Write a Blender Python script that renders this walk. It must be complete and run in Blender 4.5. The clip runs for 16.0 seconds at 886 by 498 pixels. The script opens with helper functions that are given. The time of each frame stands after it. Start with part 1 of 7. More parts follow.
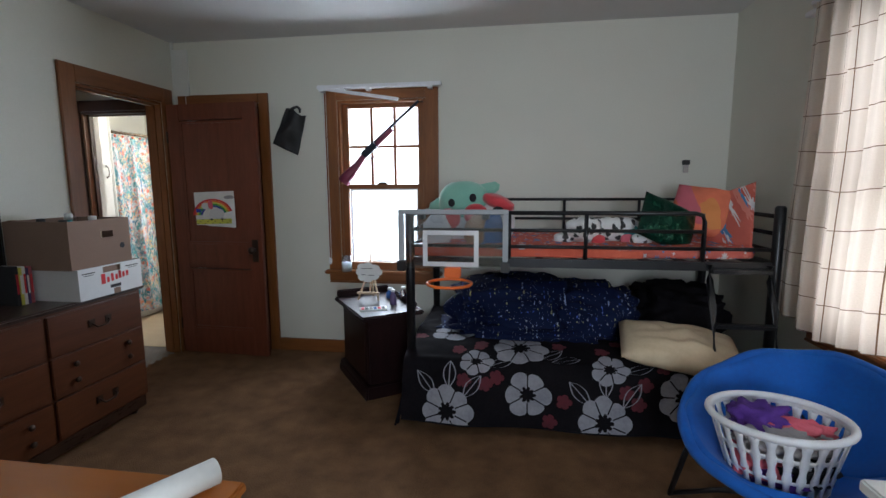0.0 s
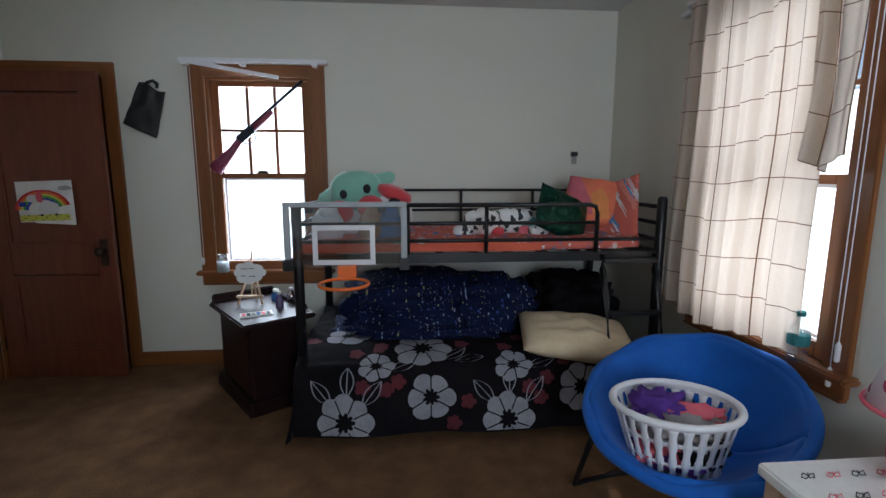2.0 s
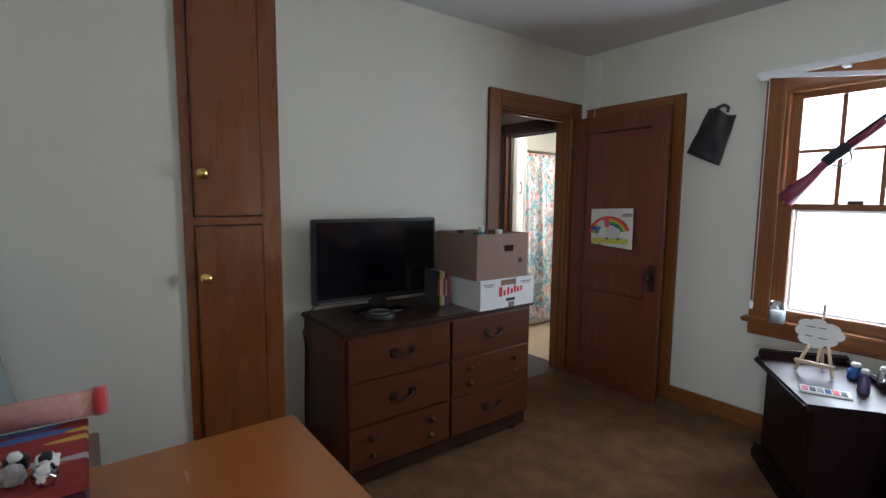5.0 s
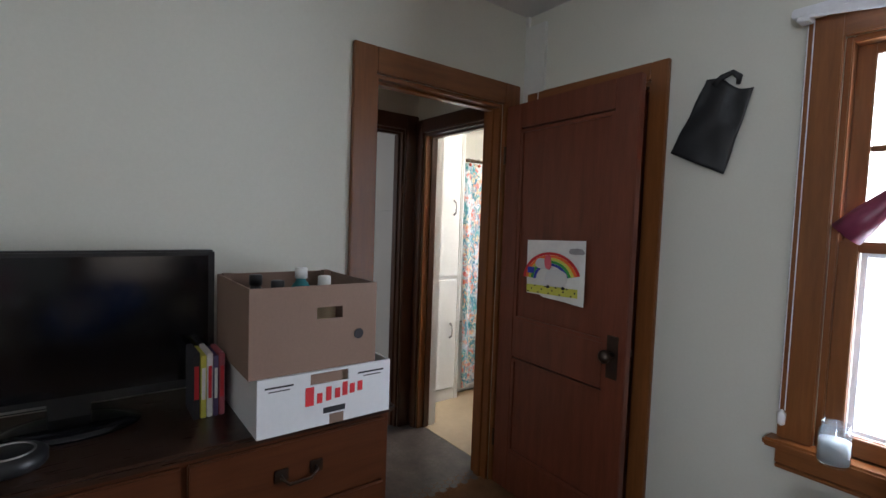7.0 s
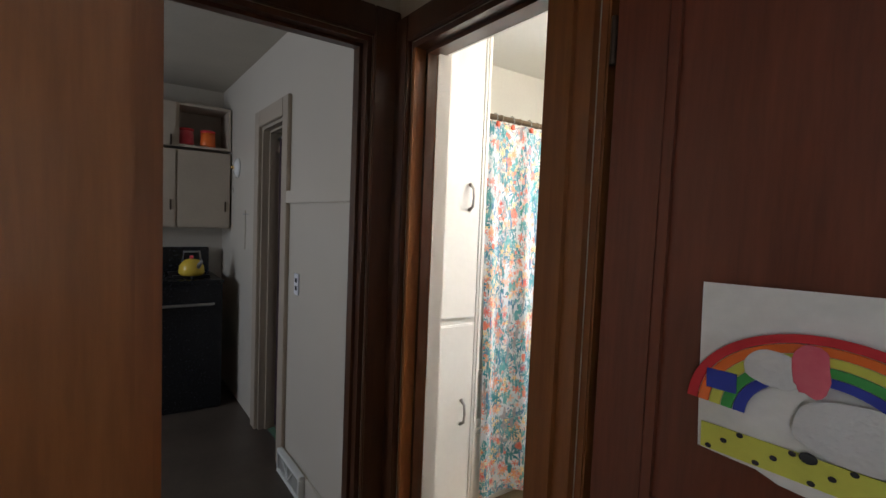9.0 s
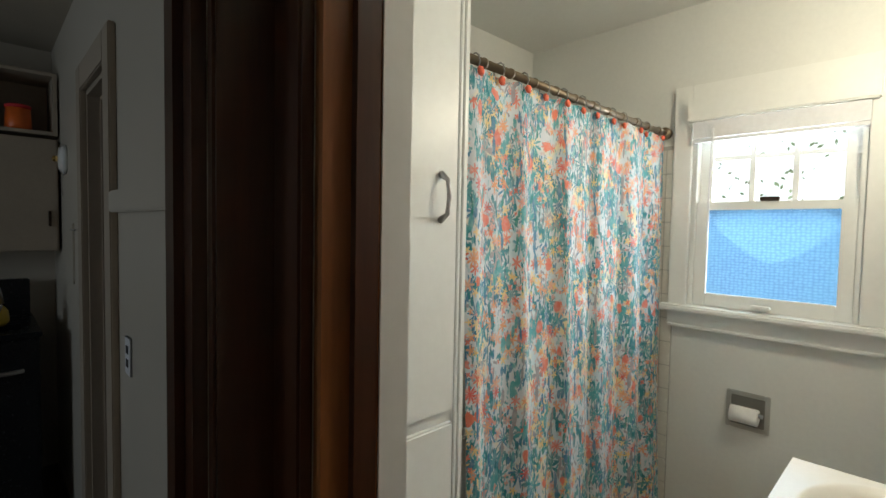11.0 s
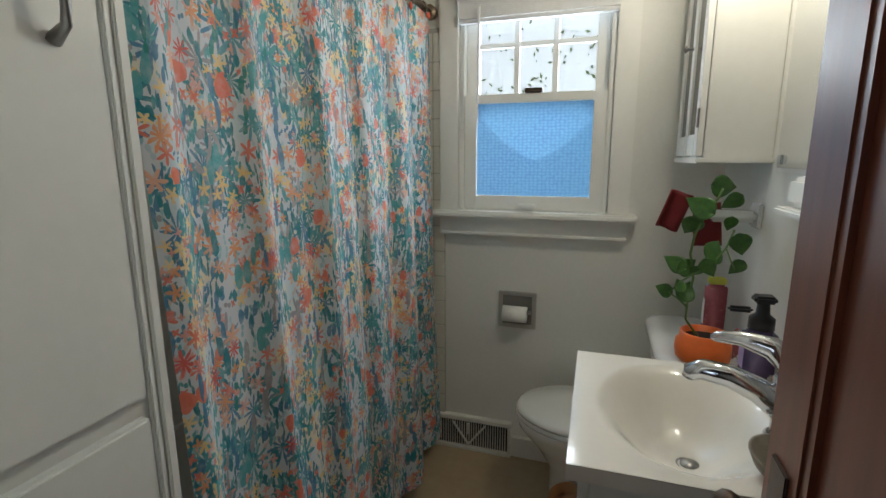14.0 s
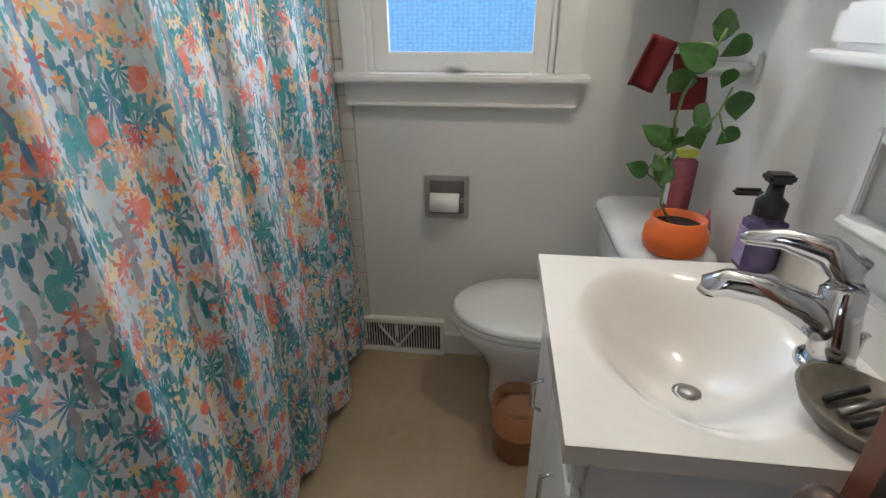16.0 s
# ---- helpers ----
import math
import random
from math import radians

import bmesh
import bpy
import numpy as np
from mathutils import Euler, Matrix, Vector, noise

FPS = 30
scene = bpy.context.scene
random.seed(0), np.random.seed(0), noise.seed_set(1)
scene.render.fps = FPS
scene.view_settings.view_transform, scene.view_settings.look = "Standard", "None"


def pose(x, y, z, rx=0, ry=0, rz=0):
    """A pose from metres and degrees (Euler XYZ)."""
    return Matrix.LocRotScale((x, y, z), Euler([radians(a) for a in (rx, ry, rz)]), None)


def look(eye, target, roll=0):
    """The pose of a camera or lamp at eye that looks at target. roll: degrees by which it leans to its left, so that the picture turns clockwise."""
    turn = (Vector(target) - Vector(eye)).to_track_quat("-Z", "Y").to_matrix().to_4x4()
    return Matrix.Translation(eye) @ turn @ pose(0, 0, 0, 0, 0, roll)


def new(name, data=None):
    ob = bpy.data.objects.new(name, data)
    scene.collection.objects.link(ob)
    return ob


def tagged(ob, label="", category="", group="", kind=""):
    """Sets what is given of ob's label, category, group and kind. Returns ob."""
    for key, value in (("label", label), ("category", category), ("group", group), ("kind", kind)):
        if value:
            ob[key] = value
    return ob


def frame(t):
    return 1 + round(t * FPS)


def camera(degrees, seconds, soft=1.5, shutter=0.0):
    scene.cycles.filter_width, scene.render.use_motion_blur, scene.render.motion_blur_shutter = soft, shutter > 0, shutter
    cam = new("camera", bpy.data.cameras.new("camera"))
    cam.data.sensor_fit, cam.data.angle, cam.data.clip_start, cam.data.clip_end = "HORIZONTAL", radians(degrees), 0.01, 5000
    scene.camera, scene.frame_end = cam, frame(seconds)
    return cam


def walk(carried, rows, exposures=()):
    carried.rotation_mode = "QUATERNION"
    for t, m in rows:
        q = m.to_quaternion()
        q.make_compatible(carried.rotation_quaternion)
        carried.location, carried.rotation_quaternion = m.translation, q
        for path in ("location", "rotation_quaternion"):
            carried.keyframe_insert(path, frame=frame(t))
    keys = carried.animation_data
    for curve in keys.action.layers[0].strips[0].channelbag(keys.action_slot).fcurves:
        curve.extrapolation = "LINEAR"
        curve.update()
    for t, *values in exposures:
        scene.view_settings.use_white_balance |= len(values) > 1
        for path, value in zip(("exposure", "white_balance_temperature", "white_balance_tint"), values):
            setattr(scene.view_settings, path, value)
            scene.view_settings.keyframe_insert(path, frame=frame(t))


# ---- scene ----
cam = camera(86.1, 16.0)

PATH = [
    (0, (0.309, 0.051, 1.382), (0.019, 2.011, 1.112), -0.3),
    (0.5, (0.305, 0.169, 1.387), (0.171, 2.143, 1.096), -0.3),
    (1, (0.305, 0.242, 1.382), (0.296, 2.218, 1.075), 0.0),
    (1.5, (0.29, 0.251, 1.391), (0.394, 2.221, 1.063), 0.1),
    (2, (0.268, 0.243, 1.385), (0.433, 2.211, 1.071), 0.1),
    (2.5, (0.189, 0.227, 1.391), (0.2, 2.199, 1.061), -0.0),
    (3, (0.173, 0.274, 1.412), (-0.382, 2.161, 1.05), -0.4),
    (3.5, (0.085, 0.245, 1.409), (-1.073, 1.837, 1.057), -0.7),
    (4, (0.021, 0.217, 1.383), (-1.405, 1.588, 1.086), -0.5),
    (4.2, (0.033, 0.23, 1.394), (-1.469, 1.518, 1.103), -0.4),
    (6.3, (-0.264, 1.282, 1.388), (-1.881, 2.449, 1.241), 1.4),
    (6.5, (-0.337, 1.428, 1.389), (-1.952, 2.598, 1.239), 1.4),
    (7, (-0.591, 1.765, 1.401), (-2.181, 2.973, 1.288), 2.0),
    (7.5, (-0.860, 2.083, 1.400), (-2.460, 3.278, 1.297), 1.9),
    (8, (-1.193, 2.362, 1.396), (-2.842, 3.486, 1.263), 2.1),
    (8.2, (-1.327, 2.447, 1.396), (-2.974, 3.574, 1.270), 2.2),
    (10.3, (-2.457, 3.141, 1.428), (-4.0, 4.409, 1.312), 1.6),
    (10.5, (-2.516, 3.192, 1.427), (-4.04, 4.483, 1.316), 1.4),
    (11, (-2.643, 3.256, 1.444), (-4.075, 4.65, 1.352), 1.1),
    (11.5, (-2.729, 3.303, 1.451), (-4.043, 4.809, 1.36), 0.7),
    (12, (-2.761, 3.333, 1.443), (-3.933, 4.95, 1.337), 0.4),
    (12.5, (-2.798, 3.374, 1.43), (-3.803, 5.099, 1.303), -0.1),
    (13, (-2.815, 3.434, 1.402), (-3.654, 5.243, 1.241), -0.2),
    (13.5, (-2.874, 3.526, 1.388), (-3.543, 5.394, 1.138), -0.2),
    (14, (-2.857, 3.624, 1.325), (-3.458, 5.494, 0.95), -0.2),
    (14.5, (-2.898, 3.712, 1.325), (-3.364, 5.566, 0.739), -0.5),
    (15, (-2.909, 3.794, 1.292), (-3.305, 5.619, 0.576), -0.9),
    (15.5, (-2.938, 3.892, 1.271), (-3.267, 5.694, 0.47), -0.7),
    (16, (-2.969, 3.956, 1.259), (-3.187, 5.747, 0.395), -0.2),
]
walk(cam, [(t, look(eye, target, roll)) for t, eye, target, roll in PATH],
     [(0.0, -0.25, 5980, 10), (1.2, -0.42, 5900, 10), (2.2, -0.4, 5900, 10), (3.0, -0.22, 5950, 10), (4.0, 0.0, 6050, 11), (6.8, -0.1, 6050, 13), (8.2, 0.15, 6200, 16), (10.3, -0.75, 6450, 6), (11.2, -1.3, 6400, 4), (12.5, -1.8, 6300, 4), (14.5, -1.9, 6050, 8), (16.0, -1.3, 5950, 13)])

# ---- world and large lights ----
world = bpy.data.worlds.new("sky")
scene.world = world
world.use_nodes = True
_sky = world.node_tree.nodes.new("ShaderNodeTexSky")
_sky.sky_type, _sky.sun_disc, _sky.sun_elevation, _sky.sun_rotation = "NISHITA", False, radians(51), radians(74)
_bg = world.node_tree.nodes["Background"]
_bg.inputs["Strength"].default_value = 0.12
world.node_tree.links.new(_sky.outputs["Color"], _bg.inputs["Color"])


def lamp(name, kind, m, power, colour, **kw):
    data = bpy.data.lights.new(name, kind)
    data.energy, data.color = power, colour
    for k, v in kw.items():
        if k == "size": data.size = v
        if k == "size_y": data.shape, data.size_y = "RECTANGLE", v
        if k == "angle": data.angle = radians(v)
        if k == "radius": data.shadow_soft_size = v
    ob = new(name, data)
    ob.matrix_world = m
    return ob


lamp("sun", "SUN", look((6.6, 3.6, 7.4), (1.8, 2.2, 1.2)), 1.5, (1.0, 0.94, 0.85), angle=0.6)
lamp("window_light_north", "AREA", look((-0.70, 4.05, 1.36), (-0.70, 0, 1.2)), 64, (0.86, 0.93, 1.0), size=0.72, size_y=1.36)
lamp("window_light_east", "AREA", look((2.15, 2.12, 1.40), (0, 2.12, 1.2)), 24, (1.0, 0.97, 0.94), size=0.78, size_y=1.45)
lamp("window_light_bath", "AREA", look((-3.10, 5.98, 1.52), (-3.10, 3, 1.2)), 78, (0.93, 0.97, 1.0), size=0.62, size_y=0.86)
lamp("window_light_kitchen", "AREA", look((-4.6, 0.55, 1.6), (-4.6, 4, 1.2)), 24, (0.78, 0.87, 1.0), size=0.8, size_y=0.9)
lamp("window_light_alcove", "AREA", look((0.9, -1.72, 1.5), (0.9, 4, 1.3)), 52, (0.86, 0.93, 1.0), size=0.8, size_y=1.2)
lamp("vanity_bulb", "POINT", pose(-2.60, 4.94, 1.985), 62, (1.0, 0.92, 0.83), radius=0.045)


# ---- materials ----
def nodes_of(name):
    m = bpy.data.materials.new(name)
    m.use_nodes = True
    nt = m.node_tree
    return m, nt, nt.nodes["Principled BSDF"], nt.links.new


def math_node(nt, op, a, b=None, c=None):
    n = nt.nodes.new("ShaderNodeMath")
    n.operation = op
    for i, v in enumerate((a, b, c)):
        if v is None: continue
        if isinstance(v, (int, float)): n.inputs[i].default_value = v
        else: nt.links.new(v, n.inputs[i])
    return n.outputs[0]


def mix_node(nt, fac, a, b):
    n = nt.nodes.new("ShaderNodeMix")
    n.data_type = "RGBA"
    for sock, v in ((n.inputs[0], fac), (n.inputs[6], a), (n.inputs[7], b)):
        if isinstance(v, (int, float)): sock.default_value = v
        elif isinstance(v, tuple): sock.default_value = (*v, 1)
        else: nt.links.new(v, sock)
    return n.outputs[2]


def noise_node(nt, vec, scale, detail=4, rough=0.55):
    n = nt.nodes.new("ShaderNodeTexNoise")
    n.inputs["Scale"].default_value, n.inputs["Detail"].default_value, n.inputs["Roughness"].default_value = scale, detail, rough
    if vec is not None: nt.links.new(vec, n.inputs["Vector"])
    return n.outputs["Fac"]


def coords(nt, which="Object", scale=(1, 1, 1), rot=(0, 0, 0)):
    tc = nt.nodes.new("ShaderNodeTexCoord")
    mp = nt.nodes.new("ShaderNodeMapping")
    mp.inputs["Scale"].default_value, mp.inputs["Rotation"].default_value = scale, rot
    nt.links.new(tc.outputs[which], mp.inputs["Vector"])
    return mp.outputs[0]


def ramp01(nt, v, lo, hi):
    n = nt.nodes.new("ShaderNodeMapRange")
    n.inputs["From Min"].default_value, n.inputs["From Max"].default_value = lo, hi
    nt.links.new(v, n.inputs["Value"])
    return n.outputs[0]


def bump(nt, bsdf, height, strength, dist):
    b = nt.nodes.new("ShaderNodeBump")
    b.inputs["Strength"].default_value, b.inputs["Distance"].default_value = strength, dist
    nt.links.new(height, b.inputs["Height"])
    nt.links.new(b.outputs[0], bsdf.inputs["Normal"])


def mat(name, dark, light=None, rough=0.6, metal=0.0, big=3.0, fine=60.0, relief=0.15, dist=0.003, stretch=(1, 1, 1), spec=None, coat=0.0, sheen=0.0):
    """A surface whose colour wanders between two tones at two scales, with fine relief."""
    light = light or tuple(min(1, c * 1.18 + 0.004) for c in dark)
    m, nt, b, link = nodes_of(name)
    v = coords(nt, scale=stretch)
    f1, f2 = noise_node(nt, v, big), noise_node(nt, v, fine)
    f = math_node(nt, "ADD", math_node(nt, "MULTIPLY", ramp01(nt, f1, 0.3, 0.7), 0.6), math_node(nt, "MULTIPLY", ramp01(nt, f2, 0.3, 0.7), 0.4))
    link(mix_node(nt, f, dark, light), b.inputs["Base Color"])
    link(math_node(nt, "MULTIPLY_ADD", f2, 0.18, max(0.02, rough - 0.09)), b.inputs["Roughness"])
    b.inputs["Metallic"].default_value = metal
    b.inputs["Coat Weight"].default_value = coat
    b.inputs["Sheen Weight"].default_value = sheen
    if spec is not None: b.inputs["Specular IOR Level"].default_value = spec
    if relief: bump(nt, b, f2, relief, dist)
    return m


def wood(name, dark, light, rough=0.35, along="z", coat=0.25):
    s = {"x": (1.2, 14, 14), "y": (14, 1.2, 14), "z": (14, 14, 1.2)}[along]
    return mat(name, dark, light, rough, big=2.2, fine=9, relief=0.03, dist=0.001, stretch=s, coat=coat)


def paint_layer(nt, under, uv, scale, reach, petals, colours, chance, seed, squash=1.0, turn=0.0, deep=0.45, mask=None):
    """Prints many small petalled shapes or leaves over a colour."""
    mp = nt.nodes.new("ShaderNodeMapping")
    mp.inputs["Location"].default_value = (seed * 3.7, seed * 1.9, 0)
    mp.inputs["Rotation"].default_value = (0, 0, turn)
    mp.inputs["Scale"].default_value = (scale, scale * squash, 1)
    nt.links.new(uv, mp.inputs["Vector"])
    vo = nt.nodes.new("ShaderNodeTexVoronoi")
    vo.voronoi_dimensions = "2D"
    vo.inputs["Scale"].default_value = 1.0
    nt.links.new(mp.outputs[0], vo.inputs["Vector"])
    sub = nt.nodes.new("ShaderNodeVectorMath")
    sub.operation = "SUBTRACT"
    nt.links.new(mp.outputs[0], sub.inputs[0])
    nt.links.new(vo.outputs["Position"], sub.inputs[1])
    xyz = nt.nodes.new("ShaderNodeSeparateXYZ")
    nt.links.new(sub.outputs[0], xyz.inputs[0])
    rgb = nt.nodes.new("ShaderNodeSeparateColor")
    nt.links.new(vo.outputs["Color"], rgb.inputs[0])
    ang = math_node(nt, "ARCTAN2", xyz.outputs[1], xyz.outputs[0])
    wave = math_node(nt, "COSINE", math_node(nt, "ADD", math_node(nt, "MULTIPLY", ang, petals), math_node(nt, "MULTIPLY", rgb.outputs[0], 6.28)))
    limit = math_node(nt, "MULTIPLY", math_node(nt, "ADD", math_node(nt, "MULTIPLY", wave, deep * 0.5), 1 - deep * 0.5), math_node(nt, "MULTIPLY_ADD", rgb.outputs[1], reach * 0.5, reach * 0.6))
    inside = math_node(nt, "LESS_THAN", vo.outputs["Distance"], limit)
    on = math_node(nt, "MULTIPLY", inside, math_node(nt, "LESS_THAN", rgb.outputs[2], chance))
    if mask:
        # keeps whole shapes where a slow noise lies between two values at the shape's middle
        back = nt.nodes.new("ShaderNodeMapping")
        back.inputs["Scale"].default_value = (1 / scale, 1 / (scale * squash), 1)
        back.inputs["Location"].default_value = (-seed * 3.7 / scale, -seed * 1.9 / (scale * squash), 0)
        nt.links.new(vo.outputs["Position"], back.inputs["Vector"])
        which, lo, hi = mask
        where = nt.nodes.new("ShaderNodeMapping")
        where.inputs["Location"].default_value = (which * 5.3, which * 2.9, 0)
        nt.links.new(back.outputs[0], where.inputs["Vector"])
        region = noise_node(nt, where.outputs[0], 7.5, 1)
        on = math_node(nt, "MULTIPLY", on, math_node(nt, "MULTIPLY", math_node(nt, "GREATER_THAN", region, lo), math_node(nt, "LESS_THAN", region, hi)))
    ramp = nt.nodes.new("ShaderNodeValToRGB")
    ramp.color_ramp.interpolation = "CONSTANT"
    while len(ramp.color_ramp.elements) < len(colours): ramp.color_ramp.elements.new(1.0)
    for i, c in enumerate(colours):
        ramp.color_ramp.elements[i].position = i / len(colours)
        ramp.color_ramp.elements[i].color = (*c, 1)
    nt.links.new(rgb.outputs[0], ramp.inputs[0])
    return mix_node(nt, math_node(nt, "MULTIPLY", on, 0.94), under, ramp.outputs[0])


def uv_of(nt):
    return nt.nodes.new("ShaderNodeTexCoord").outputs["UV"]


def distorted(nt, uv, amount, scale):
    n = nt.nodes.new("ShaderNodeTexNoise")
    n.inputs["Scale"].default_value = scale
    nt.links.new(uv, n.inputs["Vector"])
    a = nt.nodes.new("ShaderNodeVectorMath")
    a.operation = "MULTIPLY_ADD"
    nt.links.new(n.outputs["Color"], a.inputs[0])
    a.inputs[1].default_value = (amount,) * 3
    nt.links.new(uv, a.inputs[2])
    return a.outputs[0]


def translucent(nt, b, colour, share):
    """Thin cloth: part of the light comes through."""
    t = nt.nodes.new("ShaderNodeBsdfTranslucent")
    mx = nt.nodes.new("ShaderNodeMixShader")
    mx.inputs[0].default_value = share
    nt.links.new(colour, t.inputs["Color"])
    nt.links.new(b.outputs[0], mx.inputs[1])
    nt.links.new(t.outputs[0], mx.inputs[2])
    nt.links.new(mx.outputs[0], nt.nodes["Material Output"].inputs["Surface"])


def shower_print():
    m, nt, b, link = nodes_of("floral_curtain_cloth")
    uv = distorted(nt, uv_of(nt), 0.008, 30)
    teal, sea, blue, grey = (0.025, 0.22, 0.27), (0.09, 0.36, 0.40), (0.07, 0.22, 0.38), (0.33, 0.31, 0.34)
    coral, pink, orange, yellow = (0.74, 0.19, 0.13), (0.74, 0.36, 0.31), (0.78, 0.34, 0.16), (0.84, 0.60, 0.25)
    c = (0.66, 0.685, 0.73)
    c = mix_node(nt, math_node(nt, "MULTIPLY", ramp01(nt, noise_node(nt, uv, 7, 2), 0.52, 0.62), 0.55), c, (0.50, 0.66, 0.70))
    c = mix_node(nt, math_node(nt, "MULTIPLY", ramp01(nt, noise_node(nt, distorted(nt, uv, 0.5, 1.5), 7, 2), 0.56, 0.66), 0.8), c, (0.86, 0.68, 0.36))
    # far, pale sprigs
    c = paint_layer(nt, c, uv, 44, 0.46, 2, (grey, (0.48, 0.58, 0.64), (0.30, 0.50, 0.56), (0.62, 0.50, 0.48)), 0.85, 1, 0.7, 0.0, 0.94)
    c = paint_layer(nt, c, uv, 62, 0.44, 2, (sea, (0.36, 0.56, 0.60), blue), 0.55, 2, 0.6, 0.0, 0.94)
    # fans of blades, leaf sprays
    c = paint_layer(nt, c, uv, 17, 0.66, 11, (teal, sea, blue, grey), 0.85, 3, 0.8, 0.0, 0.98, (1, 0.0, 0.53))
    c = paint_layer(nt, c, uv, 12, 0.60, 7, (sea, teal, (0.12, 0.33, 0.42)), 0.8, 4, 0.9, 0.0, 0.95, (1, 0.0, 0.50))
    c = paint_layer(nt, c, uv, 36, 0.52, 2, (teal, sea, (0.03, 0.25, 0.22), blue), 0.9, 5, 0.45, 0.0, 0.95, (1, 0.0, 0.54))
    c = paint_layer(nt, c, uv, 15, 0.60, 6, (grey, (0.40, 0.36, 0.38)), 0.35, 6, 0.6, 0.0, 0.97, (2, 0.0, 0.52))
    c = paint_layer(nt, c, uv, 66, 0.56, 2, (teal, (0.04, 0.20, 0.24), sea), 0.9, 14, 0.3, 0.0, 0.95, (1, 0.0, 0.50))
    # flowers in drifts
    c = paint_layer(nt, c, uv, 34, 0.52, 5, (yellow, (0.88, 0.66, 0.32), orange, yellow), 0.9, 7, 1.0, 0.0, 0.7, (3, 0.53, 1.0))
    c = paint_layer(nt, c, uv, 24, 0.50, 6, (pink, orange, coral, (0.80, 0.44, 0.30)), 0.85, 8, 1.0, 0.0, 0.75, (1, 0.53, 1.0))
    c = paint_layer(nt, c, uv, 18, 0.46, 9, (coral, (0.70, 0.12, 0.10), orange), 0.38, 9, 1.0, 0.0, 0.8, (1, 0.50, 1.0))
    c = paint_layer(nt, c, uv, 46, 0.46, 4, (pink, coral, (0.74, 0.40, 0.36)), 0.5, 10, 0.9, 0.0, 0.6, (2, 0.53, 1.0))
    c = paint_layer(nt, c, uv, 21, 0.40, 3, (coral, (0.78, 0.20, 0.12)), 0.12, 11, 0.8, 0.0, 0.2)
    c = paint_layer(nt, c, uv, 26, 0.50, 2, (teal, blue, grey, sea), 0.6, 12, 0.32, 0.0, 0.96)
    # watercolour unevenness
    c = mix_node(nt, math_node(nt, "MULTIPLY", ramp01(nt, noise_node(nt, uv, 45, 3), 0.48, 0.75), 0.32), c, (0.74, 0.75, 0.77))
    link(c, b.inputs["Base Color"])
    b.inputs["Roughness"].default_value = 0.75
    bump(nt, b, noise_node(nt, uv, 500, 2), 0.08, 0.001)
    translucent(nt, b, c, 0.22)
    return m


def check_cloth():
    m, nt, b, link = nodes_of("checked_sheer_cloth")
    uv = uv_of(nt)
    xyz = nt.nodes.new("ShaderNodeSeparateXYZ")
    link(uv, xyz.inputs[0])
    line = None
    for s in (0, 1):
        f = math_node(nt, "LESS_THAN", math_node(nt, "FRACT", math_node(nt, "DIVIDE", xyz.outputs[s], 0.150 if s == 0 else 0.165)), 0.024)
        line = f if line is None else math_node(nt, "MAXIMUM", line, f)
    weave = noise_node(nt, uv, 220, 2)
    c = mix_node(nt, weave, (0.60, 0.52, 0.44), (0.78, 0.70, 0.62))
    c = mix_node(nt, line, c, (0.16, 0.09, 0.05))
    link(c, b.inputs["Base Color"])
    b.inputs["Roughness"].default_value = 0.9
    bump(nt, b, weave, 0.2, 0.001)
    translucent(nt, b, c, 0.40)
    return m


def print_cloth(name, ground, layers, relief=0.15, which="UV"):
    m, nt, b, link = nodes_of(name)
    uv = uv_of(nt) if which == "UV" else coords(nt, rot=(radians(52), 0, 0))
    c = mix_node(nt, ramp01(nt, noise_node(nt, uv, 5), 0.3, 0.7), ground, tuple(v * 1.4 + 0.003 for v in ground))
    for lay in layers: c = paint_layer(nt, c, uv, *lay)
    link(c, b.inputs["Base Color"])
    b.inputs["Roughness"].default_value = 0.85
    b.inputs["Specular IOR Level"].default_value = 0.15
    bump(nt, b, noise_node(nt, uv, 90), relief, 0.003)
    return m


def pane_glass(name, tint, gloss=0.12, rough=0.02, wavy=0.0):
    m, nt, b, link = nodes_of(name)
    tr, gl, mx = (nt.nodes.new("ShaderNode" + k) for k in ("BsdfTransparent", "BsdfGlossy", "MixShader"))
    tr.inputs["Color"].default_value = (*tint, 1)
    gl.inputs["Roughness"].default_value = rough
    mx.inputs[0].default_value = gloss * 0.5
    link(tr.outputs[0], mx.inputs[1]), link(gl.outputs[0], mx.inputs[2])
    link(mx.outputs[0], nt.nodes["Material Output"].inputs["Surface"])
    return m


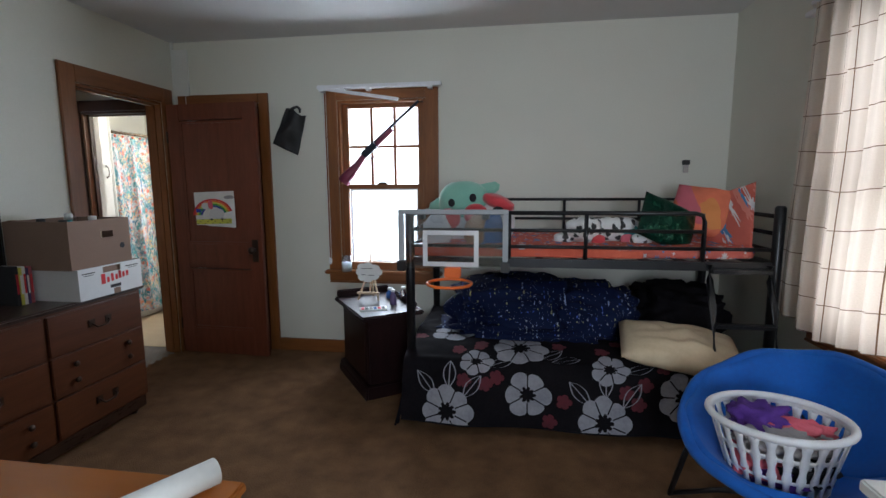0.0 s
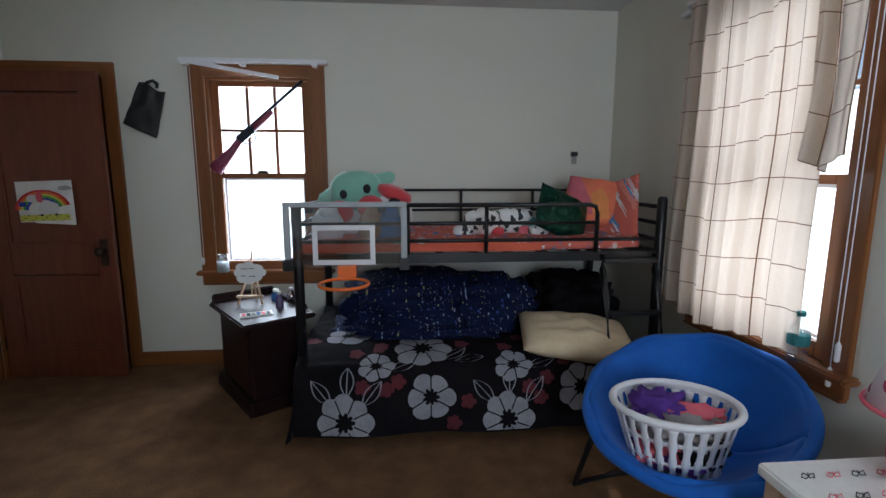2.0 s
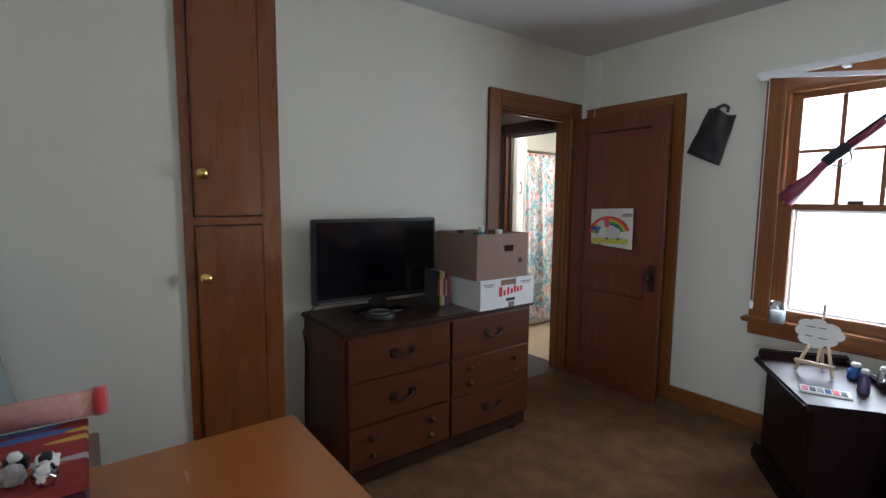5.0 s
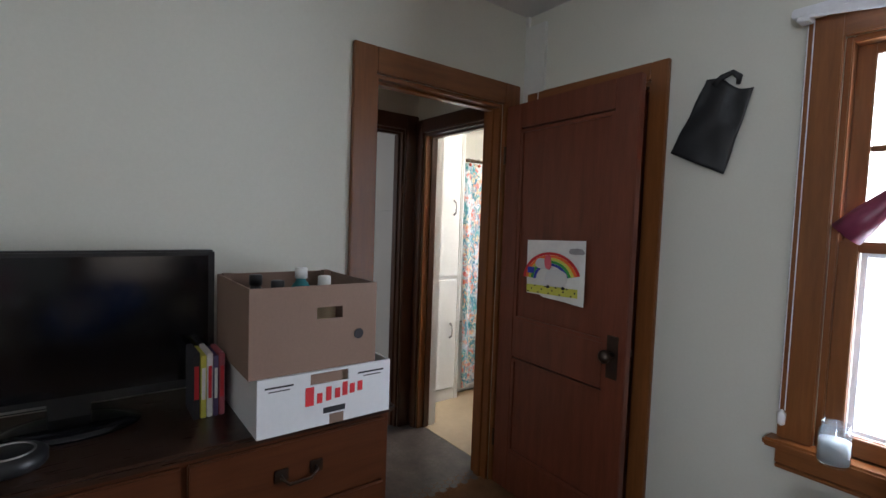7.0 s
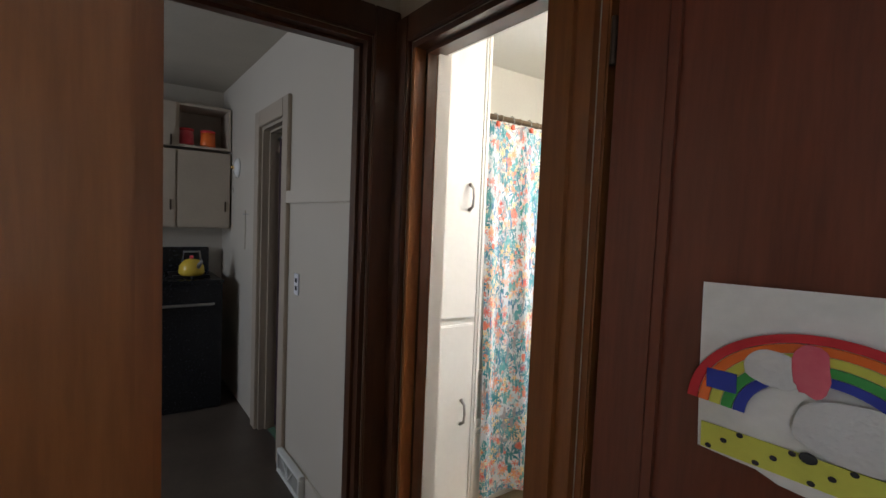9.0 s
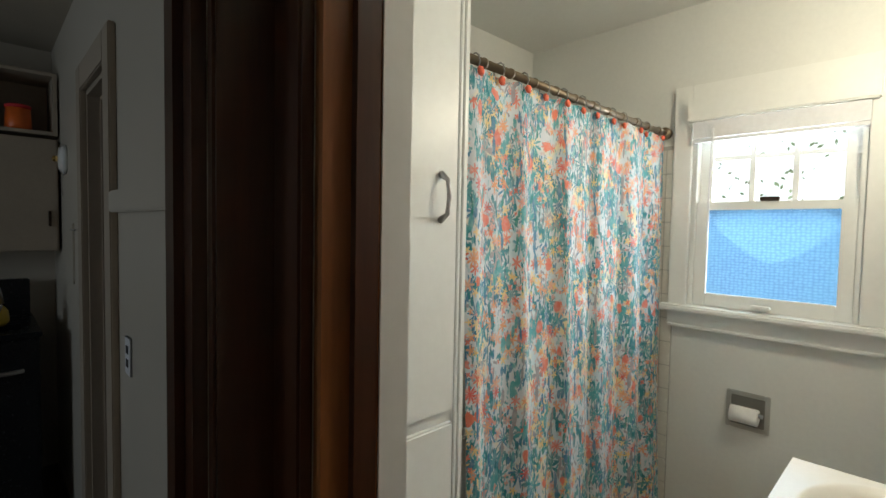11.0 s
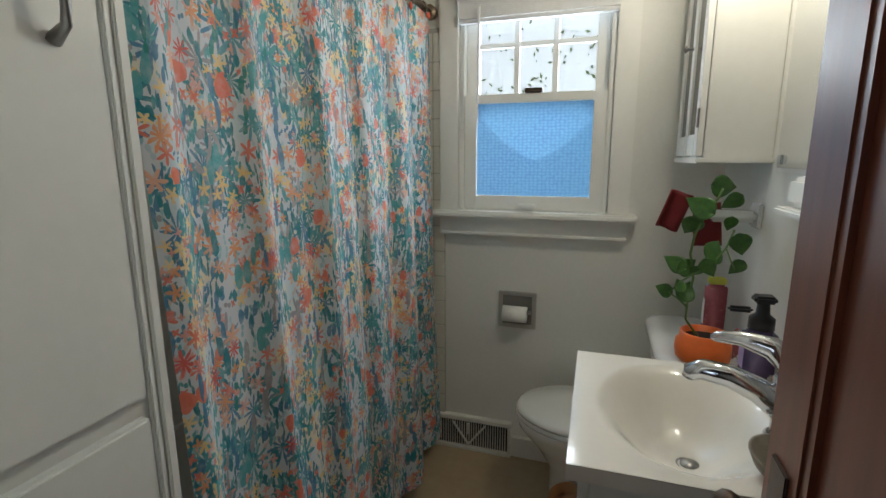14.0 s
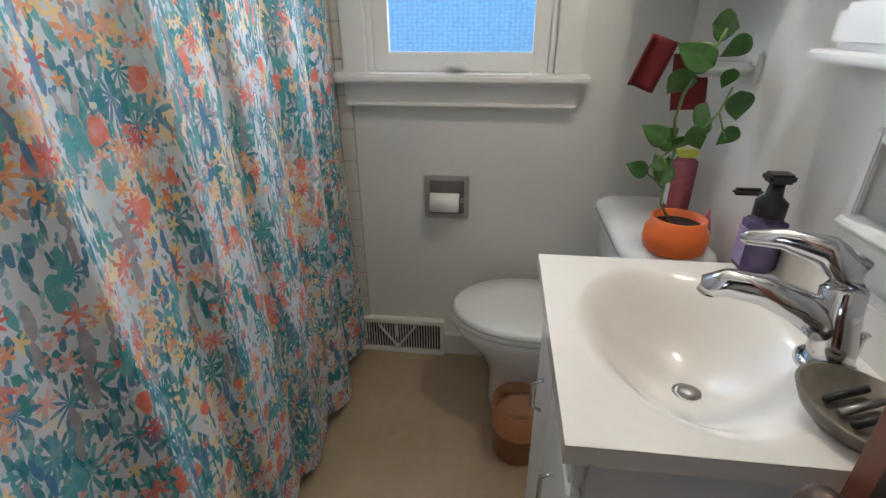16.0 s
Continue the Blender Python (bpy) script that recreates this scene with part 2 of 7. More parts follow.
def pebbled_glass():
    m, nt, b, link = nodes_of("blue_pebbled_glass")
    v = coords(nt, scale=(62, 62, 84))
    vo = nt.nodes.new("ShaderNodeTexVoronoi")
    vo.inputs["Randomness"].default_value = 0.32
    vo.inputs["Scale"].default_value = 1
    link(v, vo.inputs["Vector"])
    cells = ramp01(nt, vo.outputs["Distance"], 0.1, 0.75)
    patches = ramp01(nt, noise_node(nt, coords(nt), 5, 2), 0.25, 0.85)
    c = mix_node(nt, cells, (0.088, 0.160, 0.235), (0.046, 0.095, 0.160))
    c = mix_node(nt, math_node(nt, "MULTIPLY", patches, 0.45), c, (0.075, 0.150, 0.19))
    tl = nt.nodes.new("ShaderNodeBsdfTranslucent")
    gl = nt.nodes.new("ShaderNodeBsdfGlossy")
    gl.inputs["Roughness"].default_value = 0.2
    mx = nt.nodes.new("ShaderNodeMixShader")
    mx.inputs[0].default_value = 0.08
    link(c, tl.inputs["Color"])
    bn = nt.nodes.new("ShaderNodeBump")
    bn.inputs["Strength"].default_value = 0.5
    bn.inputs["Distance"].default_value = 0.004
    link(vo.outputs["Distance"], bn.inputs["Height"])
    link(bn.outputs[0], tl.inputs["Normal"]), link(bn.outputs[0], gl.inputs["Normal"])
    link(tl.outputs[0], mx.inputs[1]), link(gl.outputs[0], mx.inputs[2])
    link(mx.outputs[0], nt.nodes["Material Output"].inputs["Surface"])
    return m


def glow(name, colour, strength):
    m, nt, b, link = nodes_of(name)
    b.inputs["Emission Color"].default_value = (*colour, 1)
    b.inputs["Emission Strength"].default_value = strength
    b.inputs["Base Color"].default_value = (*colour, 1)
    return m


def clear_plastic():
    m = pane_glass("clear_acrylic", (0.86, 0.88, 0.9), 0.2, 0.08)
    return m


M_WALL = mat("cream_wall_paint", (0.66, 0.65, 0.57), (0.72, 0.71, 0.63), 0.55, big=1.3, fine=90, relief=0.12, dist=0.002)
M_CEIL = mat("ceiling_paint", (0.62, 0.62, 0.62), (0.68, 0.68, 0.67), 0.8, big=2, fine=70, relief=0.2)
M_BATHWALL = mat("white_bath_paint", (0.70, 0.70, 0.67), (0.77, 0.77, 0.73), 0.45, big=1.5, fine=60, relief=0.1, dist=0.002)
M_WHITE = mat("white_gloss_paint", (0.76, 0.76, 0.73), (0.82, 0.82, 0.79), 0.35, big=2, fine=40, relief=0.05)
M_CARPET = mat("brown_carpet", (0.098, 0.042, 0.014), (0.25, 0.130, 0.056), 0.95, big=7, fine=130, relief=0.9, dist=0.012)
M_HALLFLOOR = mat("dark_hall_vinyl", (0.035, 0.026, 0.022), (0.13, 0.105, 0.09), 0.4, big=9, fine=40, relief=0.05)
M_BATHFLOOR = mat("beige_vinyl", (0.36, 0.27, 0.165), (0.46, 0.36, 0.24), 0.4, big=4, fine=26, relief=0.05)
M_TRIM = wood("honey_trim_wood", (0.17, 0.058, 0.015), (0.27, 0.100, 0.029), 0.34, "z", 0.1)
M_TRIMX = wood("honey_trim_wood_level", (0.17, 0.058, 0.015), (0.27, 0.100, 0.029), 0.34, "x", 0.1)
M_TRIMY = wood("honey_trim_wood_cross", (0.17, 0.058, 0.015), (0.27, 0.100, 0.029), 0.34, "y", 0.1)
M_DOOR = wood("red_brown_door_wood", (0.112, 0.030, 0.015), (0.195, 0.055, 0.028), 0.38, "z", 0.0)
M_DOOR.node_tree.nodes["Principled BSDF"].inputs["Specular IOR Level"].default_value = 0.45
# trim wood for the hall sides, with their shade put into the colour
M_TRIMSHADED = wood("shaded_hall_wood", (0.040, 0.014, 0.006), (0.075, 0.028, 0.011), 0.32)
M_CUPB = mat("varnished_cupboard_wood", (0.175, 0.050, 0.012), (0.225, 0.067, 0.017), 0.28, big=1.0, fine=3, relief=0, stretch=(4, 4, 0.6), coat=0.25)
M_DRESSER = wood("walnut_dresser_wood", (0.065, 0.018, 0.006), (0.112, 0.034, 0.012), 0.36, "y", 0.08)
M_DRESSTOP = wood("walnut_top_wood", (0.022, 0.010, 0.006), (0.042, 0.019, 0.011), 0.3, "y")
M_DESK = mat("orange_oak_top", (0.38, 0.122, 0.026), (0.44, 0.150, 0.035), 0.24, big=1.0, fine=4, relief=0, stretch=(0.6, 5, 5), coat=0.2)
M_NIGHT = wood("mahogany_stand_wood", (0.012, 0.005, 0.005), (0.022, 0.008, 0.008), 0.42, "z", 0.0)
M_NIGHT.node_tree.nodes["Principled BSDF"].inputs["Specular IOR Level"].default_value = 0.2
M_BLACK = mat("black_metal", (0.010, 0.010, 0.012), (0.018, 0.018, 0.02), 0.32, 0.3, relief=0.03)
M_BLACKPL = mat("black_plastic", (0.012, 0.012, 0.013), None, 0.4, relief=0.04)
M_SCREEN = mat("dark_screen", (0.005, 0.005, 0.007), (0.006, 0.006, 0.008), 0.06, relief=0)
M_CARD = mat("brown_cardboard", (0.225, 0.145, 0.108), (0.275, 0.18, 0.135), 0.85, big=3, fine=120, relief=0.1)
M_CARDW = mat("white_cardboard", (0.70, 0.71, 0.73), (0.77, 0.78, 0.79), 0.7, relief=0.05)
M_BLUE = mat("blue_microsuede", (0.003, 0.085, 0.40), (0.006, 0.135, 0.55), 0.8, big=7, fine=60, relief=0.25, sheen=0.08)
M_PLASTICW = mat("white_plastic", (0.74, 0.74, 0.76), None, 0.35, relief=0.02)
M_GREYPL = mat("grey_plastic", (0.36, 0.38, 0.40), None, 0.45, relief=0.02)
M_ORANGE = mat("orange_plastic", (0.80, 0.16, 0.025), None, 0.4, relief=0.03)
M_CREAM = mat("cream_cotton", (0.58, 0.46, 0.30), (0.70, 0.58, 0.40), 0.85, big=9, fine=50, relief=0.3)
M_MINT = mat("mint_plush", (0.20, 0.46, 0.36), (0.28, 0.56, 0.44), 0.95, big=9, fine=140, relief=0.6, sheen=0.6)
M_REDPL = mat("red_plush", (0.55, 0.04, 0.055), (0.70, 0.07, 0.08), 0.95, fine=140, relief=0.5, sheen=0.5)
M_WHITEPL = mat("white_plush", (0.66, 0.66, 0.67), (0.78, 0.78, 0.78), 0.95, fine=140, relief=0.5, sheen=0.5)
M_BLACKPLUSH = mat("black_plush", (0.012, 0.012, 0.014), None, 0.9, relief=0.3)
M_BROWNPL = mat("tan_plush", (0.30, 0.15, 0.08), None, 0.95, relief=0.4)
M_BLUEPL = mat("blue_plush", (0.04, 0.12, 0.34), None, 0.95, relief=0.4)
M_SALMON = mat("salmon_cotton", (0.62, 0.10, 0.055), (0.74, 0.16, 0.09), 0.9, big=6, fine=50, relief=0.3)
M_SEQUIN = mat("green_sequin_cloth", (0.002, 0.008, 0.008), (0.006, 0.10, 0.055), 0.25, 0.6, big=6, fine=120, relief=0.6)
M_CHROME = mat("chrome", (0.62, 0.63, 0.65), (0.7, 0.7, 0.72), 0.1, 1.0, relief=0)
M_STEEL = mat("brushed_nickel", (0.34, 0.33, 0.32), None, 0.35, 1.0, relief=0.03)
M_BRONZE = mat("aged_bronze", (0.05, 0.035, 0.027), (0.09, 0.06, 0.045), 0.4, 0.8, relief=0.05)
M_ROD = mat("bronze_rod", (0.16, 0.12, 0.08), (0.22, 0.17, 0.12), 0.4, 0.6, relief=0.05)
M_BRASS = mat("polished_brass", (0.75, 0.50, 0.18), None, 0.2, 1.0, relief=0)
M_PORC = mat("white_porcelain", (0.76, 0.76, 0.74), (0.80, 0.80, 0.78), 0.12, relief=0, coat=0.6)
M_BASIN = mat("cultured_marble", (0.80, 0.76, 0.69), (0.84, 0.81, 0.75), 0.16, relief=0, coat=0.5)
M_TILE = mat("white_glazed_tile", (0.68, 0.66, 0.60), (0.74, 0.72, 0.66), 0.25, relief=0)
M_LEAF = mat("pothos_leaf", (0.018, 0.075, 0.012), (0.085, 0.21, 0.035), 0.35, big=25, fine=60, relief=0.1)
M_STEM = mat("green_stem", (0.10, 0.20, 0.05), (0.2, 0.3, 0.1), 0.5, relief=0)
M_RED = mat("dark_red_cloth", (0.13, 0.004, 0.008), (0.21, 0.010, 0.014), 0.7, relief=0.2)
M_SOIL = mat("potting_soil", (0.02, 0.014, 0.01), (0.05, 0.035, 0.025), 0.95, relief=0.8)
M_PURPLE = mat("purple_soap_bottle", (0.10, 0.07, 0.16), (0.16, 0.12, 0.24), 0.2, relief=0)
M_PINKBOT = mat("pink_bottle", (0.42, 0.10, 0.13), (0.5, 0.16, 0.19), 0.25, relief=0)
M_PAPER = mat("white_paper", (0.76, 0.76, 0.74), None, 0.85, big=12, relief=0.06)
M_SHELL = mat("grey_shell_dish", (0.14, 0.12, 0.095), (0.26, 0.23, 0.18), 0.45, big=20, relief=0.2)
M_WASTE = mat("amber_basket", (0.30, 0.12, 0.04), (0.42, 0.2, 0.08), 0.4, relief=0.1)
M_VENTMETAL = mat("white_enamel_metal", (0.66, 0.66, 0.62), None, 0.4, relief=0.03)
M_VENTDARK = mat("vent_shadow", (0.03, 0.028, 0.025), None, 0.8, relief=0)
M_BAG = mat("black_bag", (0.012, 0.012, 0.013), (0.022, 0.022, 0.024), 0.5, relief=0.2)
M_GUNWOOD = mat("plum_stock_plastic", (0.20, 0.035, 0.075), (0.26, 0.05, 0.10), 0.4, relief=0.05)
M_GUNMETAL = mat("dark_toy_metal", (0.015, 0.02, 0.035), None, 0.35, 0.4, relief=0.03)
M_WAX = mat("white_candle_wax", (0.76, 0.76, 0.74), None, 0.5, relief=0.02)
M_EASEL = mat("pale_pine", (0.50, 0.36, 0.24), (0.6, 0.44, 0.3), 0.6, relief=0.05)
M_KCAB = mat("tan_cabinet_paint", (0.36, 0.30, 0.235), (0.42, 0.35, 0.27), 0.5, relief=0.05)
M_KWALL = mat("kitchen_wall_paint", (0.54, 0.49, 0.41), (0.58, 0.53, 0.45), 0.32, big=0.8, fine=3, relief=0.0)
M_STOVE = mat("black_enamel", (0.008, 0.009, 0.011), None, 0.25, relief=0)
M_DARKCURT = mat("dark_purple_cloth", (0.030, 0.012, 0.020), (0.05, 0.02, 0.03), 0.85, relief=0.3)
M_KFLOOR = mat("kitchen_vinyl", (0.05, 0.038, 0.028), (0.11, 0.085, 0.065), 0.4, relief=0.05)
M_FLOWER = mat("white_flower_print", (0.20, 0.20, 0.235), (0.34, 0.34, 0.375), 0.9, big=14, fine=60, relief=0.1)
M_FLOWRED = mat("dark_red_flower_print", (0.06, 0.008, 0.014), (0.12, 0.014, 0.024), 0.9, big=20, relief=0.1)
M_BEDSPREAD = mat("charcoal_bedspread_cloth", (0.0045, 0.004, 0.0055), (0.012, 0.010, 0.012), 0.9, big=5, fine=70, relief=0.3, spec=0.08)
M_NAVY = print_cloth("navy_star_cloth", (0.003, 0.007, 0.032), [(28, 0.16, 5, ((0.35, 0.45, 0.7), (0.5, 0.55, 0.6), (0.55, 0.55, 0.25), (0.06, 0.12, 0.5)), 0.75, 1, 1.0, 0.2, 0.7), (60, 0.10, 4, ((0.3, 0.4, 0.7), (0.4, 0.4, 0.5)), 0.5, 3)], 0.3, "Object")
M_SHEET = print_cloth("patterned_sheet_cloth", (0.50, 0.12, 0.09), [(16, 0.42, 8, ((0.68, 0.68, 0.7), (0.06, 0.25, 0.5), (0.7, 0.25, 0.2)), 0.8, 2, 1.0, 0.0, 0.5), (30, 0.3, 4, ((0.05, 0.25, 0.5), (0.72, 0.72, 0.74)), 0.6, 4)], 0.2, "Object")
M_PILLOWP = print_cloth("orange_tie_dye_cloth", (0.60, 0.16, 0.09), [(7, 0.5, 3, ((0.65, 0.22, 0.26), (0.75, 0.3, 0.1), (0.6, 0.15, 0.2)), 0.9, 2, 1.0, 0.0, 0.3)], 0.2, "Object")
M_SPOTTED = print_cloth("spotted_plush", (0.66, 0.66, 0.66), [(22, 0.40, 3, ((0.012, 0.012, 0.014),), 0.8, 5, 1.0, 0.0, 0.35)], 0.5, "Object")
M_HEARTS = print_cloth("heart_print_shade_cloth", (0.70, 0.62, 0.64), [(30, 0.4, 2, ((0.55, 0.05, 0.15), (0.75, 0.3, 0.4), (0.3, 0.05, 0.1)), 0.7, 2, 1.0, 0.0, 0.4)], 0.1, "Object")
M_CLUTTER = print_cloth("mixed_colour_print", (0.30, 0.05, 0.05), [(24, 0.5, 3, ((0.7, 0.2, 0.1), (0.1, 0.2, 0.5), (0.7, 0.5, 0.1), (0.6, 0.6, 0.6)), 0.8, 2, 0.4, 0.0, 0.2)], 0.1, "Object")
M_SHOWER = shower_print()
M_CHECK = check_cloth()
M_PANE = pane_glass("clear_window_glass", (0.96, 0.97, 0.98))
M_DUSTY = pane_glass("clear_plastic", (0.90, 0.93, 0.95), 0.3, 0.05)
M_ACRYL = clear_plastic()
M_PEBBLE = pebbled_glass()
M_MIRROR = mat("mirror_silver", (0.86, 0.87, 0.87), (0.88, 0.88, 0.88), 0.02, 1.0, relief=0)
M_SHADE = pane_glass("hammered_glass_shade", (0.90, 0.88, 0.82), 0.3, 0.25)
M_TEALP = mat("teal_plush", (0.06, 0.28, 0.30), None, 0.95, relief=0.4)
M_PINKC = mat("pink_cloth", (0.70, 0.10, 0.16), (0.8, 0.2, 0.24), 0.9, relief=0.3)
M_GREYC = mat("grey_cloth", (0.30, 0.29, 0.30), (0.48, 0.46, 0.46), 0.9, relief=0.3)
M_VIOLET = mat("violet_cloth", (0.07, 0.02, 0.20), (0.12, 0.04, 0.30), 0.9, relief=0.3)
M_YELLOW = mat("yellow_paper", (0.62, 0.62, 0.10), None, 0.8, relief=0)
M_NAVYPL = mat("navy_sail_plastic", (0.012, 0.02, 0.05), None, 0.6, relief=0.05)
M_INK = mat("dark_ink", (0.03, 0.03, 0.035), None, 0.8, relief=0)
M_REDINK = mat("red_ink", (0.60, 0.03, 0.04), None, 0.7, relief=0)
M_GREENP = mat("green_print", (0.06, 0.35, 0.08), None, 0.8, relief=0)
M_BLUEP = mat("blue_print", (0.04, 0.06, 0.40), None, 0.8, relief=0)
M_HOLO = mat("iridescent_foil", (0.20, 0.34, 0.55), (0.55, 0.62, 0.50), 0.2, 0.7, big=3, relief=0)


# ---- builders ----
def part(name, bm, material, parent=None, label="", smooth=False):
    me = bpy.data.meshes.new(name)
    bm.normal_update()
    bm.to_mesh(me)
    bm.free()
    me.materials.append(material)
    if smooth:
        me.shade_smooth()
    ob = new(name, me)
    if parent: ob.parent = parent
    if label: ob["label"] = label
    return ob


def thing(name, at, label, category, group="", rz=0.0):
    ob = tagged(new(name), label, category, group)
    ob.matrix_world = pose(*at, 0, 0, rz)
    return ob


def setting(ob, label, category):
    return tagged(ob, label, category, kind="structure")


def box(x0, x1, y0, y1, z0, z1, bevel=0.0, bm=None):
    out = bm or bmesh.new()
    b = bmesh.new()
    bmesh.ops.create_cube(b, size=1)
    for v in b.verts:
        v.co = Vector((x0 + (v.co.x + 0.5) * (x1 - x0), y0 + (v.co.y + 0.5) * (y1 - y0), z0 + (v.co.z + 0.5) * (z1 - z0)))
    if bevel:
        bmesh.ops.bevel(b, geom=b.edges[:], offset=bevel, segments=2, affect="EDGES", clamp_overlap=True)
    if bm is None:
        out.free()
        return b
    me = bpy.data.meshes.new("joined")
    b.to_mesh(me)
    b.free()
    out.from_mesh(me)
    bpy.data.meshes.remove(me)
    return out


def boxes(*rows, bevel=0.0):
    bm = bmesh.new()
    for r in rows: box(*r, bevel=bevel, bm=bm)
    return bm


def tube(points, r, sides=10, bm=None, closed=False):
    """A round bar along points."""
    bm = bm or bmesh.new()
    pts = [Vector(p) for p in points]
    rings = []
    n = len(pts)
    for i, p in enumerate(pts):
        a = pts[(i - 1) % n] if (i or closed) else p
        b = pts[(i + 1) % n] if (i < n - 1 or closed) else p
        d = (b - a).normalized()
        up = Vector((0, 0, 1)) if abs(d.z) < 0.95 else Vector((0, 1, 0))
        s = d.cross(up).normalized()
        u = s.cross(d)
        rr = r[i] if isinstance(r, (list, tuple)) else r
        rings.append([bm.verts.new(p + (s * math.cos(k * math.tau / sides) + u * math.sin(k * math.tau / sides)) * rr) for k in range(sides)])
    for i in range(n if closed else n - 1):
        A, B = rings[i], rings[(i + 1) % n]
        for k in range(sides):
            bm.faces.new((A[k], A[(k + 1) % sides], B[(k + 1) % sides], B[k]))
    if not closed:
        bm.faces.new(rings[0][::-1]), bm.faces.new(rings[-1])
    return bm


def lathe(profile, centre=(0, 0, 0), sides=28, sx=1.0, sy=1.0, axis="z", bm=None):
    bm = bm or bmesh.new()
    rings = []
    for r, h in profile:
        ring = []
        for k in range(sides):
            a = k * math.tau / sides
            p = (r * sx * math.cos(a), r * sy * math.sin(a), h)
            if axis == "x": p = (p[2], p[0], p[1])
            if axis == "y": p = (p[0], p[2], p[1])
            ring.append(bm.verts.new(Vector(p) + Vector(centre)))
        rings.append(ring)
    for A, B in zip(rings, rings[1:]):
        for k in range(sides): bm.faces.new((A[k], A[(k + 1) % sides], B[(k + 1) % sides], B[k]))
    bm.faces.new(rings[0][::-1]), bm.faces.new(rings[-1])
    bmesh.ops.recalc_face_normals(bm, faces=bm.faces[:])
    return bm


def sheet(fn, nu, nv, thick=0.0, uv=None):
    """A grid surface from fn(u, v), u and v from 0 to 1."""
    bm = bmesh.new()
    lay = bm.loops.layers.uv.new("UVMap")
    vs = [[bm.verts.new(fn(i / nu, j / nv)) for i in range(nu + 1)] for j in range(nv + 1)]
    for j in range(nv):
        for i in range(nu):
            f = bm.faces.new((vs[j][i], vs[j][i + 1], vs[j + 1][i + 1], vs[j + 1][i]))
            for lp, (a, b) in zip(f.loops, ((i, j), (i + 1, j), (i + 1, j + 1), (i, j + 1))):
                lp[lay].uv = uv(a / nu, b / nv) if uv else (a / nu, b / nv)
    if thick:
        bmesh.ops.recalc_face_normals(bm, faces=bm.faces[:])
        bmesh.ops.solidify(bm, geom=bm.faces[:], thickness=thick)
    return bm


def blob(c, size, bumps=0.06, freq=5.0, seed=0.0, square=1.0, subdiv=4, flat=0.0):
    """A soft rounded body: a ball squared off, dented and creased."""
    bm = bmesh.new()
    bmesh.ops.create_icosphere(bm, subdivisions=subdiv, radius=1)
    for v in bm.verts:
        p = v.co.copy()
        q = Vector([math.copysign(abs(k) ** square, k) for k in p])
        n = noise.noise(p * freq * 0.5 + Vector((seed, seed * 2, 0))) + 0.5 * noise.noise(p * freq + Vector((0, seed, seed)))
        q *= 1 + bumps * n
        if flat and q.z < -flat: q.z = -flat
        v.co = Vector((q.x * size[0], q.y * size[1], q.z * size[2])) + Vector(c)
    return bm


def cushion(size, puff, bumps=0.06, seed=1.0):
    """A pillow, flat in its own xy plane, thin at the seams."""
    def at(u, v, s):
        a, b = u * 2 - 1, v * 2 - 1
        h = max(0.0, (1 - a * a) * (1 - b * b)) ** 0.42 * puff
        pull = 1 - 0.10 * (1 - abs(a * b))
        n = noise.noise(Vector((a * 3, b * 3, seed + s))) * bumps
        return Vector((a * size[0] * (1 - 0.09 * (1 - b * b) * 0 - 0.07 * (b * b < 2) * (1 - abs(b)) * 0) * pull ** 0, b * size[1], s * (h + n * h * 3)))
    bm = bmesh.new()
    for s in (1, -1):
        vs = [[bm.verts.new(at(i / 20, j / 20, s)) for i in range(21)] for j in range(21)]
        for j in range(20):
            for i in range(20):
                f = (vs[j][i], vs[j][i + 1], vs[j + 1][i + 1], vs[j + 1][i])
                bm.faces.new(f if s > 0 else f[::-1])
    bmesh.ops.remove_doubles(bm, verts=bm.verts[:], dist=0.0005)
    return bm


def moved(bm, m):
    bmesh.ops.transform(bm, matrix=m, verts=bm.verts[:])
    return bm


def disc_shape(fn, at, petals, deep, r, n=60, rings=4, inner=0.0):
    """A printed petalled shape laid on a cloth surface: at(a, b) gives the place on the cloth."""
    bm = bmesh.new()
    rows = []
    for j in range(rings + 1):
        row = []
        for k in range(n):
            a = k * math.tau / n
            rad = r * (1 - deep + deep * abs(math.cos(a * petals / 2)) ** 0.5) * (1 + 0.06 * math.sin(3 * a + 1))
            rad *= inner + (1 - inner) * j / rings
            row.append(bm.verts.new(at(fn[0] + rad * math.cos(a), fn[1] + rad * math.sin(a))))
        rows.append(row)
    for A, B in zip(rows, rows[1:]):
        for k in range(n): bm.faces.new((A[k], A[(k + 1) % n], B[(k + 1) % n], B[k]))
    return bm


def holed(u0, u1, z0, z1, holes):
    """Rectangles of a wall from u0 to u1 and z0 to z1, around holes (u0, u1, z0, z1) that stand side by side."""
    out, u = [], u0
    for a, b, c, d in sorted(holes):
        if a > u: out.append((u, a, z0, z1))
        if c > z0: out.append((a, b, z0, c))
        if d < z1: out.append((a, b, d, z1))
        u = b
    if u < u1: out.append((u, u1, z0, z1))
    return out


def wall_y(name, y0, y1, u0, u1, top, holes, material, label):
    return setting(part(name, boxes(*[(a, b, y0, y1, c, d) for a, b, c, d in holed(u0, u1, 0, top, holes)]), material), label, "wall")


def wall_x(name, x0, x1, u0, u1, top, holes, material, label):
    return setting(part(name, boxes(*[(x0, x1, a, b, c, d) for a, b, c, d in holed(u0, u1, 0, top, holes)]), material), label, "wall")


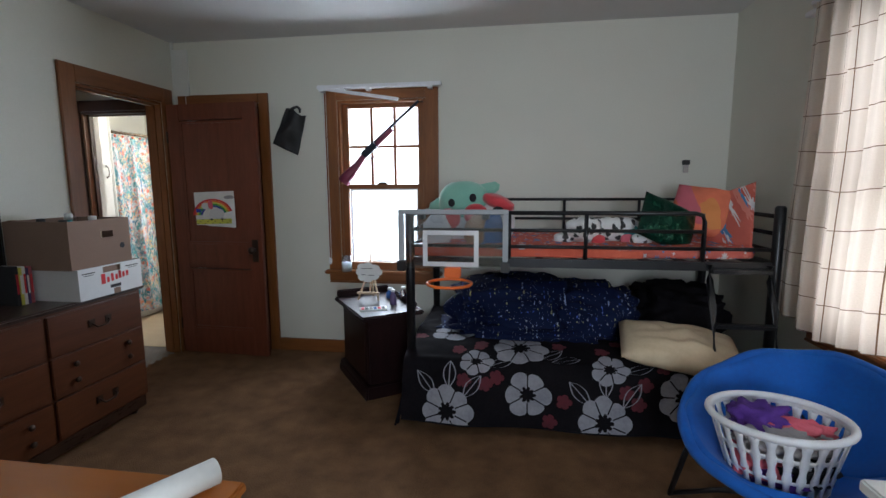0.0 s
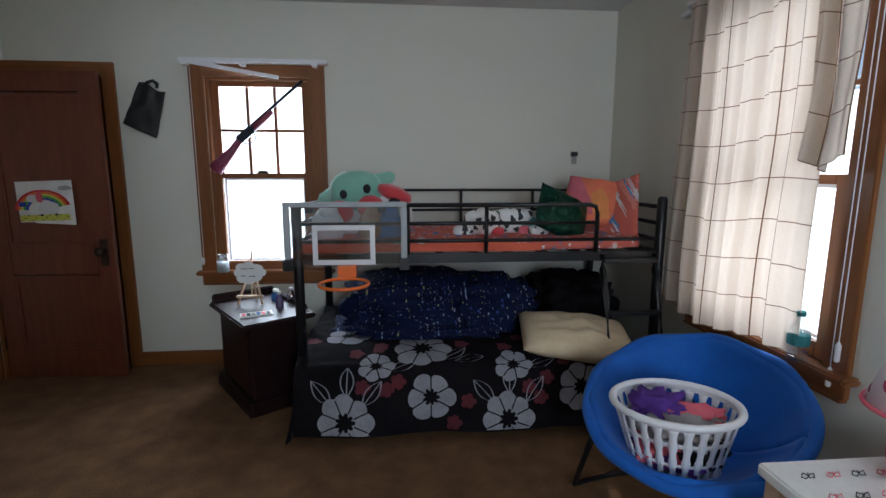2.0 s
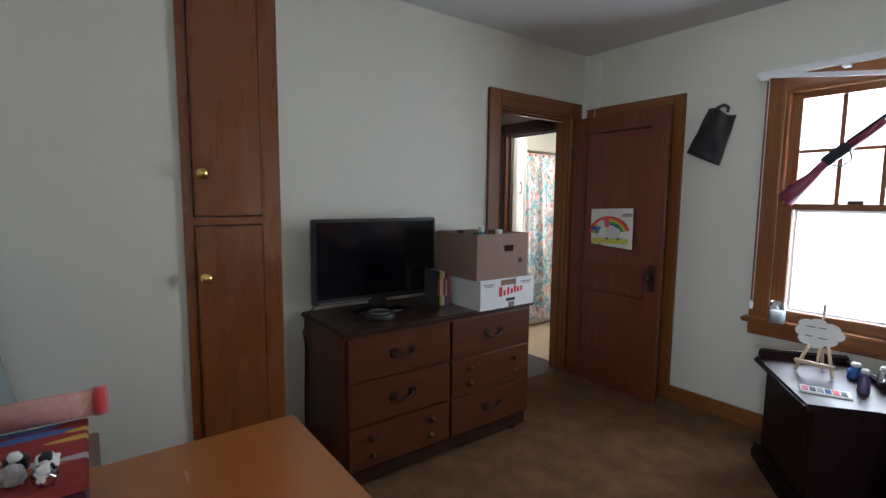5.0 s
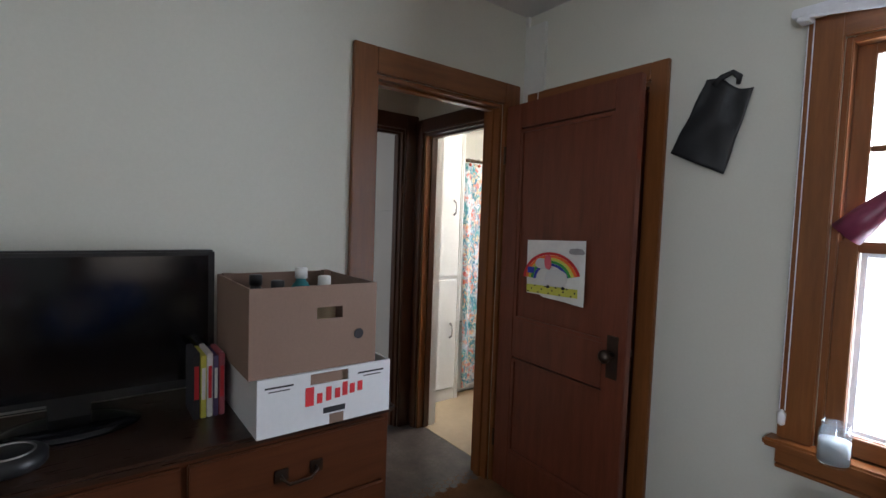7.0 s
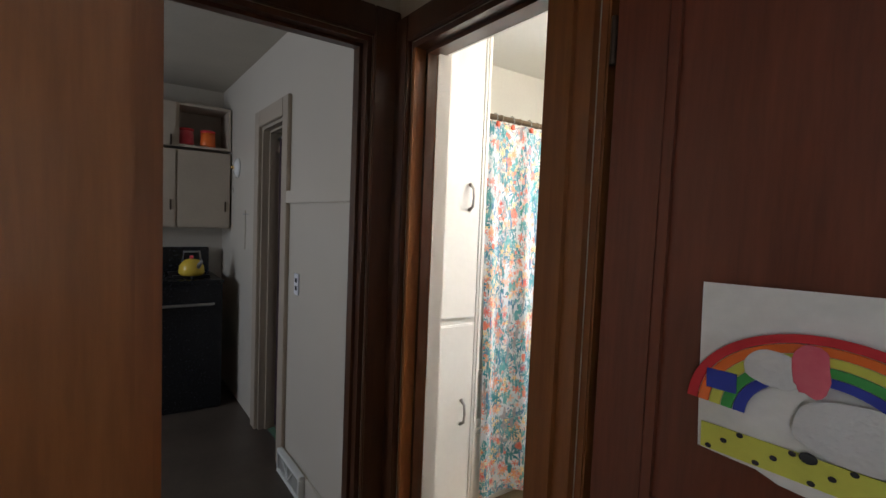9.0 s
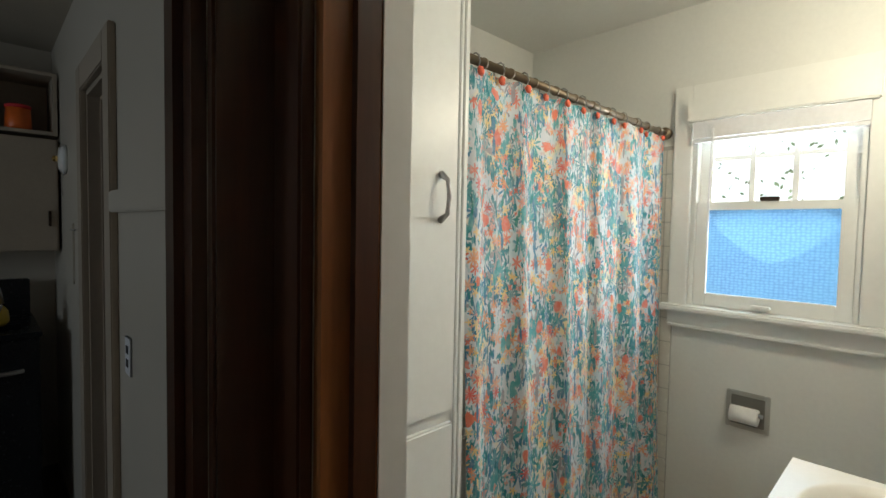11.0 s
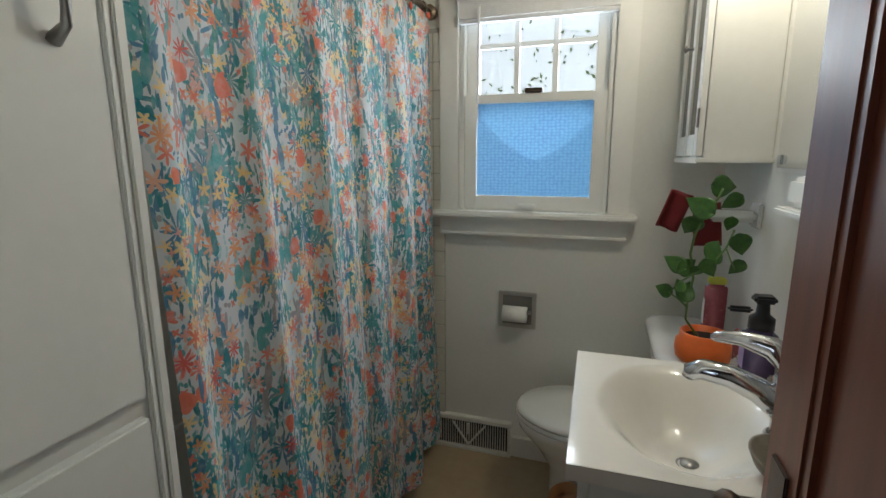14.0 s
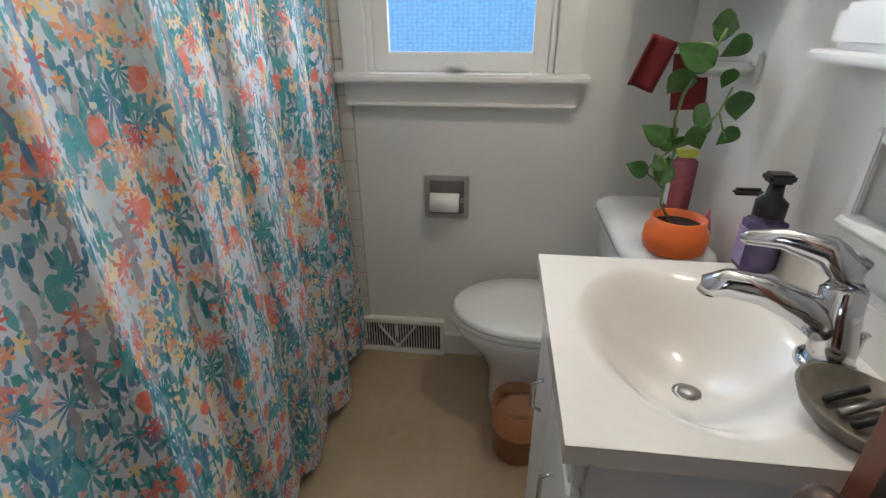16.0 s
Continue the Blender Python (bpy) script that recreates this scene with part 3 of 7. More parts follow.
# ---- the structure ----
TOP, BTOP, KTOP = 2.52, 2.46, 2.40
wall_y("wall_north", 3.70, 3.82, -2.44, 1.80, TOP, [(-2.33, -1.70, 0, 2.03), (-1.06, -0.36, 0.70, 2.03)], M_WALL, "cream painted plaster bedroom wall with a window")
wall_x("wall_east", 1.80, 1.92, 0.13, 3.82, TOP, [(1.76, 2.50, 0.70, 2.08)], M_WALL, "cream painted plaster wall with a curtained window")
wall_x("wall_west", -2.56, -2.44, 0.13, 3.56, TOP, [(2.77, 3.53, 0, 2.03)], M_WALL, "cream painted plaster wall with the bedroom doorway")
setting(part("wall_corner", box(-2.56, -2.44, 3.56, 3.82, 0, TOP), M_WALL), "cream plaster wall piece at the room corner", "wall")
wall_y("wall_south", 0.01, 0.13, -2.56, -0.15, TOP, [], M_WALL, "cream painted plaster wall behind the desk")
wall_x("wall_alcove_west", -0.27, -0.15, -1.9, 0.01, TOP, [], M_WALL, "cream painted alcove wall")
wall_y("wall_alcove_south", -1.9, -1.78, -0.15, 1.80, TOP, [(0.5, 1.3, 0.9, 2.1)], M_WALL, "cream painted alcove wall with a window opening")
wall_x("wall_alcove_east", 1.80, 1.92, -1.9, 0.13, TOP, [], M_WALL, "cream painted alcove wall")
setting(part("wall_cupboard_box", boxes((-2.44, -2.0, 0.13, 0.755, 0, TOP), (-2.44, -2.0, 1.075, 1.12, 0, TOP), (-2.44, -2.0, 0.755, 1.075, 2.46, TOP), (-2.44, -2.40, 0.755, 1.075, 0, 2.46)), M_WALL), "cream plaster boxing around a built-in cupboard", "wall")
setting(part("floor", box(-2.56, 1.92, -1.9, 3.82, -0.1, 0), M_CARPET), "mottled brown wall-to-wall carpet", "carpet")
setting(part("ceiling", box(-2.56, 1.92, -1.9, 3.82, TOP, TOP + 0.1), M_CEIL), "off-white painted plaster ceiling", "ceiling")
# closet behind the open door
setting(part("wall_closet", boxes((-2.44, -1.65, 3.95, 4.0, 0, TOP), (-1.70, -1.65, 3.82, 3.95, 0, TOP)), M_WALL), "closet back wall", "wall")
# hall
wall_y("wall_hall_north", 3.56, 3.68, -4.42, -2.56, BTOP, [(-3.19, -2.58, 0, 1.98)], M_KWALL, "painted wall with the bathroom doorway")
wall_x("wall_hall_west", -3.38, -3.28, 2.45, 3.56, BTOP, [(2.66, 3.46, 0, 2.0)], M_KWALL, "hall wall with a cased opening to the kitchen")
wall_y("wall_hall_south", 2.45, 2.57, -3.28, -2.56, BTOP, [], M_KWALL, "painted hall end wall")
setting(part("floor_hall", box(-3.38, -2.50, 2.45, 3.62, -0.1, -0.003), mat("hall_grout", (0.10, 0.085, 0.07), None, 0.7)), "dark mottled vinyl hall floor", "floor")
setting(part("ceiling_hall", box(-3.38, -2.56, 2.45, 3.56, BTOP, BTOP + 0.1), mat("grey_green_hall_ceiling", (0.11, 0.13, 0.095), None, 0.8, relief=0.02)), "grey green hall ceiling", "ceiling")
hexes = bmesh.new()
for i in range(34):
    for j in range(20):
        cx, cy = -3.24 + 0.042 * j + 0.021 * (i % 2), 2.60 + 0.0365 * i
        if cx > -2.48 or cy > 3.61: continue
        hexes.faces.new([hexes.verts.new((cx + 0.0225 * math.sin(k * math.pi / 3), cy + 0.0225 * math.cos(k * math.pi / 3), 0.0005)) for k in range(6)][::-1])
hx = tagged(part("hall_floor_hexagon_tiles", hexes, M_HALLFLOOR, bpy.data.objects["floor_hall"]), kind="stuff")
# kitchen
wall_y("wall_kitchen_north", 3.56, 3.68, -6.2, -4.42, KTOP, [(-4.98, -4.50, 0, 1.95)], M_KWALL, "beige kitchen wall with a curtained doorway")
wall_x("wall_kitchen_west", -6.32, -6.2, 0.4, 3.68, KTOP, [], M_KWALL, "beige kitchen wall behind the stove")
wall_y("wall_kitchen_south", 0.4, 0.52, -6.2, -3.28, KTOP, [(-5.0, -4.2, 1.1, 2.1)], M_KWALL, "beige kitchen wall with a window opening")
wall_x("wall_kitchen_east", -3.38, -3.28, 0.4, 2.45, KTOP, [], M_KWALL, "beige kitchen side wall")
setting(part("floor_kitchen", box(-6.32, -3.38, 0.4, 3.62, -0.1, -0.005), M_KFLOOR), "dark brown vinyl kitchen floor", "floor")
setting(part("ceiling_kitchen", box(-6.32, -3.38, 0.4, 3.68, KTOP, KTOP + 0.1), mat("kitchen_ceiling", (0.42, 0.38, 0.31), None, 0.8)), "beige kitchen ceiling", "ceiling")
setting(part("wall_kitchen_recess", box(-5.1, -4.4, 4.3, 4.4, 0, KTOP), M_KWALL), "dark room beyond the doorway curtain", "wall")
# bathroom
wall_y("wall_bath_north", 5.57, 5.69, -4.30, -2.42, BTOP, [(-3.41, -2.812, 1.11, 2.02)], M_BATHWALL, "white painted bathroom wall with a window")
wall_x("wall_bath_east", -2.42, -2.30, 3.68, 5.69, BTOP, [], M_BATHWALL, "white painted bathroom wall behind the sink")
wall_x("wall_bath_west", -4.42, -4.30, 3.68, 5.69, BTOP, [], M_BATHWALL, "white bathroom wall behind the tub")
setting(part("wall_bath_south_lining", boxes((-3.48, -3.19, 3.684, 3.70, 0, BTOP), (-3.19, -2.58, 3.684, 3.70, 1.98, BTOP), (-2.58, -2.42, 3.684, 3.70, 0, BTOP)), M_BATHWALL), "white bathroom face of the door wall", "wall")
setting(part("floor_bath", box(-4.30, -2.42, 3.62, 5.57, -0.1, 0), M_BATHFLOOR), "worn beige vinyl bathroom floor", "floor")
setting(part("ceiling_bath", box(-4.30, -2.42, 3.68, 5.57, BTOP, BTOP + 0.1), M_BATHWALL), "white bathroom ceiling", "ceiling")
setting(part("ground", box(-60, 60, -60, 60, -0.35, -0.3), mat("yard_grass", (0.05, 0.09, 0.03), (0.09, 0.14, 0.05), 0.95, big=0.5)), "grassy yard around the house", "ground")


def casing_parts(owner, axis, at, face, u0, u1, z0, z1, w, t, material, cross, foot=True):
    """Flat boards around an opening. face: +1 or -1, the side to which they stand proud."""
    a, b = (at, at + face * t) if face > 0 else (at + face * t, at)
    def brd(name, p, q, r, s, m):
        row = (p, q, a, b, r, s) if axis == "y" else (a, b, p, q, r, s)
        return part(name, box(*row, bevel=0.004), m, owner)
    brd("casing_board", u0 - w, u0, z0, z1 + w, material)
    brd("casing_board", u1, u1 + w, z0, z1 + w, material)
    brd("head_board", u0, u1, z1, z1 + w, cross)


def door_frame(name, axis, at, depth, face, u0, u1, z1, w, material, cross, label, back=None, jamb=None):
    jamb = jamb or material
    fr = setting(new(name), label, "door frame")
    casing_parts(fr, axis, at, face, u0, u1, 0, z1, w, 0.022, material, cross)
    lo, hi = (at, at + depth) if depth > 0 else (at + depth, at)
    for p, q, r, s, nm in ((u0, u0 + 0.018, 0, z1 - 0.018, "jamb"), (u1 - 0.018, u1, 0, z1 - 0.018, "jamb"), (u0, u1, z1 - 0.018, z1, "head_jamb")):
        row = (p, q, lo, hi, r, s) if axis == "y" else (lo, hi, p, q, r, s)
        part(nm, box(*row), cross if nm == "head_jamb" else jamb, fr)
    mid = (lo + hi) / 2
    for p, q, r, s in ((u0 + 0.018, u0 + 0.030, 0, z1 - 0.03), (u1 - 0.030, u1 - 0.018, 0, z1 - 0.03), (u0 + 0.018, u1 - 0.018, z1 - 0.03, z1 - 0.018)):
        row = (p, q, mid - 0.018, mid + 0.018, r, s) if axis == "y" else (mid - 0.018, mid + 0.018, p, q, r, s)
        part("door_stop", box(*row), material, fr)
    if back is not None:
        casing_parts(fr, axis, back[0], -face, u0, u1, 0, z1, w, 0.022, back[1], back[1])
    return fr


door_frame("door_frame_bedroom", "x", -2.44, -0.12, 1, 2.77, 3.53, 2.03, 0.11, M_TRIM, M_TRIMY, "honey-stained wooden casing around the bedroom doorway", (-2.56, M_TRIMSHADED))
door_frame("door_frame_closet", "y", 3.70, 0.12, -1, -2.33, -1.70, 2.03, 0.075, M_TRIM, M_TRIMX, "honey-stained wooden casing around the closet door")
# casing and stops carry shade in their colour, jambs the lit honey tone
door_frame("door_frame_bath", "y", 3.56, 0.12, -1, -3.19, -2.58, 1.98, 0.085, M_TRIMSHADED, M_TRIMSHADED, "brown wooden casing around the bathroom doorway", (3.70, M_WHITE), M_TRIM)
for _row in ((-3.172, -3.169, 3.650, 3.70, 0, 1.962), (-2.601, -2.598, 3.650, 3.70, 0, 1.962)):
    part("painted_jamb_edge", box(*_row), M_WHITE, bpy.data.objects["door_frame_bath"], "white painted jamb edge")
door_frame("door_frame_kitchen", "x", -3.28, -0.10, 1, 2.66, 3.46, 2.0, 0.095, M_TRIMSHADED, M_TRIMSHADED, "wooden casing, shade in its colour, around the kitchen opening", (-3.38, M_TRIMSHADED))
door_frame("door_frame_pantry", "y", 3.56, 0.12, -1, -4.98, -4.50, 1.95, 0.10, M_KCAB, M_KCAB, "beige painted casing around a curtained doorway")

bb = setting(new("baseboard"), "honey-stained wooden baseboard", "baseboard")
for row in ((-1.63, 1.80, 3.682, 3.70, 0, 0.105), (1.782, 1.80, 0.13, 3.68, 0, 0.105), (-2.44, -2.422, 1.12, 2.66, 0, 0.105), (-1.99, -0.16, 0.13, 0.148, 0, 0.105)):
    part("board", box(*row, bevel=0.004), M_TRIMX if row[1] - row[0] > 0.1 else M_TRIMY, bb)
bk = setting(new("baseboard_kitchen"), "cream painted baseboard", "baseboard")
part("board", box(-4.40, -3.38, 3.545, 3.56, 0, 0.12, 0.004), M_KWALL, bk)


# ---- windows ----
def window(name, axis, wall, inward, u0, u1, z0, z1, meet, cols, rows, wood_v, wood_h, label, lower, casing_w=0.10, casing_top=0.10):
    """A sash window: inward is the sign of the way into the room."""
    w = setting(new(name), label, "window")
    def P(nm, p, q, d0, d1, r, s, m, bevel=0.003, parent=None):
        a, b = sorted((wall + inward * d0, wall + inward * d1))
        return part(nm, box(*((p, q, a, b, r, s) if axis == "y" else (a, b, p, q, r, s)), bevel=bevel), m, parent or w)
    for p, q in ((u0 - casing_w, u0), (u1, u1 + casing_w)): P("casing_board", p, q, 0, 0.022, z0, z1 + casing_top, wood_v)
    P("head_board", u0, u1, 0, 0.022, z1, z1 + casing_top, wood_h)
    P("window_sill", u0 - casing_w - 0.03, u1 + casing_w + 0.03, -0.10, 0.065, z0 - 0.03, z0, wood_h, 0.008)
    P("apron", u0 - casing_w, u1 + casing_w, 0, 0.024, z0 - 0.09, z0 - 0.03, wood_h)
    P("apron_bead", u0 - casing_w + 0.004, u1 + casing_w - 0.004, 0, 0.034, z0 - 0.103, z0 - 0.09, wood_h)
    P("jamb", u0, u0 + 0.02, -0.12, 0, z0, z1, wood_v)
    P("jamb", u1 - 0.02, u1, -0.12, 0, z0, z1, wood_v)
    P("head_jamb", u0 + 0.02, u1 - 0.02, -0.12, 0, z1 - 0.02, z1, wood_h)
    for nm, a, b, d, gl in (("lower_sash", z0, meet, -0.045, lower), ("upper_sash", meet - 0.035, z1 - 0.02, -0.085, M_PANE)):
        s = new(nm)
        s.parent = w
        e = 0.05
        for p, q, r, t in ((u0 + 0.02, u0 + 0.02 + e, a, b), (u1 - 0.02 - e, u1 - 0.02, a, b), (u0 + 0.02 + e, u1 - 0.02 - e, a, a + (0.06 if nm == "lower_sash" else 0.035)), (u0 + 0.02 + e, u1 - 0.02 - e, b - 0.035, b)):
            P("rail", p, q, d, d + 0.035, r, t, wood_v if t - r > 0.1 else wood_h, parent=s)
        g0, g1, h0, h1 = u0 + 0.02 + e, u1 - 0.02 - e, a + (0.06 if nm == "lower_sash" else 0.035), b - 0.035
        nc, nr = (cols, rows) if nm == "upper_sash" else (1, 1)
        for i in range(1, nc): P("muntin", g0 + (g1 - g0) * i / nc - 0.011, g0 + (g1 - g0) * i / nc + 0.011, d + 0.005, d + 0.03, h0, h1, wood_v, parent=s)
        for j in range(1, nr): P("muntin", g0, g1, d + 0.008, d + 0.027, h0 + (h1 - h0) * j / nr - 0.010, h0 + (h1 - h0) * j / nr + 0.010, wood_h, parent=s)
        for i in range(nc):
            for j in range(nr):
                o = P("pane", g0 + (g1 - g0) * i / nc, g0 + (g1 - g0) * (i + 1) / nc, d + 0.014, d + 0.018, h0 + (h1 - h0) * j / nr, h0 + (h1 - h0) * (j + 1) / nr, gl, 0, s)
                o.visible_shadow = False
    if lower is not M_PEBBLE:
        for p, q, r, t in ((u0 + 0.07, u0 + 0.088, z0 + 0.06, meet - 0.035), (u1 - 0.088, u1 - 0.07, z0 + 0.06, meet - 0.035), (u0 + 0.088, u1 - 0.088, z0 + 0.06, z0 + 0.075), (u0 + 0.088, u1 - 0.088, meet - 0.05, meet - 0.035)):
            P("storm_frame", p, q, -0.075, -0.05, r, t, M_PLASTICW, 0.002)
    P("sash_lock", (u0 + u1) / 2 - 0.035, (u0 + u1) / 2 + 0.035, -0.03, 0.0, meet, meet + 0.018, M_BRONZE)
    return w


window("window_north", "y", 3.70, -1, -1.06, -0.36, 0.70, 2.03, 1.385, 3, 2, M_TRIM, M_TRIMX, "brown wooden sash window with blown-out daylight", M_PANE)
window("window_east", "x", 1.80, -1, 1.76, 2.50, 0.70, 2.08, 1.385, 3, 2, M_TRIM, M_TRIMY, "brown wooden sash window behind a checked curtain", M_PANE)
window("window_bath", "y", 5.57, -1, -3.41, -2.812, 1.112, 2.02, 1.578, 3, 2, M_WHITE, M_WHITE, "white painted sash window with blue pebbled lower glass", M_PEBBLE, 0.078, 0.078)


# ---- doors ----
def panel_door(name, hinge, rz, width, height, label, knob_z, flip=1):
    """A two-panel door along its own x from the hinge."""
    d = setting(new(name), label, "door")
    d.matrix_world = pose(*hinge, 0, 0, rz)
    s, t = 0.11, 0.018
    for x0, x1, z0, z1, n in ((0, s, 0, height, "stile"), (width - s, width, 0, height, "stile"), (s, width - s, 0, 0.22, "bottom_rail"), (s, width - s, 0.715, 0.92, "lock_rail"), (s, width - s, height - 0.13, height, "top_rail")):
        part(n, box(x0, x1, -t, t, z0 + 0.008, z1, 0.003), M_DOOR, d)
    for z0, z1 in ((0.22, 0.715), (0.92, height - 0.13)):
        part("panel", box(s, width - s, -0.007, 0.007, z0, z1), M_DOOR, d)
        for y in (-1, 1):
            part("moulding", boxes((s, s + 0.016, min(y * 0.007, y * 0.015), max(y * 0.007, y * 0.015), z0, z1), (width - s - 0.016, width - s, min(y * 0.007, y * 0.015), max(y * 0.007, y * 0.015), z0, z1), (s + 0.016, width - s - 0.016, min(y * 0.007, y * 0.015), max(y * 0.007, y * 0.015), z0, z0 + 0.016), (s + 0.016, width - s - 0.016, min(y * 0.007, y * 0.015), max(y * 0.007, y * 0.015), z1 - 0.016, z1)), M_DOOR, d)
    kx = width - 0.06
    for y in (-1, 1):
        pl = part("lock_plate", box(kx - 0.027, kx + 0.027, min(y * t, y * (t + 0.005)), max(y * t, y * (t + 0.005)), knob_z - 0.10, knob_z + 0.08, 0.002), M_BRONZE, d)
        part("knob", lathe([(0.012, t), (0.012, t + 0.03), (0.020, t + 0.038), (0.027, t + 0.05), (0.027, t + 0.06), (0.018, t + 0.072), (0.003, t + 0.075)] if y > 0 else [(0.012, -t), (0.012, -t - 0.03), (0.020, -t - 0.038), (0.027, -t - 0.05), (0.027, -t - 0.06), (0.018, -t - 0.072), (0.003, -t - 0.075)], (kx, 0, knob_z), 20, axis="y"), M_BRONZE, d, "dark bronze knob", True)
    for z in (0.25, height - 0.25):
        part("hinge", tube([(-0.004, -0.02, z - 0.045), (-0.004, -0.02, z + 0.045)], 0.006), M_BRONZE, d)
    return d


panel_door("door_bedroom", (-2.40, 3.548, 0), -2.9, 0.77, 2.01, "red-brown wooden two-panel door standing open against the wall", 0.88)
panel_door("door_bath", (-2.605, 3.735, 0), 88.8, 0.595, 1.96, "red-brown wooden two-panel bathroom door standing open", 0.86)
cd = setting(part("door_closet", box(-2.30, -1.75, 3.74, 3.775, 0.01, 2.0, 0.003), M_DOOR), "dark closed closet door behind the open door", "door")

cup = thing("built_in_cupboard", (-2.0, 0.94, 0), "varnished reddish wooden built-in cupboard with brass knobs", "cupboard")
part("face_frame", boxes((-0.02, 0.012, -0.185, -0.152, 0.0, 2.46), (-0.02, 0.012, 0.10, 0.175, 0.0, 2.46), (-0.02, 0.012, -0.152, 0.10, 0.0, 0.10), (-0.02, 0.012, -0.152, 0.10, 1.285, 1.315), (-0.02, 0.012, -0.152, 0.10, 2.40, 2.46), bevel=0.002), M_CUPB, cup)
for z0, z1, kz in ((0.105, 1.28, 1.085), (1.32, 2.395, 1.48)):
    dr = part("cupboard_door", box(0.0, 0.022, -0.149, 0.097, z0, z1, 0.006), M_CUPB, cup)
    part("knob", lathe([(0.014, 0.022), (0.010, 0.032), (0.022, 0.042), (0.024, 0.05), (0.012, 0.06), (0.002, 0.062)], (0, -0.122, kz), 18, axis="x"), M_BRASS, dr, "polished brass knob", True)


# ---- bedroom things ----
def backdrop(name, row, strength, label):
    o = part(name, box(*row), glow(name + "_glow", (0.96, 0.98, 1.0), strength))
    return setting(o, label, "sky")


backdrop("backdrop_north", (-2.25, 1.4, 5.0, 5.02, -0.2, 3.6), 2.6, "bright hazy daylight outside the window")
backdrop("backdrop_bath", (-4.4, -1.6, 7.2, 7.22, -0.2, 3.6), 2.2, "bright hazy daylight outside the bathroom window")
backdrop("backdrop_east", (3.6, 3.62, 0.3, 4.3, -0.2, 2.0), 2.6, "bright hazy daylight outside the curtained window")

# out of view, added to keep the sun off the curtain's upper half
setting(part("eave", box(1.92, 2.52, 0.0, 4.2, 2.36, 2.46), M_WHITE), "unseen roof eave added to shade the curtained window", "eave")
tree = tagged(new("tree"), "bare-branched spring tree with small leaves outside", "tree")
tree.matrix_world = pose(-2.9, 6.75, -0.3)
part("trunk", tube([(0.5, 0.2, 0), (0.45, 0.2, 1.2), (0.35, 0.2, 2.0), (0.1, 0.2, 2.7)], [0.09, 0.07, 0.05, 0.02]), M_BROWNPL, tree, "", True)
cr = bmesh.new()
for i in range(420):
    c = Vector((random.uniform(-1.1, 0.7), random.uniform(-0.1, 0.25), random.uniform(1.75, 2.7)))
    a = random.uniform(0, 6.28)
    s = random.uniform(0.008, 0.024)
    d, e = Vector((math.cos(a), random.uniform(-0.5, 0.5), math.sin(a))) * s, Vector((-math.sin(a), random.uniform(-0.4, 0.4), math.cos(a))) * s * 0.5
    cr.faces.new([cr.verts.new(c + q) for q in (d, e, -d, -e)])
part("crown", cr, mat("pale_spring_leaf", (0.22, 0.27, 0.14), (0.34, 0.38, 0.24), 0.7, relief=0), tree)

# bunk bed
bunk = thing("bunk_bed", (0, 0, 0), "black metal twin-over-full bunk bed with ladder", "bunk bed")
XL, XR, YF, YB = -0.27, 1.65, 2.68, 3.62
for x, y, h in ((XL, YF, 1.23), (XR, YF, 1.265), (XL, YB, 1.23), (XR, YB, 1.265)):
    part("post", tube([(x, y, 0), (x, y, h - 0.012), (x, y, h)], [0.026, 0.026, 0.018], 14), M_BLACK, bunk, "", True)
for y in (YF, YB):
    part("side_rail", box(XL, XR, y - 0.014, y + 0.014, 0.925, 0.975, 0.004), M_BLACK, bunk)
for x in (XL, XR):
    part("end_rail", box(x - 0.014, x + 0.014, YF + 0.026, YB - 0.026, 0.925, 0.975, 0.004), M_BLACK, bunk)
    for z in (1.03, 1.12, 1.21):
        part("end_bar", tube([(x, YF, z), (x, YB, z)], 0.011), M_BLACK, bunk, "", True)
for z in (1.04, 1.13):
    part("guard_bar", tube([(XL, YF, z), (1.29, YF, z)], 0.010), M_BLACK, bunk, "", True)
part("guard_bar", tube([(XL, YF, 1.225), (1.25, YF, 1.225), (1.285, YF, 1.215), (1.295, YF, 1.18), (1.295, YF, 0.97)], 0.012), M_BLACK, bunk, "", True)
part("guard_bar", tube([(1.295, YF, 1.04), (XR, YF, 1.04)], 0.010), M_BLACK, bunk, "", True)
for x in (0.29, 0.70):
    part("guard_upright", tube([(x, YF, 0.97), (x, YF, 1.225)], 0.011), M_BLACK, bunk, "", True)
for z in (1.13, 1.27):
    part("back_bar", tube([(XL, YB, z), (XR, YB, z)], 0.010), M_BLACK, bunk, "", True)
for x in (0.2, 0.68, 1.2):
    part("back_upright", tube([(x, YB, 0.97), (x, YB, 1.27)], 0.010), M_BLACK, bunk, "", True)
for i in range(9):
    part("slat", box(XL + 0.12 + i * 0.2, XL + 0.16 + i * 0.2, YF + 0.014, YB - 0.014, 0.93, 0.945), M_BLACK, bunk)
for x in (1.325, 1.615):
    part("ladder_rail", tube([(x, YF - 0.02, 0.96), (x, YF - 0.03, 0.88), (x, YF - 0.10, 0.74), (x, YF - 0.17, 0.46), (x - 0.005, YF - 0.24, 0.02)], 0.017, 12), M_BLACK, bunk, "", True)
for y, z in ((YF - 0.04, 0.93), (YF - 0.125, 0.665), (YF - 0.21, 0.30)):
    part("ladder_rung", box(1.325, 1.615, y - 0.02, y + 0.02, z - 0.012, z + 0.012, 0.005), M_BLACK, bunk)
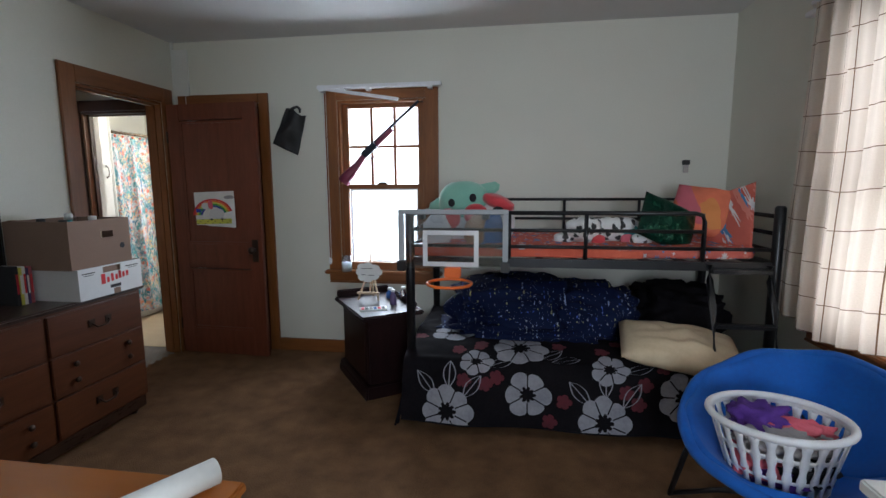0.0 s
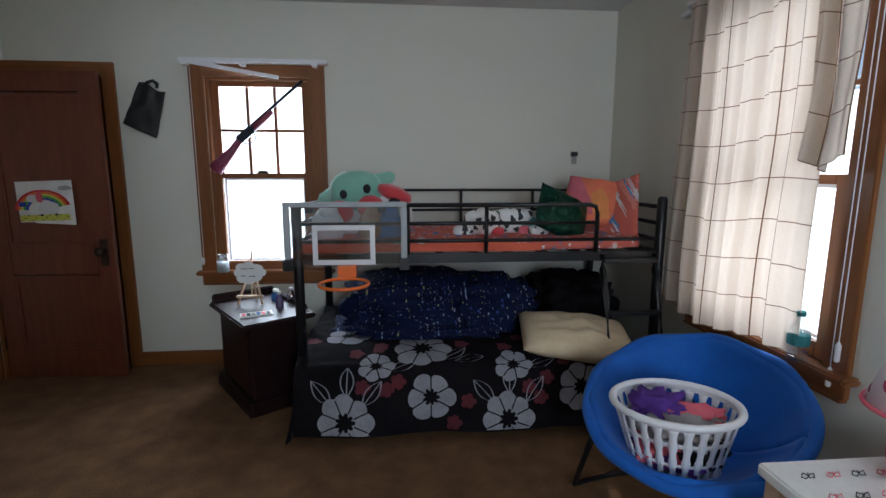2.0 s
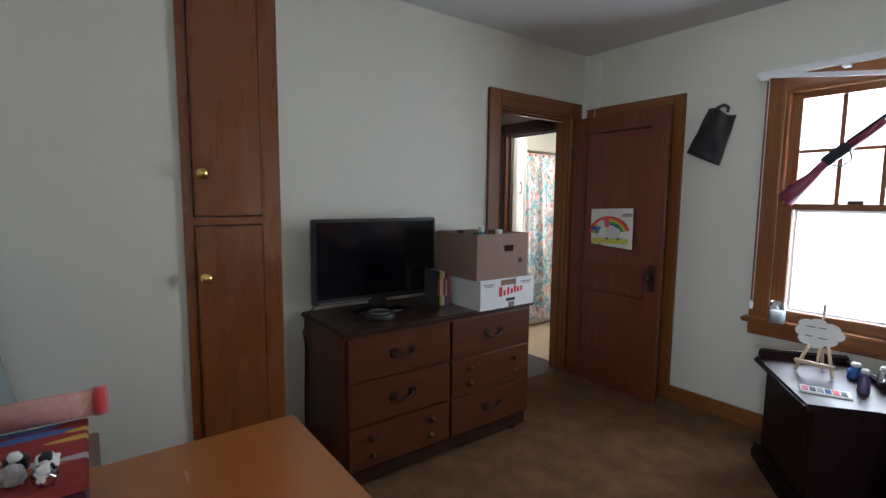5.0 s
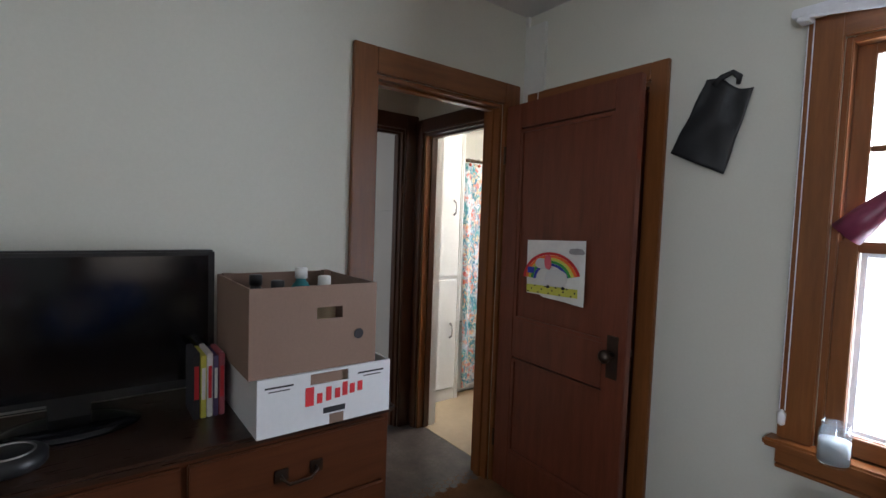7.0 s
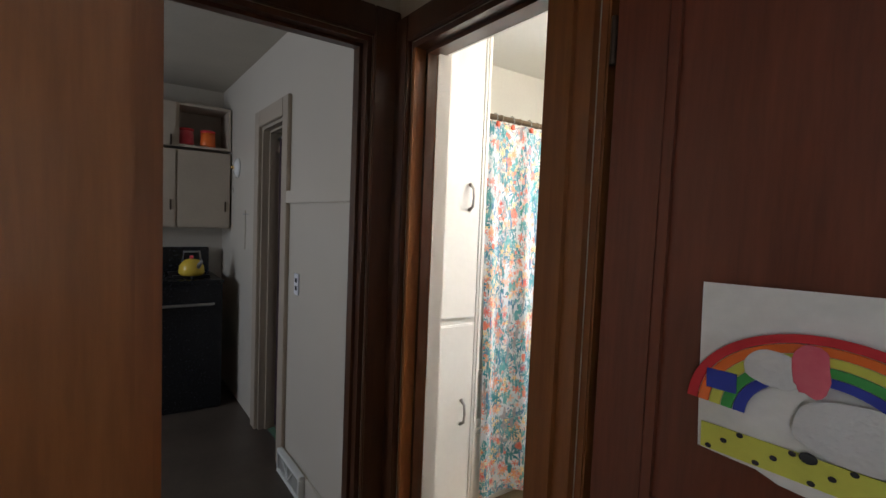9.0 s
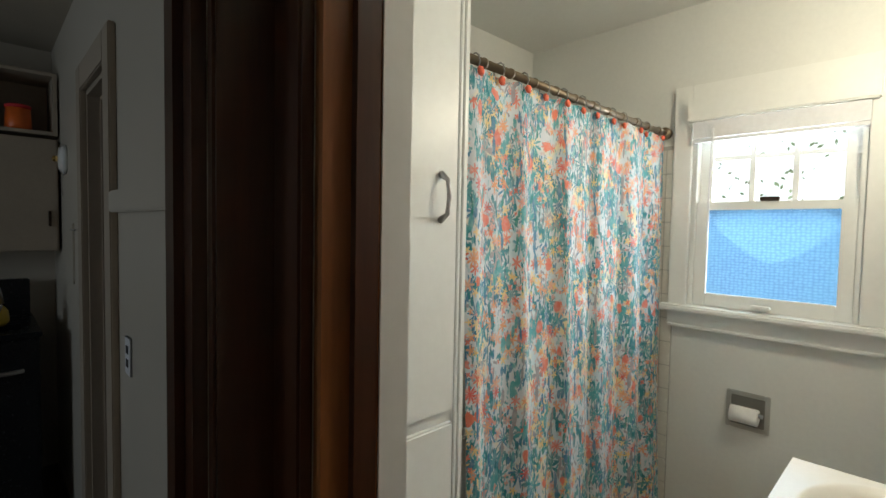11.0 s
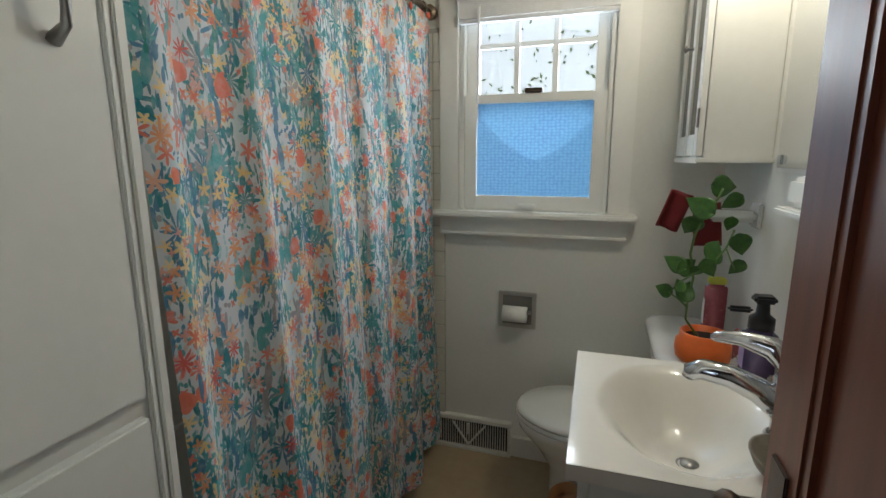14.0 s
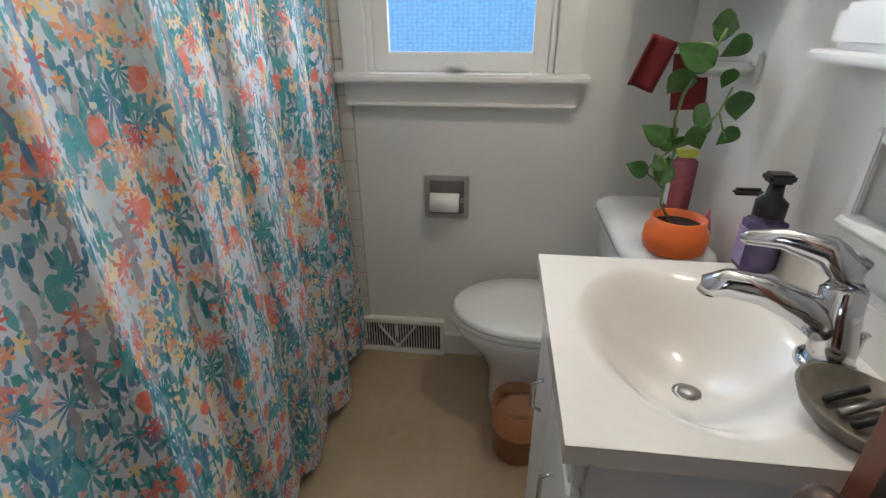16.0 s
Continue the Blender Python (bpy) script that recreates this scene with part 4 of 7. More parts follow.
part("lower_frame", boxes((XL, XR, 2.62, 2.66, 0.20, 0.25), (XL, XR, 3.58, 3.61, 0.20, 0.25), (XL, XL + 0.04, 2.66, 3.58, 0.20, 0.25), (XR - 0.04, XR, 2.66, 3.58, 0.20, 0.25)), M_BLACK, bunk)

mt = thing("upper_mattress", (0.69, 3.15, 0.977), "thin upper mattress in a coral and blue patterned sheet", "mattress")
part("body", moved(blob((0, 0, 0.032), (0.935, 0.445, 0.036), 0.03, 8, 1, 0.28), Matrix()), M_SHEET, mt, "", True)
part("blanket", sheet(lambda u, v: Vector((-0.94 + 1.25 * u, -0.452 - 0.004 * math.sin(u * 31) - 0.006 * math.sin(u * 9), 0.002 + v * (0.05 + 0.012 * math.sin(u * 11)))), 60, 6, 0.006), M_SALMON, mt, "", True)

lm = thing("lower_mattress", (0.69, 3.1, 0.25), "full size lower mattress under a bedspread", "mattress")
part("body", box(-0.94, 0.94, -0.48, 0.50, 0, 0.17, 0.04), M_WHITEPL, lm)


def spread_at(a, b, lift=0.0):
    """The bedspread: a along the bed, b from the wall side out over the front edge and down."""
    top, edge = 0.455, 2.60
    n = 0.014 * noise.noise(Vector((a * 5, b * 5, 0.3))) + 0.008 * noise.noise(Vector((a * 13, b * 13, 2.0)))
    if b < 0.98:
        droop = max(0.0, b - 0.80)
        y, z = 3.58 - b, top + n - 1.1 * droop * droop
    else:
        d = b - 0.98
        th = min(d / 0.10, 1.0) * 1.36
        y = edge - 0.05 * math.sin(th) - max(0, d - 0.10) * 0.14
        z = top - 0.035 - 0.06 * (1 - math.cos(th)) - max(0, d - 0.10) * 0.99
        y -= 0.018 * math.sin(a * 9 + 1) * max(0, d) * 2 + n * 0.6
    return Vector((a, y - lift * (0.8 if b > 0.98 else 0.2), max(z, 0.012) + lift * (0.3 if b > 0.98 else 1.0)))


sp = thing("bedspread", (0, 0, 0), "charcoal floral bedspread hanging to the carpet", "bedspread")
part("cloth", sheet(lambda u, v: spread_at(-0.285 - 0.05 * max(0, v - 0.6) + (1.84 + 0.05 * max(0, v - 0.6)) * u, 0.02 + 1.375 * v), 90, 80, 0.0), M_BEDSPREAD, sp, "", True)
def side_drop(u, v):
    p = spread_at(-0.285, 0.02 + 1.30 * u)
    return Vector((p.x - 0.05 * v - 0.012 * math.sin(u * 22) * v, p.y, p.z + (0.02 - p.z) * v))
part("side_drop", sheet(side_drop, 50, 14), M_BEDSPREAD, sp, "", True)
FLOWERS = ((-0.05, 0.68, 0.13, 5), (0.12, 1.02, 0.095, 7), (0.36, 0.88, 0.155, 8), (0.83, 1.04, 0.10, 7), (1.1, 0.75, 0.12, 7), (-0.04, 1.32, 0.145, 8), (0.40, 1.21, 0.125, 6), (0.80, 1.33, 0.14, 8), (1.20, 1.18, 0.13, 7))
for fx, fb, fr, fp in FLOWERS:
    cut = lambda a, b, L=0.004: spread_at(a, min(b, 1.385), L)
    f = part("printed_flower", disc_shape((fx, fb), cut, fp, 0.22, fr), M_FLOWER, sp, "white printed flower", True)
    part("flower_heart", disc_shape((fx, fb), lambda a, b: spread_at(a, min(b, 1.385), 0.007), 9, 0.35, fr * 0.36, 36, 3), M_BEDSPREAD, f)
    for k in range(fp):
        a = k * math.tau / fp + math.pi / fp
        vein = bmesh.new()
        pts = [(fx + math.cos(a) * fr * q, fb + math.sin(a) * fr * q) for q in (0.35, 0.6, 0.85)]
        for (x0, y0), (x1, y1) in zip(pts, pts[1:]):
            w = 0.0035
            ox, oy = -math.sin(a) * w, math.cos(a) * w
            vein.faces.new([vein.verts.new(spread_at(p, min(q, 1.385), 0.008)) for p, q in ((x0 - ox, y0 - oy), (x1 - ox, y1 - oy), (x1 + ox, y1 + oy), (x0 + ox, y0 + oy))])
        part("petal_line", vein, M_BEDSPREAD, f)
for i in range(26):
    fx, fb, fr, fp = FLOWERS[(i * 5) % 9]
    a = i * 2.4
    q = (fx + math.cos(a) * (fr + 0.07), fb + math.sin(a) * (fr + 0.05))
    if any(math.hypot(q[0] - g[0], q[1] - g[1]) < g[2] + 0.03 for g in FLOWERS): continue
    part("printed_red_bloom", disc_shape(q, lambda a2, b2: spread_at(a2, min(b2, 1.385), 0.003), 5, 0.3, 0.042, 30, 3), M_FLOWRED, sp, "dark red printed bloom")
for fx, fb, lean in ((-0.11, 1.23, -0.65), (-0.03, 1.19, 0.05), (0.05, 1.24, 0.65), (0.73, 1.24, -0.75), (0.81, 1.20, 0.0), (0.90, 1.25, 0.6), (0.47, 0.98, 0.9), (0.53, 1.00, 1.3), (0.19, 1.06, 1.1), (0.91, 1.06, 1.2)):
    def leaf_pt(t, s, r=0.08): return (fx + math.sin(lean) * t * r * 2 + math.cos(lean) * s * r * 0.42 * math.sin(math.pi * t), fb - math.cos(lean) * t * r * 2 + math.sin(lean) * s * r * 0.42 * math.sin(math.pi * t))
    lb = bmesh.new()
    for s in (-1, 1, 0):
        for k in range(10):
            (x0, y0), (x1, y1) = leaf_pt(k / 10, s), leaf_pt((k + 1) / 10, s)
            lb.faces.new([lb.verts.new(spread_at(p, min(q, 1.385), 0.005)) for p, q in ((x0 - 0.003, y0), (x1 - 0.003, y1), (x1 + 0.003, y1), (x0 + 0.003, y0))])
    part("printed_leaf_outline", lb, M_FLOWER, sp)

cf = thing("comforter", (0.46, 3.19, 0.46), "navy comforter with stars and moons, bunched up", "comforter")
part("near_fold", blob((-0.12, 0.03, 0.12), (0.42, 0.31, 0.19), 0.22, 6, 3, 0.7, 5, 0.62), M_NAVY, cf, "", True)
part("far_fold", blob((0.34, -0.06, 0.11), (0.27, 0.27, 0.185), 0.20, 6, 7, 0.7, 5, 0.58), M_NAVY, cf, "", True)
part("spread_edge", blob((0.0, -0.08, 0.015), (0.56, 0.28, 0.05), 0.25, 7, 9, 0.7, 5, 0.4), M_NAVY, cf, "", True)
dk = thing("dark_blanket", (1.36, 3.25, 0.46), "dark grey floral blanket heaped at the bed end", "blanket")
part("fold", blob((0, 0, 0.10), (0.26, 0.30, 0.18), 0.25, 6, 4, 0.7, 5, 0.55), M_BEDSPREAD, dk, "", True)
part("light_fold", blob((0.02, -0.16, 0.12), (0.14, 0.10, 0.035), 0.3, 6, 5, 0.7), M_GREYC, dk, "", True)
pw = thing("cream_pillow", (1.20, 2.66, 0.495), "cream cotton pillow lying on the lower bed", "pillow")
part("pillow_case", moved(cushion((0.30, 0.20), 0.085, 0.12, 2), pose(0, 0, 0.015, 12, 5, -8)), M_CREAM, pw, "", True)

op = thing("orange_pillow", (1.44, 3.1, 1.215), "orange tie-dye pillow propped against the end rail", "pillow")
part("pillow_case", moved(cushion((0.175, 0.155), 0.07, 0.1, 4), pose(0, 0, 0, 62, 8, -28)), M_PILLOWP, op, "", True)
part("sheet_fold", moved(cushion((0.16, 0.20), 0.03, 0.1, 5), pose(0.10, -0.09, -0.05, 66, -18, -58)), M_SHEET, op, "patterned sheet corner", True)
sq = thing("sequin_pillow", (1.17, 2.88, 1.155), "dark green sequin cushion on the upper bunk", "cushion")
part("cover", moved(cushion((0.17, 0.135), 0.055, 0.1, 6), pose(0, 0, 0, 68, 24, 14)), M_SEQUIN, sq, "", True)
dg = thing("spotted_plush_dog", (0.74, 2.95, 1.05), "white plush dog with black spots lying down", "plush toy")
for nm, c, s in (("body", (0.17, 0.06, 0.06), (0.17, 0.09, 0.075)), ("head", (-0.02, -0.02, 0.065), (0.105, 0.09, 0.075)), ("paw", (-0.13, -0.04, 0.015), (0.06, 0.04, 0.035)), ("paw", (0.30, -0.05, 0.01), (0.06, 0.045, 0.035))):
    part(nm, blob(c, s, 0.1, 4, c[0], 0.85, 3), M_SPOTTED, dg, "", True)
part("ear", blob((-0.10, 0.0, 0.05), (0.025, 0.04, 0.055), 0.1, 4, 1, 0.8, 3), M_BLACKPLUSH, dg, "", True)
part("collar", blob((0.06, -0.06, 0.01), (0.04, 0.045, 0.03), 0.1, 4, 2, 0.8, 3), M_REDPL, dg, "", True)
tp_ = thing("teal_plush_toy", (0.98, 2.98, 1.07), "small teal and pink plush toy", "plush toy")
part("body", blob((0, 0, 0.02), (0.07, 0.06, 0.06), 0.15, 5, 1, 0.8, 3), M_TEALP, tp_, "", True)
part("snout", blob((-0.01, -0.055, -0.01), (0.04, 0.02, 0.03), 0.1, 4, 2, 0.8, 3), M_PINKC, tp_, "", True)
gp = thing("mint_plush_toy", (0.0, 3.05, 1.07), "mint green plush cushion with pointed ears", "plush toy")
part("head", blob((0, 0, 0.21), (0.155, 0.10, 0.12), 0.06, 4, 2, 0.8, 4), M_MINT, gp, "", True)
for s in (-1, 1):
    part("ear", moved(lathe([(0.001, 0.0), (0.03, 0.02), (0.05, 0.10), (0.045, 0.15)], sides=16, sy=0.5), pose(s * 0.225, 0, 0.16 if s < 0 else 0.31, 0, 72 if s < 0 else -114, 0)), M_MINT, gp, "", True)
    part("eye", blob((s * 0.065, -0.095, 0.20 + 0.03 * (s > 0)), (0.022, 0.012, 0.026), 0, 1, 0, 1, 3), M_BLACKPLUSH, gp, "", True)
    part("red_cheek", blob((s * 0.085, -0.105, 0.10 + 0.03 * (s > 0)), (0.075, 0.05, 0.065), 0.05, 4, s, 0.9, 3), M_REDPL, gp, "red plush ball", True)
part("body", blob((0.0, 0.02, 0.03), (0.14, 0.10, 0.12), 0.1, 4, 8, 0.8, 3), M_WHITEPL, gp, "", True)
cp = thing("red_cap_plush_toy", (0.22, 3.0, 1.07), "white and red plush toy with black eyes", "plush toy")
part("body", blob((0, 0, 0.09), (0.10, 0.08, 0.14), 0.1, 4, 3, 0.85, 4), M_WHITEPL, cp, "", True)
part("red_cap", moved(blob((0, 0, 0), (0.105, 0.085, 0.045), 0.1, 4, 1, 0.85, 3), pose(0.0, -0.01, 0.20, 0, 22, 0)), M_REDPL, cp, "", True)
part("eye", blob((0.0, -0.085, 0.155), (0.035, 0.012, 0.025), 0, 1, 0, 1, 3), M_BLACKPLUSH, cp, "", True)
for nm, x, m_, s, lab in (("tan_plush_toy", 0.10, M_BROWNPL, 0.075, "tan plush toy pressed against the guard rail"), ("blue_plush_toy", 0.19, M_BLUEPL, 0.075, "blue plush toy on the upper bunk"), ("white_plush_toy", -0.14, M_WHITEPL, 0.085, "white plush toy with grey markings")):
    o = thing(nm, (x, 2.83, 1.06), lab, "plush toy")
    part("body", blob((0, 0, 0.04), (s, s * 0.8, s * 1.1), 0.12, 5, x, 0.8, 3), m_, o, "", True)
    part("head", blob((0.01, -0.01, 0.115), (s * 0.6, s * 0.6, s * 0.5), 0.12, 5, x + 1, 0.8, 3), m_, o, "", True)

# basketball hoop hung on the guard rail
hp = thing("mini_basketball_hoop", (0, 2.63, 0), "clear mini basketball backboard with an orange rim", "basketball hoop")
part("backboard", box(-0.315, 0.275, 0.0, 0.008, 0.915, 1.235, 0.003), M_ACRYL, hp, "clear plastic board")
part("board_frame", boxes((-0.325, -0.295, -0.008, 0.018, 0.96, 1.22), (0.255, 0.285, -0.008, 0.018, 0.96, 1.22), (-0.325, 0.285, -0.008, 0.018, 1.22, 1.245), bevel=0.004), M_GREYPL, hp)
for x in (-0.335, 0.245): part("corner_clamp", box(x, x + 0.05, -0.014, 0.022, 0.90, 0.96, 0.005), M_BLACKPL, hp)
part("target_square", boxes((-0.185, -0.16, -0.006, -0.001, 0.93, 1.13), (0.10, 0.125, -0.006, -0.001, 0.93, 1.13), (-0.16, 0.10, -0.006, -0.001, 1.105, 1.13), (-0.16, 0.10, -0.006, -0.001, 0.93, 0.955)), M_PLASTICW, hp, "white target square")
part("rim_mount", box(-0.06, 0.03, -0.05, 0.0, 0.875, 0.93, 0.004), M_ORANGE, hp)
part("rim", tube([(-0.015 + 0.115 * math.cos(k * math.tau / 40), -0.165 + 0.115 * math.sin(k * math.tau / 40), 0.868) for k in range(40)], 0.008, 10, closed=True), M_ORANGE, hp, "orange steel ring", True)
part("hanger", boxes((-0.22, -0.18, 0.008, 0.075, 1.19, 1.215), (0.14, 0.18, 0.008, 0.075, 1.19, 1.215)), M_BLACKPL, hp)

# nightstand
ns = thing("nightstand", (-0.60, 2.84, 0), "dark mahogany nightstand with a raised back rail", "nightstand", rz=36.0)
W_, D_ = 0.37, 0.62
part("base", box(0, W_, 0, D_, 0, 0.09, 0.008), M_NIGHT, ns)
part("body", box(0.025, W_ - 0.025, 0.025, D_ - 0.03, 0.09, 0.53, 0.006), M_NIGHT, ns)
part("top", box(-0.03, W_ + 0.03, -0.03, D_ + 0.005, 0.53, 0.562, 0.01), M_NIGHT, ns)
part("gallery", boxes((-0.015, W_ + 0.015, D_ - 0.035, D_ - 0.01, 0.562, 0.615), (W_ - 0.005, W_ + 0.015, 0.05, D_ - 0.035, 0.562, 0.60), bevel=0.008), M_NIGHT, ns)
part("side_panel", box(0.018, 0.026, 0.07, D_ - 0.08, 0.13, 0.49, 0.003), M_NIGHT, ns)
part("base_moulding", boxes((-0.008, 0.0, 0.0, D_, 0.0, 0.055), bevel=0.002), M_NIGHT, ns)
es = thing("tabletop_easel", (-0.70, 3.28, 0.562), "small pine easel holding a white scalloped sign", "easel")
for x, y, x1, y1 in ((-0.075, -0.05, -0.02, 0.02), (0.075, -0.05, 0.02, 0.02), (0.0, 0.09, 0.0, 0.02)):
    part("leg", tube([(x, y, 0.006), (x1, y1, 0.20)], 0.008, 6), M_EASEL, es)
part("crossbar", box(-0.08, 0.08, -0.055, -0.035, 0.05, 0.065), M_EASEL, es)
part("mast", tube([(0.0, 0.0, 0.06), (0.005, 0.02, 0.34)], 0.006, 6), M_EASEL, es)
sg = part("sign", moved(disc_shape((0, 0), lambda a, b: Vector((a, 0, b * 0.72)), 8, 0.14, 0.098, 64), pose(0, -0.030, 0.205, -8)), M_PAPER, es, "white scalloped sign with handwriting")
part("writing_bars", moved(boxes((-0.05, -0.01, -0.002, 0.0, 0.025, 0.029), (0.0, 0.03, -0.002, 0.0, 0.026, 0.03), (-0.05, -0.02, -0.002, 0, -0.02, -0.016), (0.0, 0.04, -0.002, 0, -0.022, -0.018)), pose(0, -0.033, 0.205, -8)), M_INK, sg)
pb = thing("paint_set", (-0.60, 3.02, 0.562), "small open paint set with colour pans", "paint set", rz=20)
part("tray", box(-0.09, 0.09, -0.045, 0.045, 0, 0.008, 0.002), M_PAPER, pb)
for i in range(6):
    part("pan", box(-0.08 + i * 0.027, -0.06 + i * 0.027, -0.03, 0.02, 0.008, 0.011), (M_PINKC, M_INK, M_GREYC, M_BLUEPL, M_REDINK, M_INK)[i], pb)
for i, (x, y, h, r, m_, lab) in enumerate(((-0.50, 3.16, 0.09, 0.022, M_PURPLE, "small lilac craft bottle on the nightstand"), (-0.57, 3.35, 0.06, 0.03, M_BLUEPL, "blue jar among clutter on the nightstand"), (-0.46, 3.30, 0.08, 0.025, M_CHROME, "shiny metal cup on the nightstand"))):
    o = thing("craft_bottle", (x, y, 0.562), lab, "bottle")
    part("body", lathe([(r, 0), (r * 1.05, 0.004), (r, h * 0.7), (r * 0.6, h * 0.85), (r * 0.6, h)], sides=16), m_, o, "", True)
    part("cap", lathe([(r * 0.66, h), (r * 0.66, h + 0.014), (r * 0.5, h + 0.017)], sides=16), M_PAPER, o, "", True)

# papasan chair, basket
ch = thing("papasan_chair", (1.34, 1.84, 0), "round blue saucer chair with a folding black frame", "saucer chair")
tilt = pose(0, 0, 0.535, 24, 0, -52)
def dish(u, v):
    a, r = u * math.tau, v
    rad = 0.375 * r
    h = -0.25 * (1 - r ** 2.2)
    n = 0.012 * noise.noise(Vector((math.cos(a) * 3 * r, math.sin(a) * 3 * r, 1))) + 0.006 * math.sin(a * 9) * r * r
    return tilt @ Vector((rad * math.cos(a), rad * math.sin(a), h + n))
part("seat_pad", sheet(dish, 72, 24, 0.03), M_BLUE, ch, "blue quilted pad", True)
part("rim", tube([tilt @ Vector((0.377 * math.cos(k * math.tau / 60), 0.377 * math.sin(k * math.tau / 60), -0.002 + 0.008 * math.sin(k * 0.9))) for k in range(60)], 0.022, 12, closed=True), M_BLUE, ch, "", True)
for s in (-1, 1):
    part("leg_loop", tube([tilt @ Vector((s * 0.29, -0.22, -0.09)), (-0.24 * s - 0.05, -0.30 * s, 0.03) if s > 0 else (-0.33, 0.26, 0.03), (-0.10, 0.34 * -s, 0.013), (0.20, 0.34 * -s, 0.013), tilt @ Vector((-s * 0.16, 0.25, -0.12))], 0.012, 10), M_BLACK, ch, "", True)
bk_ = thing("laundry_basket", (1.25, 1.755, 0.315), "white plastic laundry basket full of clothes", "laundry basket", rz=-30)
bk_.matrix_world = pose(1.24, 1.755, 0.345, 5, -3, -32) @ Matrix.Scale(0.76, 4)
def bring(r, z, n=56): return [(r * 1.18 * math.cos(k * math.tau / n), r * 0.86 * math.sin(k * math.tau / n), z) for k in range(n)]
part("rim", tube(bring(0.232, 0.315), 0.017, 10, closed=True), M_PLASTICW, bk_, "", True)
part("floor_plate", lathe([(0.165, 0), (0.17, 0.012)], sides=40, sx=1.18, sy=0.86), M_PLASTICW, bk_)
def band(z0, z1): return sheet(lambda u, v: Vector(((0.165 + 0.067 * (z0 + (z1 - z0) * v) / 0.315) * 1.18 * math.cos(u * math.tau), (0.165 + 0.067 * (z0 + (z1 - z0) * v) / 0.315) * 0.86 * math.sin(u * math.tau), z0 + (z1 - z0) * v)), 56, 2, 0.004)
for z0, z1 in ((0.0, 0.03), (0.085, 0.10), (0.195, 0.215), (0.285, 0.315)):
    part("band", band(z0, z1), M_PLASTICW, bk_, "", True)
for k in range(26):
    a = (k + 0.5) * math.tau / 26
    def rib(z, off): return Vector(((0.165 + 0.067 * z / 0.315) * 1.18 * math.cos(a + off), (0.165 + 0.067 * z / 0.315) * 0.86 * math.sin(a + off), z))
    part("slat", sheet(lambda u, v: rib(0.02 + 0.27 * v, (u - 0.5) * (0.115 + 0.06 * abs(math.cos(v * math.pi * 3)) ** 3)), 2, 14, 0.004), M_PLASTICW, bk_, "", True)
for i, (x, y, z, a, b, c, m_, nm, lab) in enumerate(((-0.07, 0.05, 0.24, 0.12, 0.09, 0.09, M_VIOLET, "violet_shirt", "crumpled violet shirt in the basket"), (0.07, 0.03, 0.25, 0.13, 0.06, 0.05, M_PINKC, "pink_shirt", "crumpled pink shirt in the basket"), (0.02, -0.06, 0.22, 0.16, 0.08, 0.06, M_GREYC, "grey_shirt", "crumpled grey print shirt in the basket"), (-0.06, -0.04, 0.12, 0.11, 0.09, 0.09, M_PINKC, "coral_towel", "coral towel low in the basket"), (0.09, -0.02, 0.13, 0.11, 0.10, 0.09, M_BLACKPLUSH, "dark_trousers", "dark trousers in the basket"), (0.13, 0.04, 0.21, 0.08, 0.09, 0.06, M_GREYC, "striped_sock_pile", "pile of grey striped socks"), (0.0, 0.0, 0.07, 0.17, 0.12, 0.05, M_VIOLET, "purple_towel", "purple towel at the basket's bottom"))):
    o = thing(nm, (0, 0, 0), lab, "clothes")
    o.matrix_world = bk_.matrix_world @ pose(x, y, z)
    part("cloth", blob((0, 0, 0), (a, b, c), 0.45, 6, i * 3.1, 0.8, 4), m_, o, "", True)

# small white table and lamp
wt = thing("white_side_table", (1.50, 1.03, 0), "pale side table with scribbled drawings on top", "side table")
part("tabletop", box(-0.29, 0.28, -0.31, 0.31, 0.585, 0.62, 0.006), M_PAPER, wt)
for x in (-0.25, 0.24):
    for y in (-0.27, 0.27):
        part("leg", box(x - 0.025, x + 0.025, y - 0.025, y + 0.025, 0, 0.585, 0.003), M_EASEL, wt)
part("apron", boxes((-0.27, -0.25, -0.245, 0.245, 0.50, 0.585), (-0.225, 0.215, 0.26, 0.28, 0.50, 0.585)), M_EASEL, wt)
for i in range(9):
    x, y = -0.22 + (i % 5) * 0.07, 0.24 - (i // 5) * 0.08
    part("scribble", tube([(x + 0.018 * math.cos(k * 1.3) + k * 0.004, y + 0.012 * math.sin(k * 1.7), 0.6215) for k in range(9)], 0.0012, 4), M_PINKC if i % 2 else M_INK, wt)
tl = thing("table_lamp", (1.52, 1.20, 0.62), "pink owl-shaped table lamp with heart print shade", "lamp")
part("base", blob((0, 0, 0.10), (0.07, 0.06, 0.10), 0.03, 4, 1, 0.85, 4, 0.95), M_PINKC, tl, "pink ceramic base", True)
part("foot", blob((-0.03, -0.05, 0.02), (0.03, 0.03, 0.02), 0, 1, 0, 1, 3), M_TEALP, tl, "", True)
part("shade", lathe([(0.125, 0.20), (0.07, 0.37), (0.068, 0.37), (0.122, 0.20)], sides=36), M_HEARTS, tl, "heart printed fabric shade", True)
part("shade_trim", tube([(0.126 * math.cos(k * math.tau / 40), 0.126 * math.sin(k * math.tau / 40), 0.203) for k in range(40)], 0.006, 6, closed=True), M_PINKC, tl)

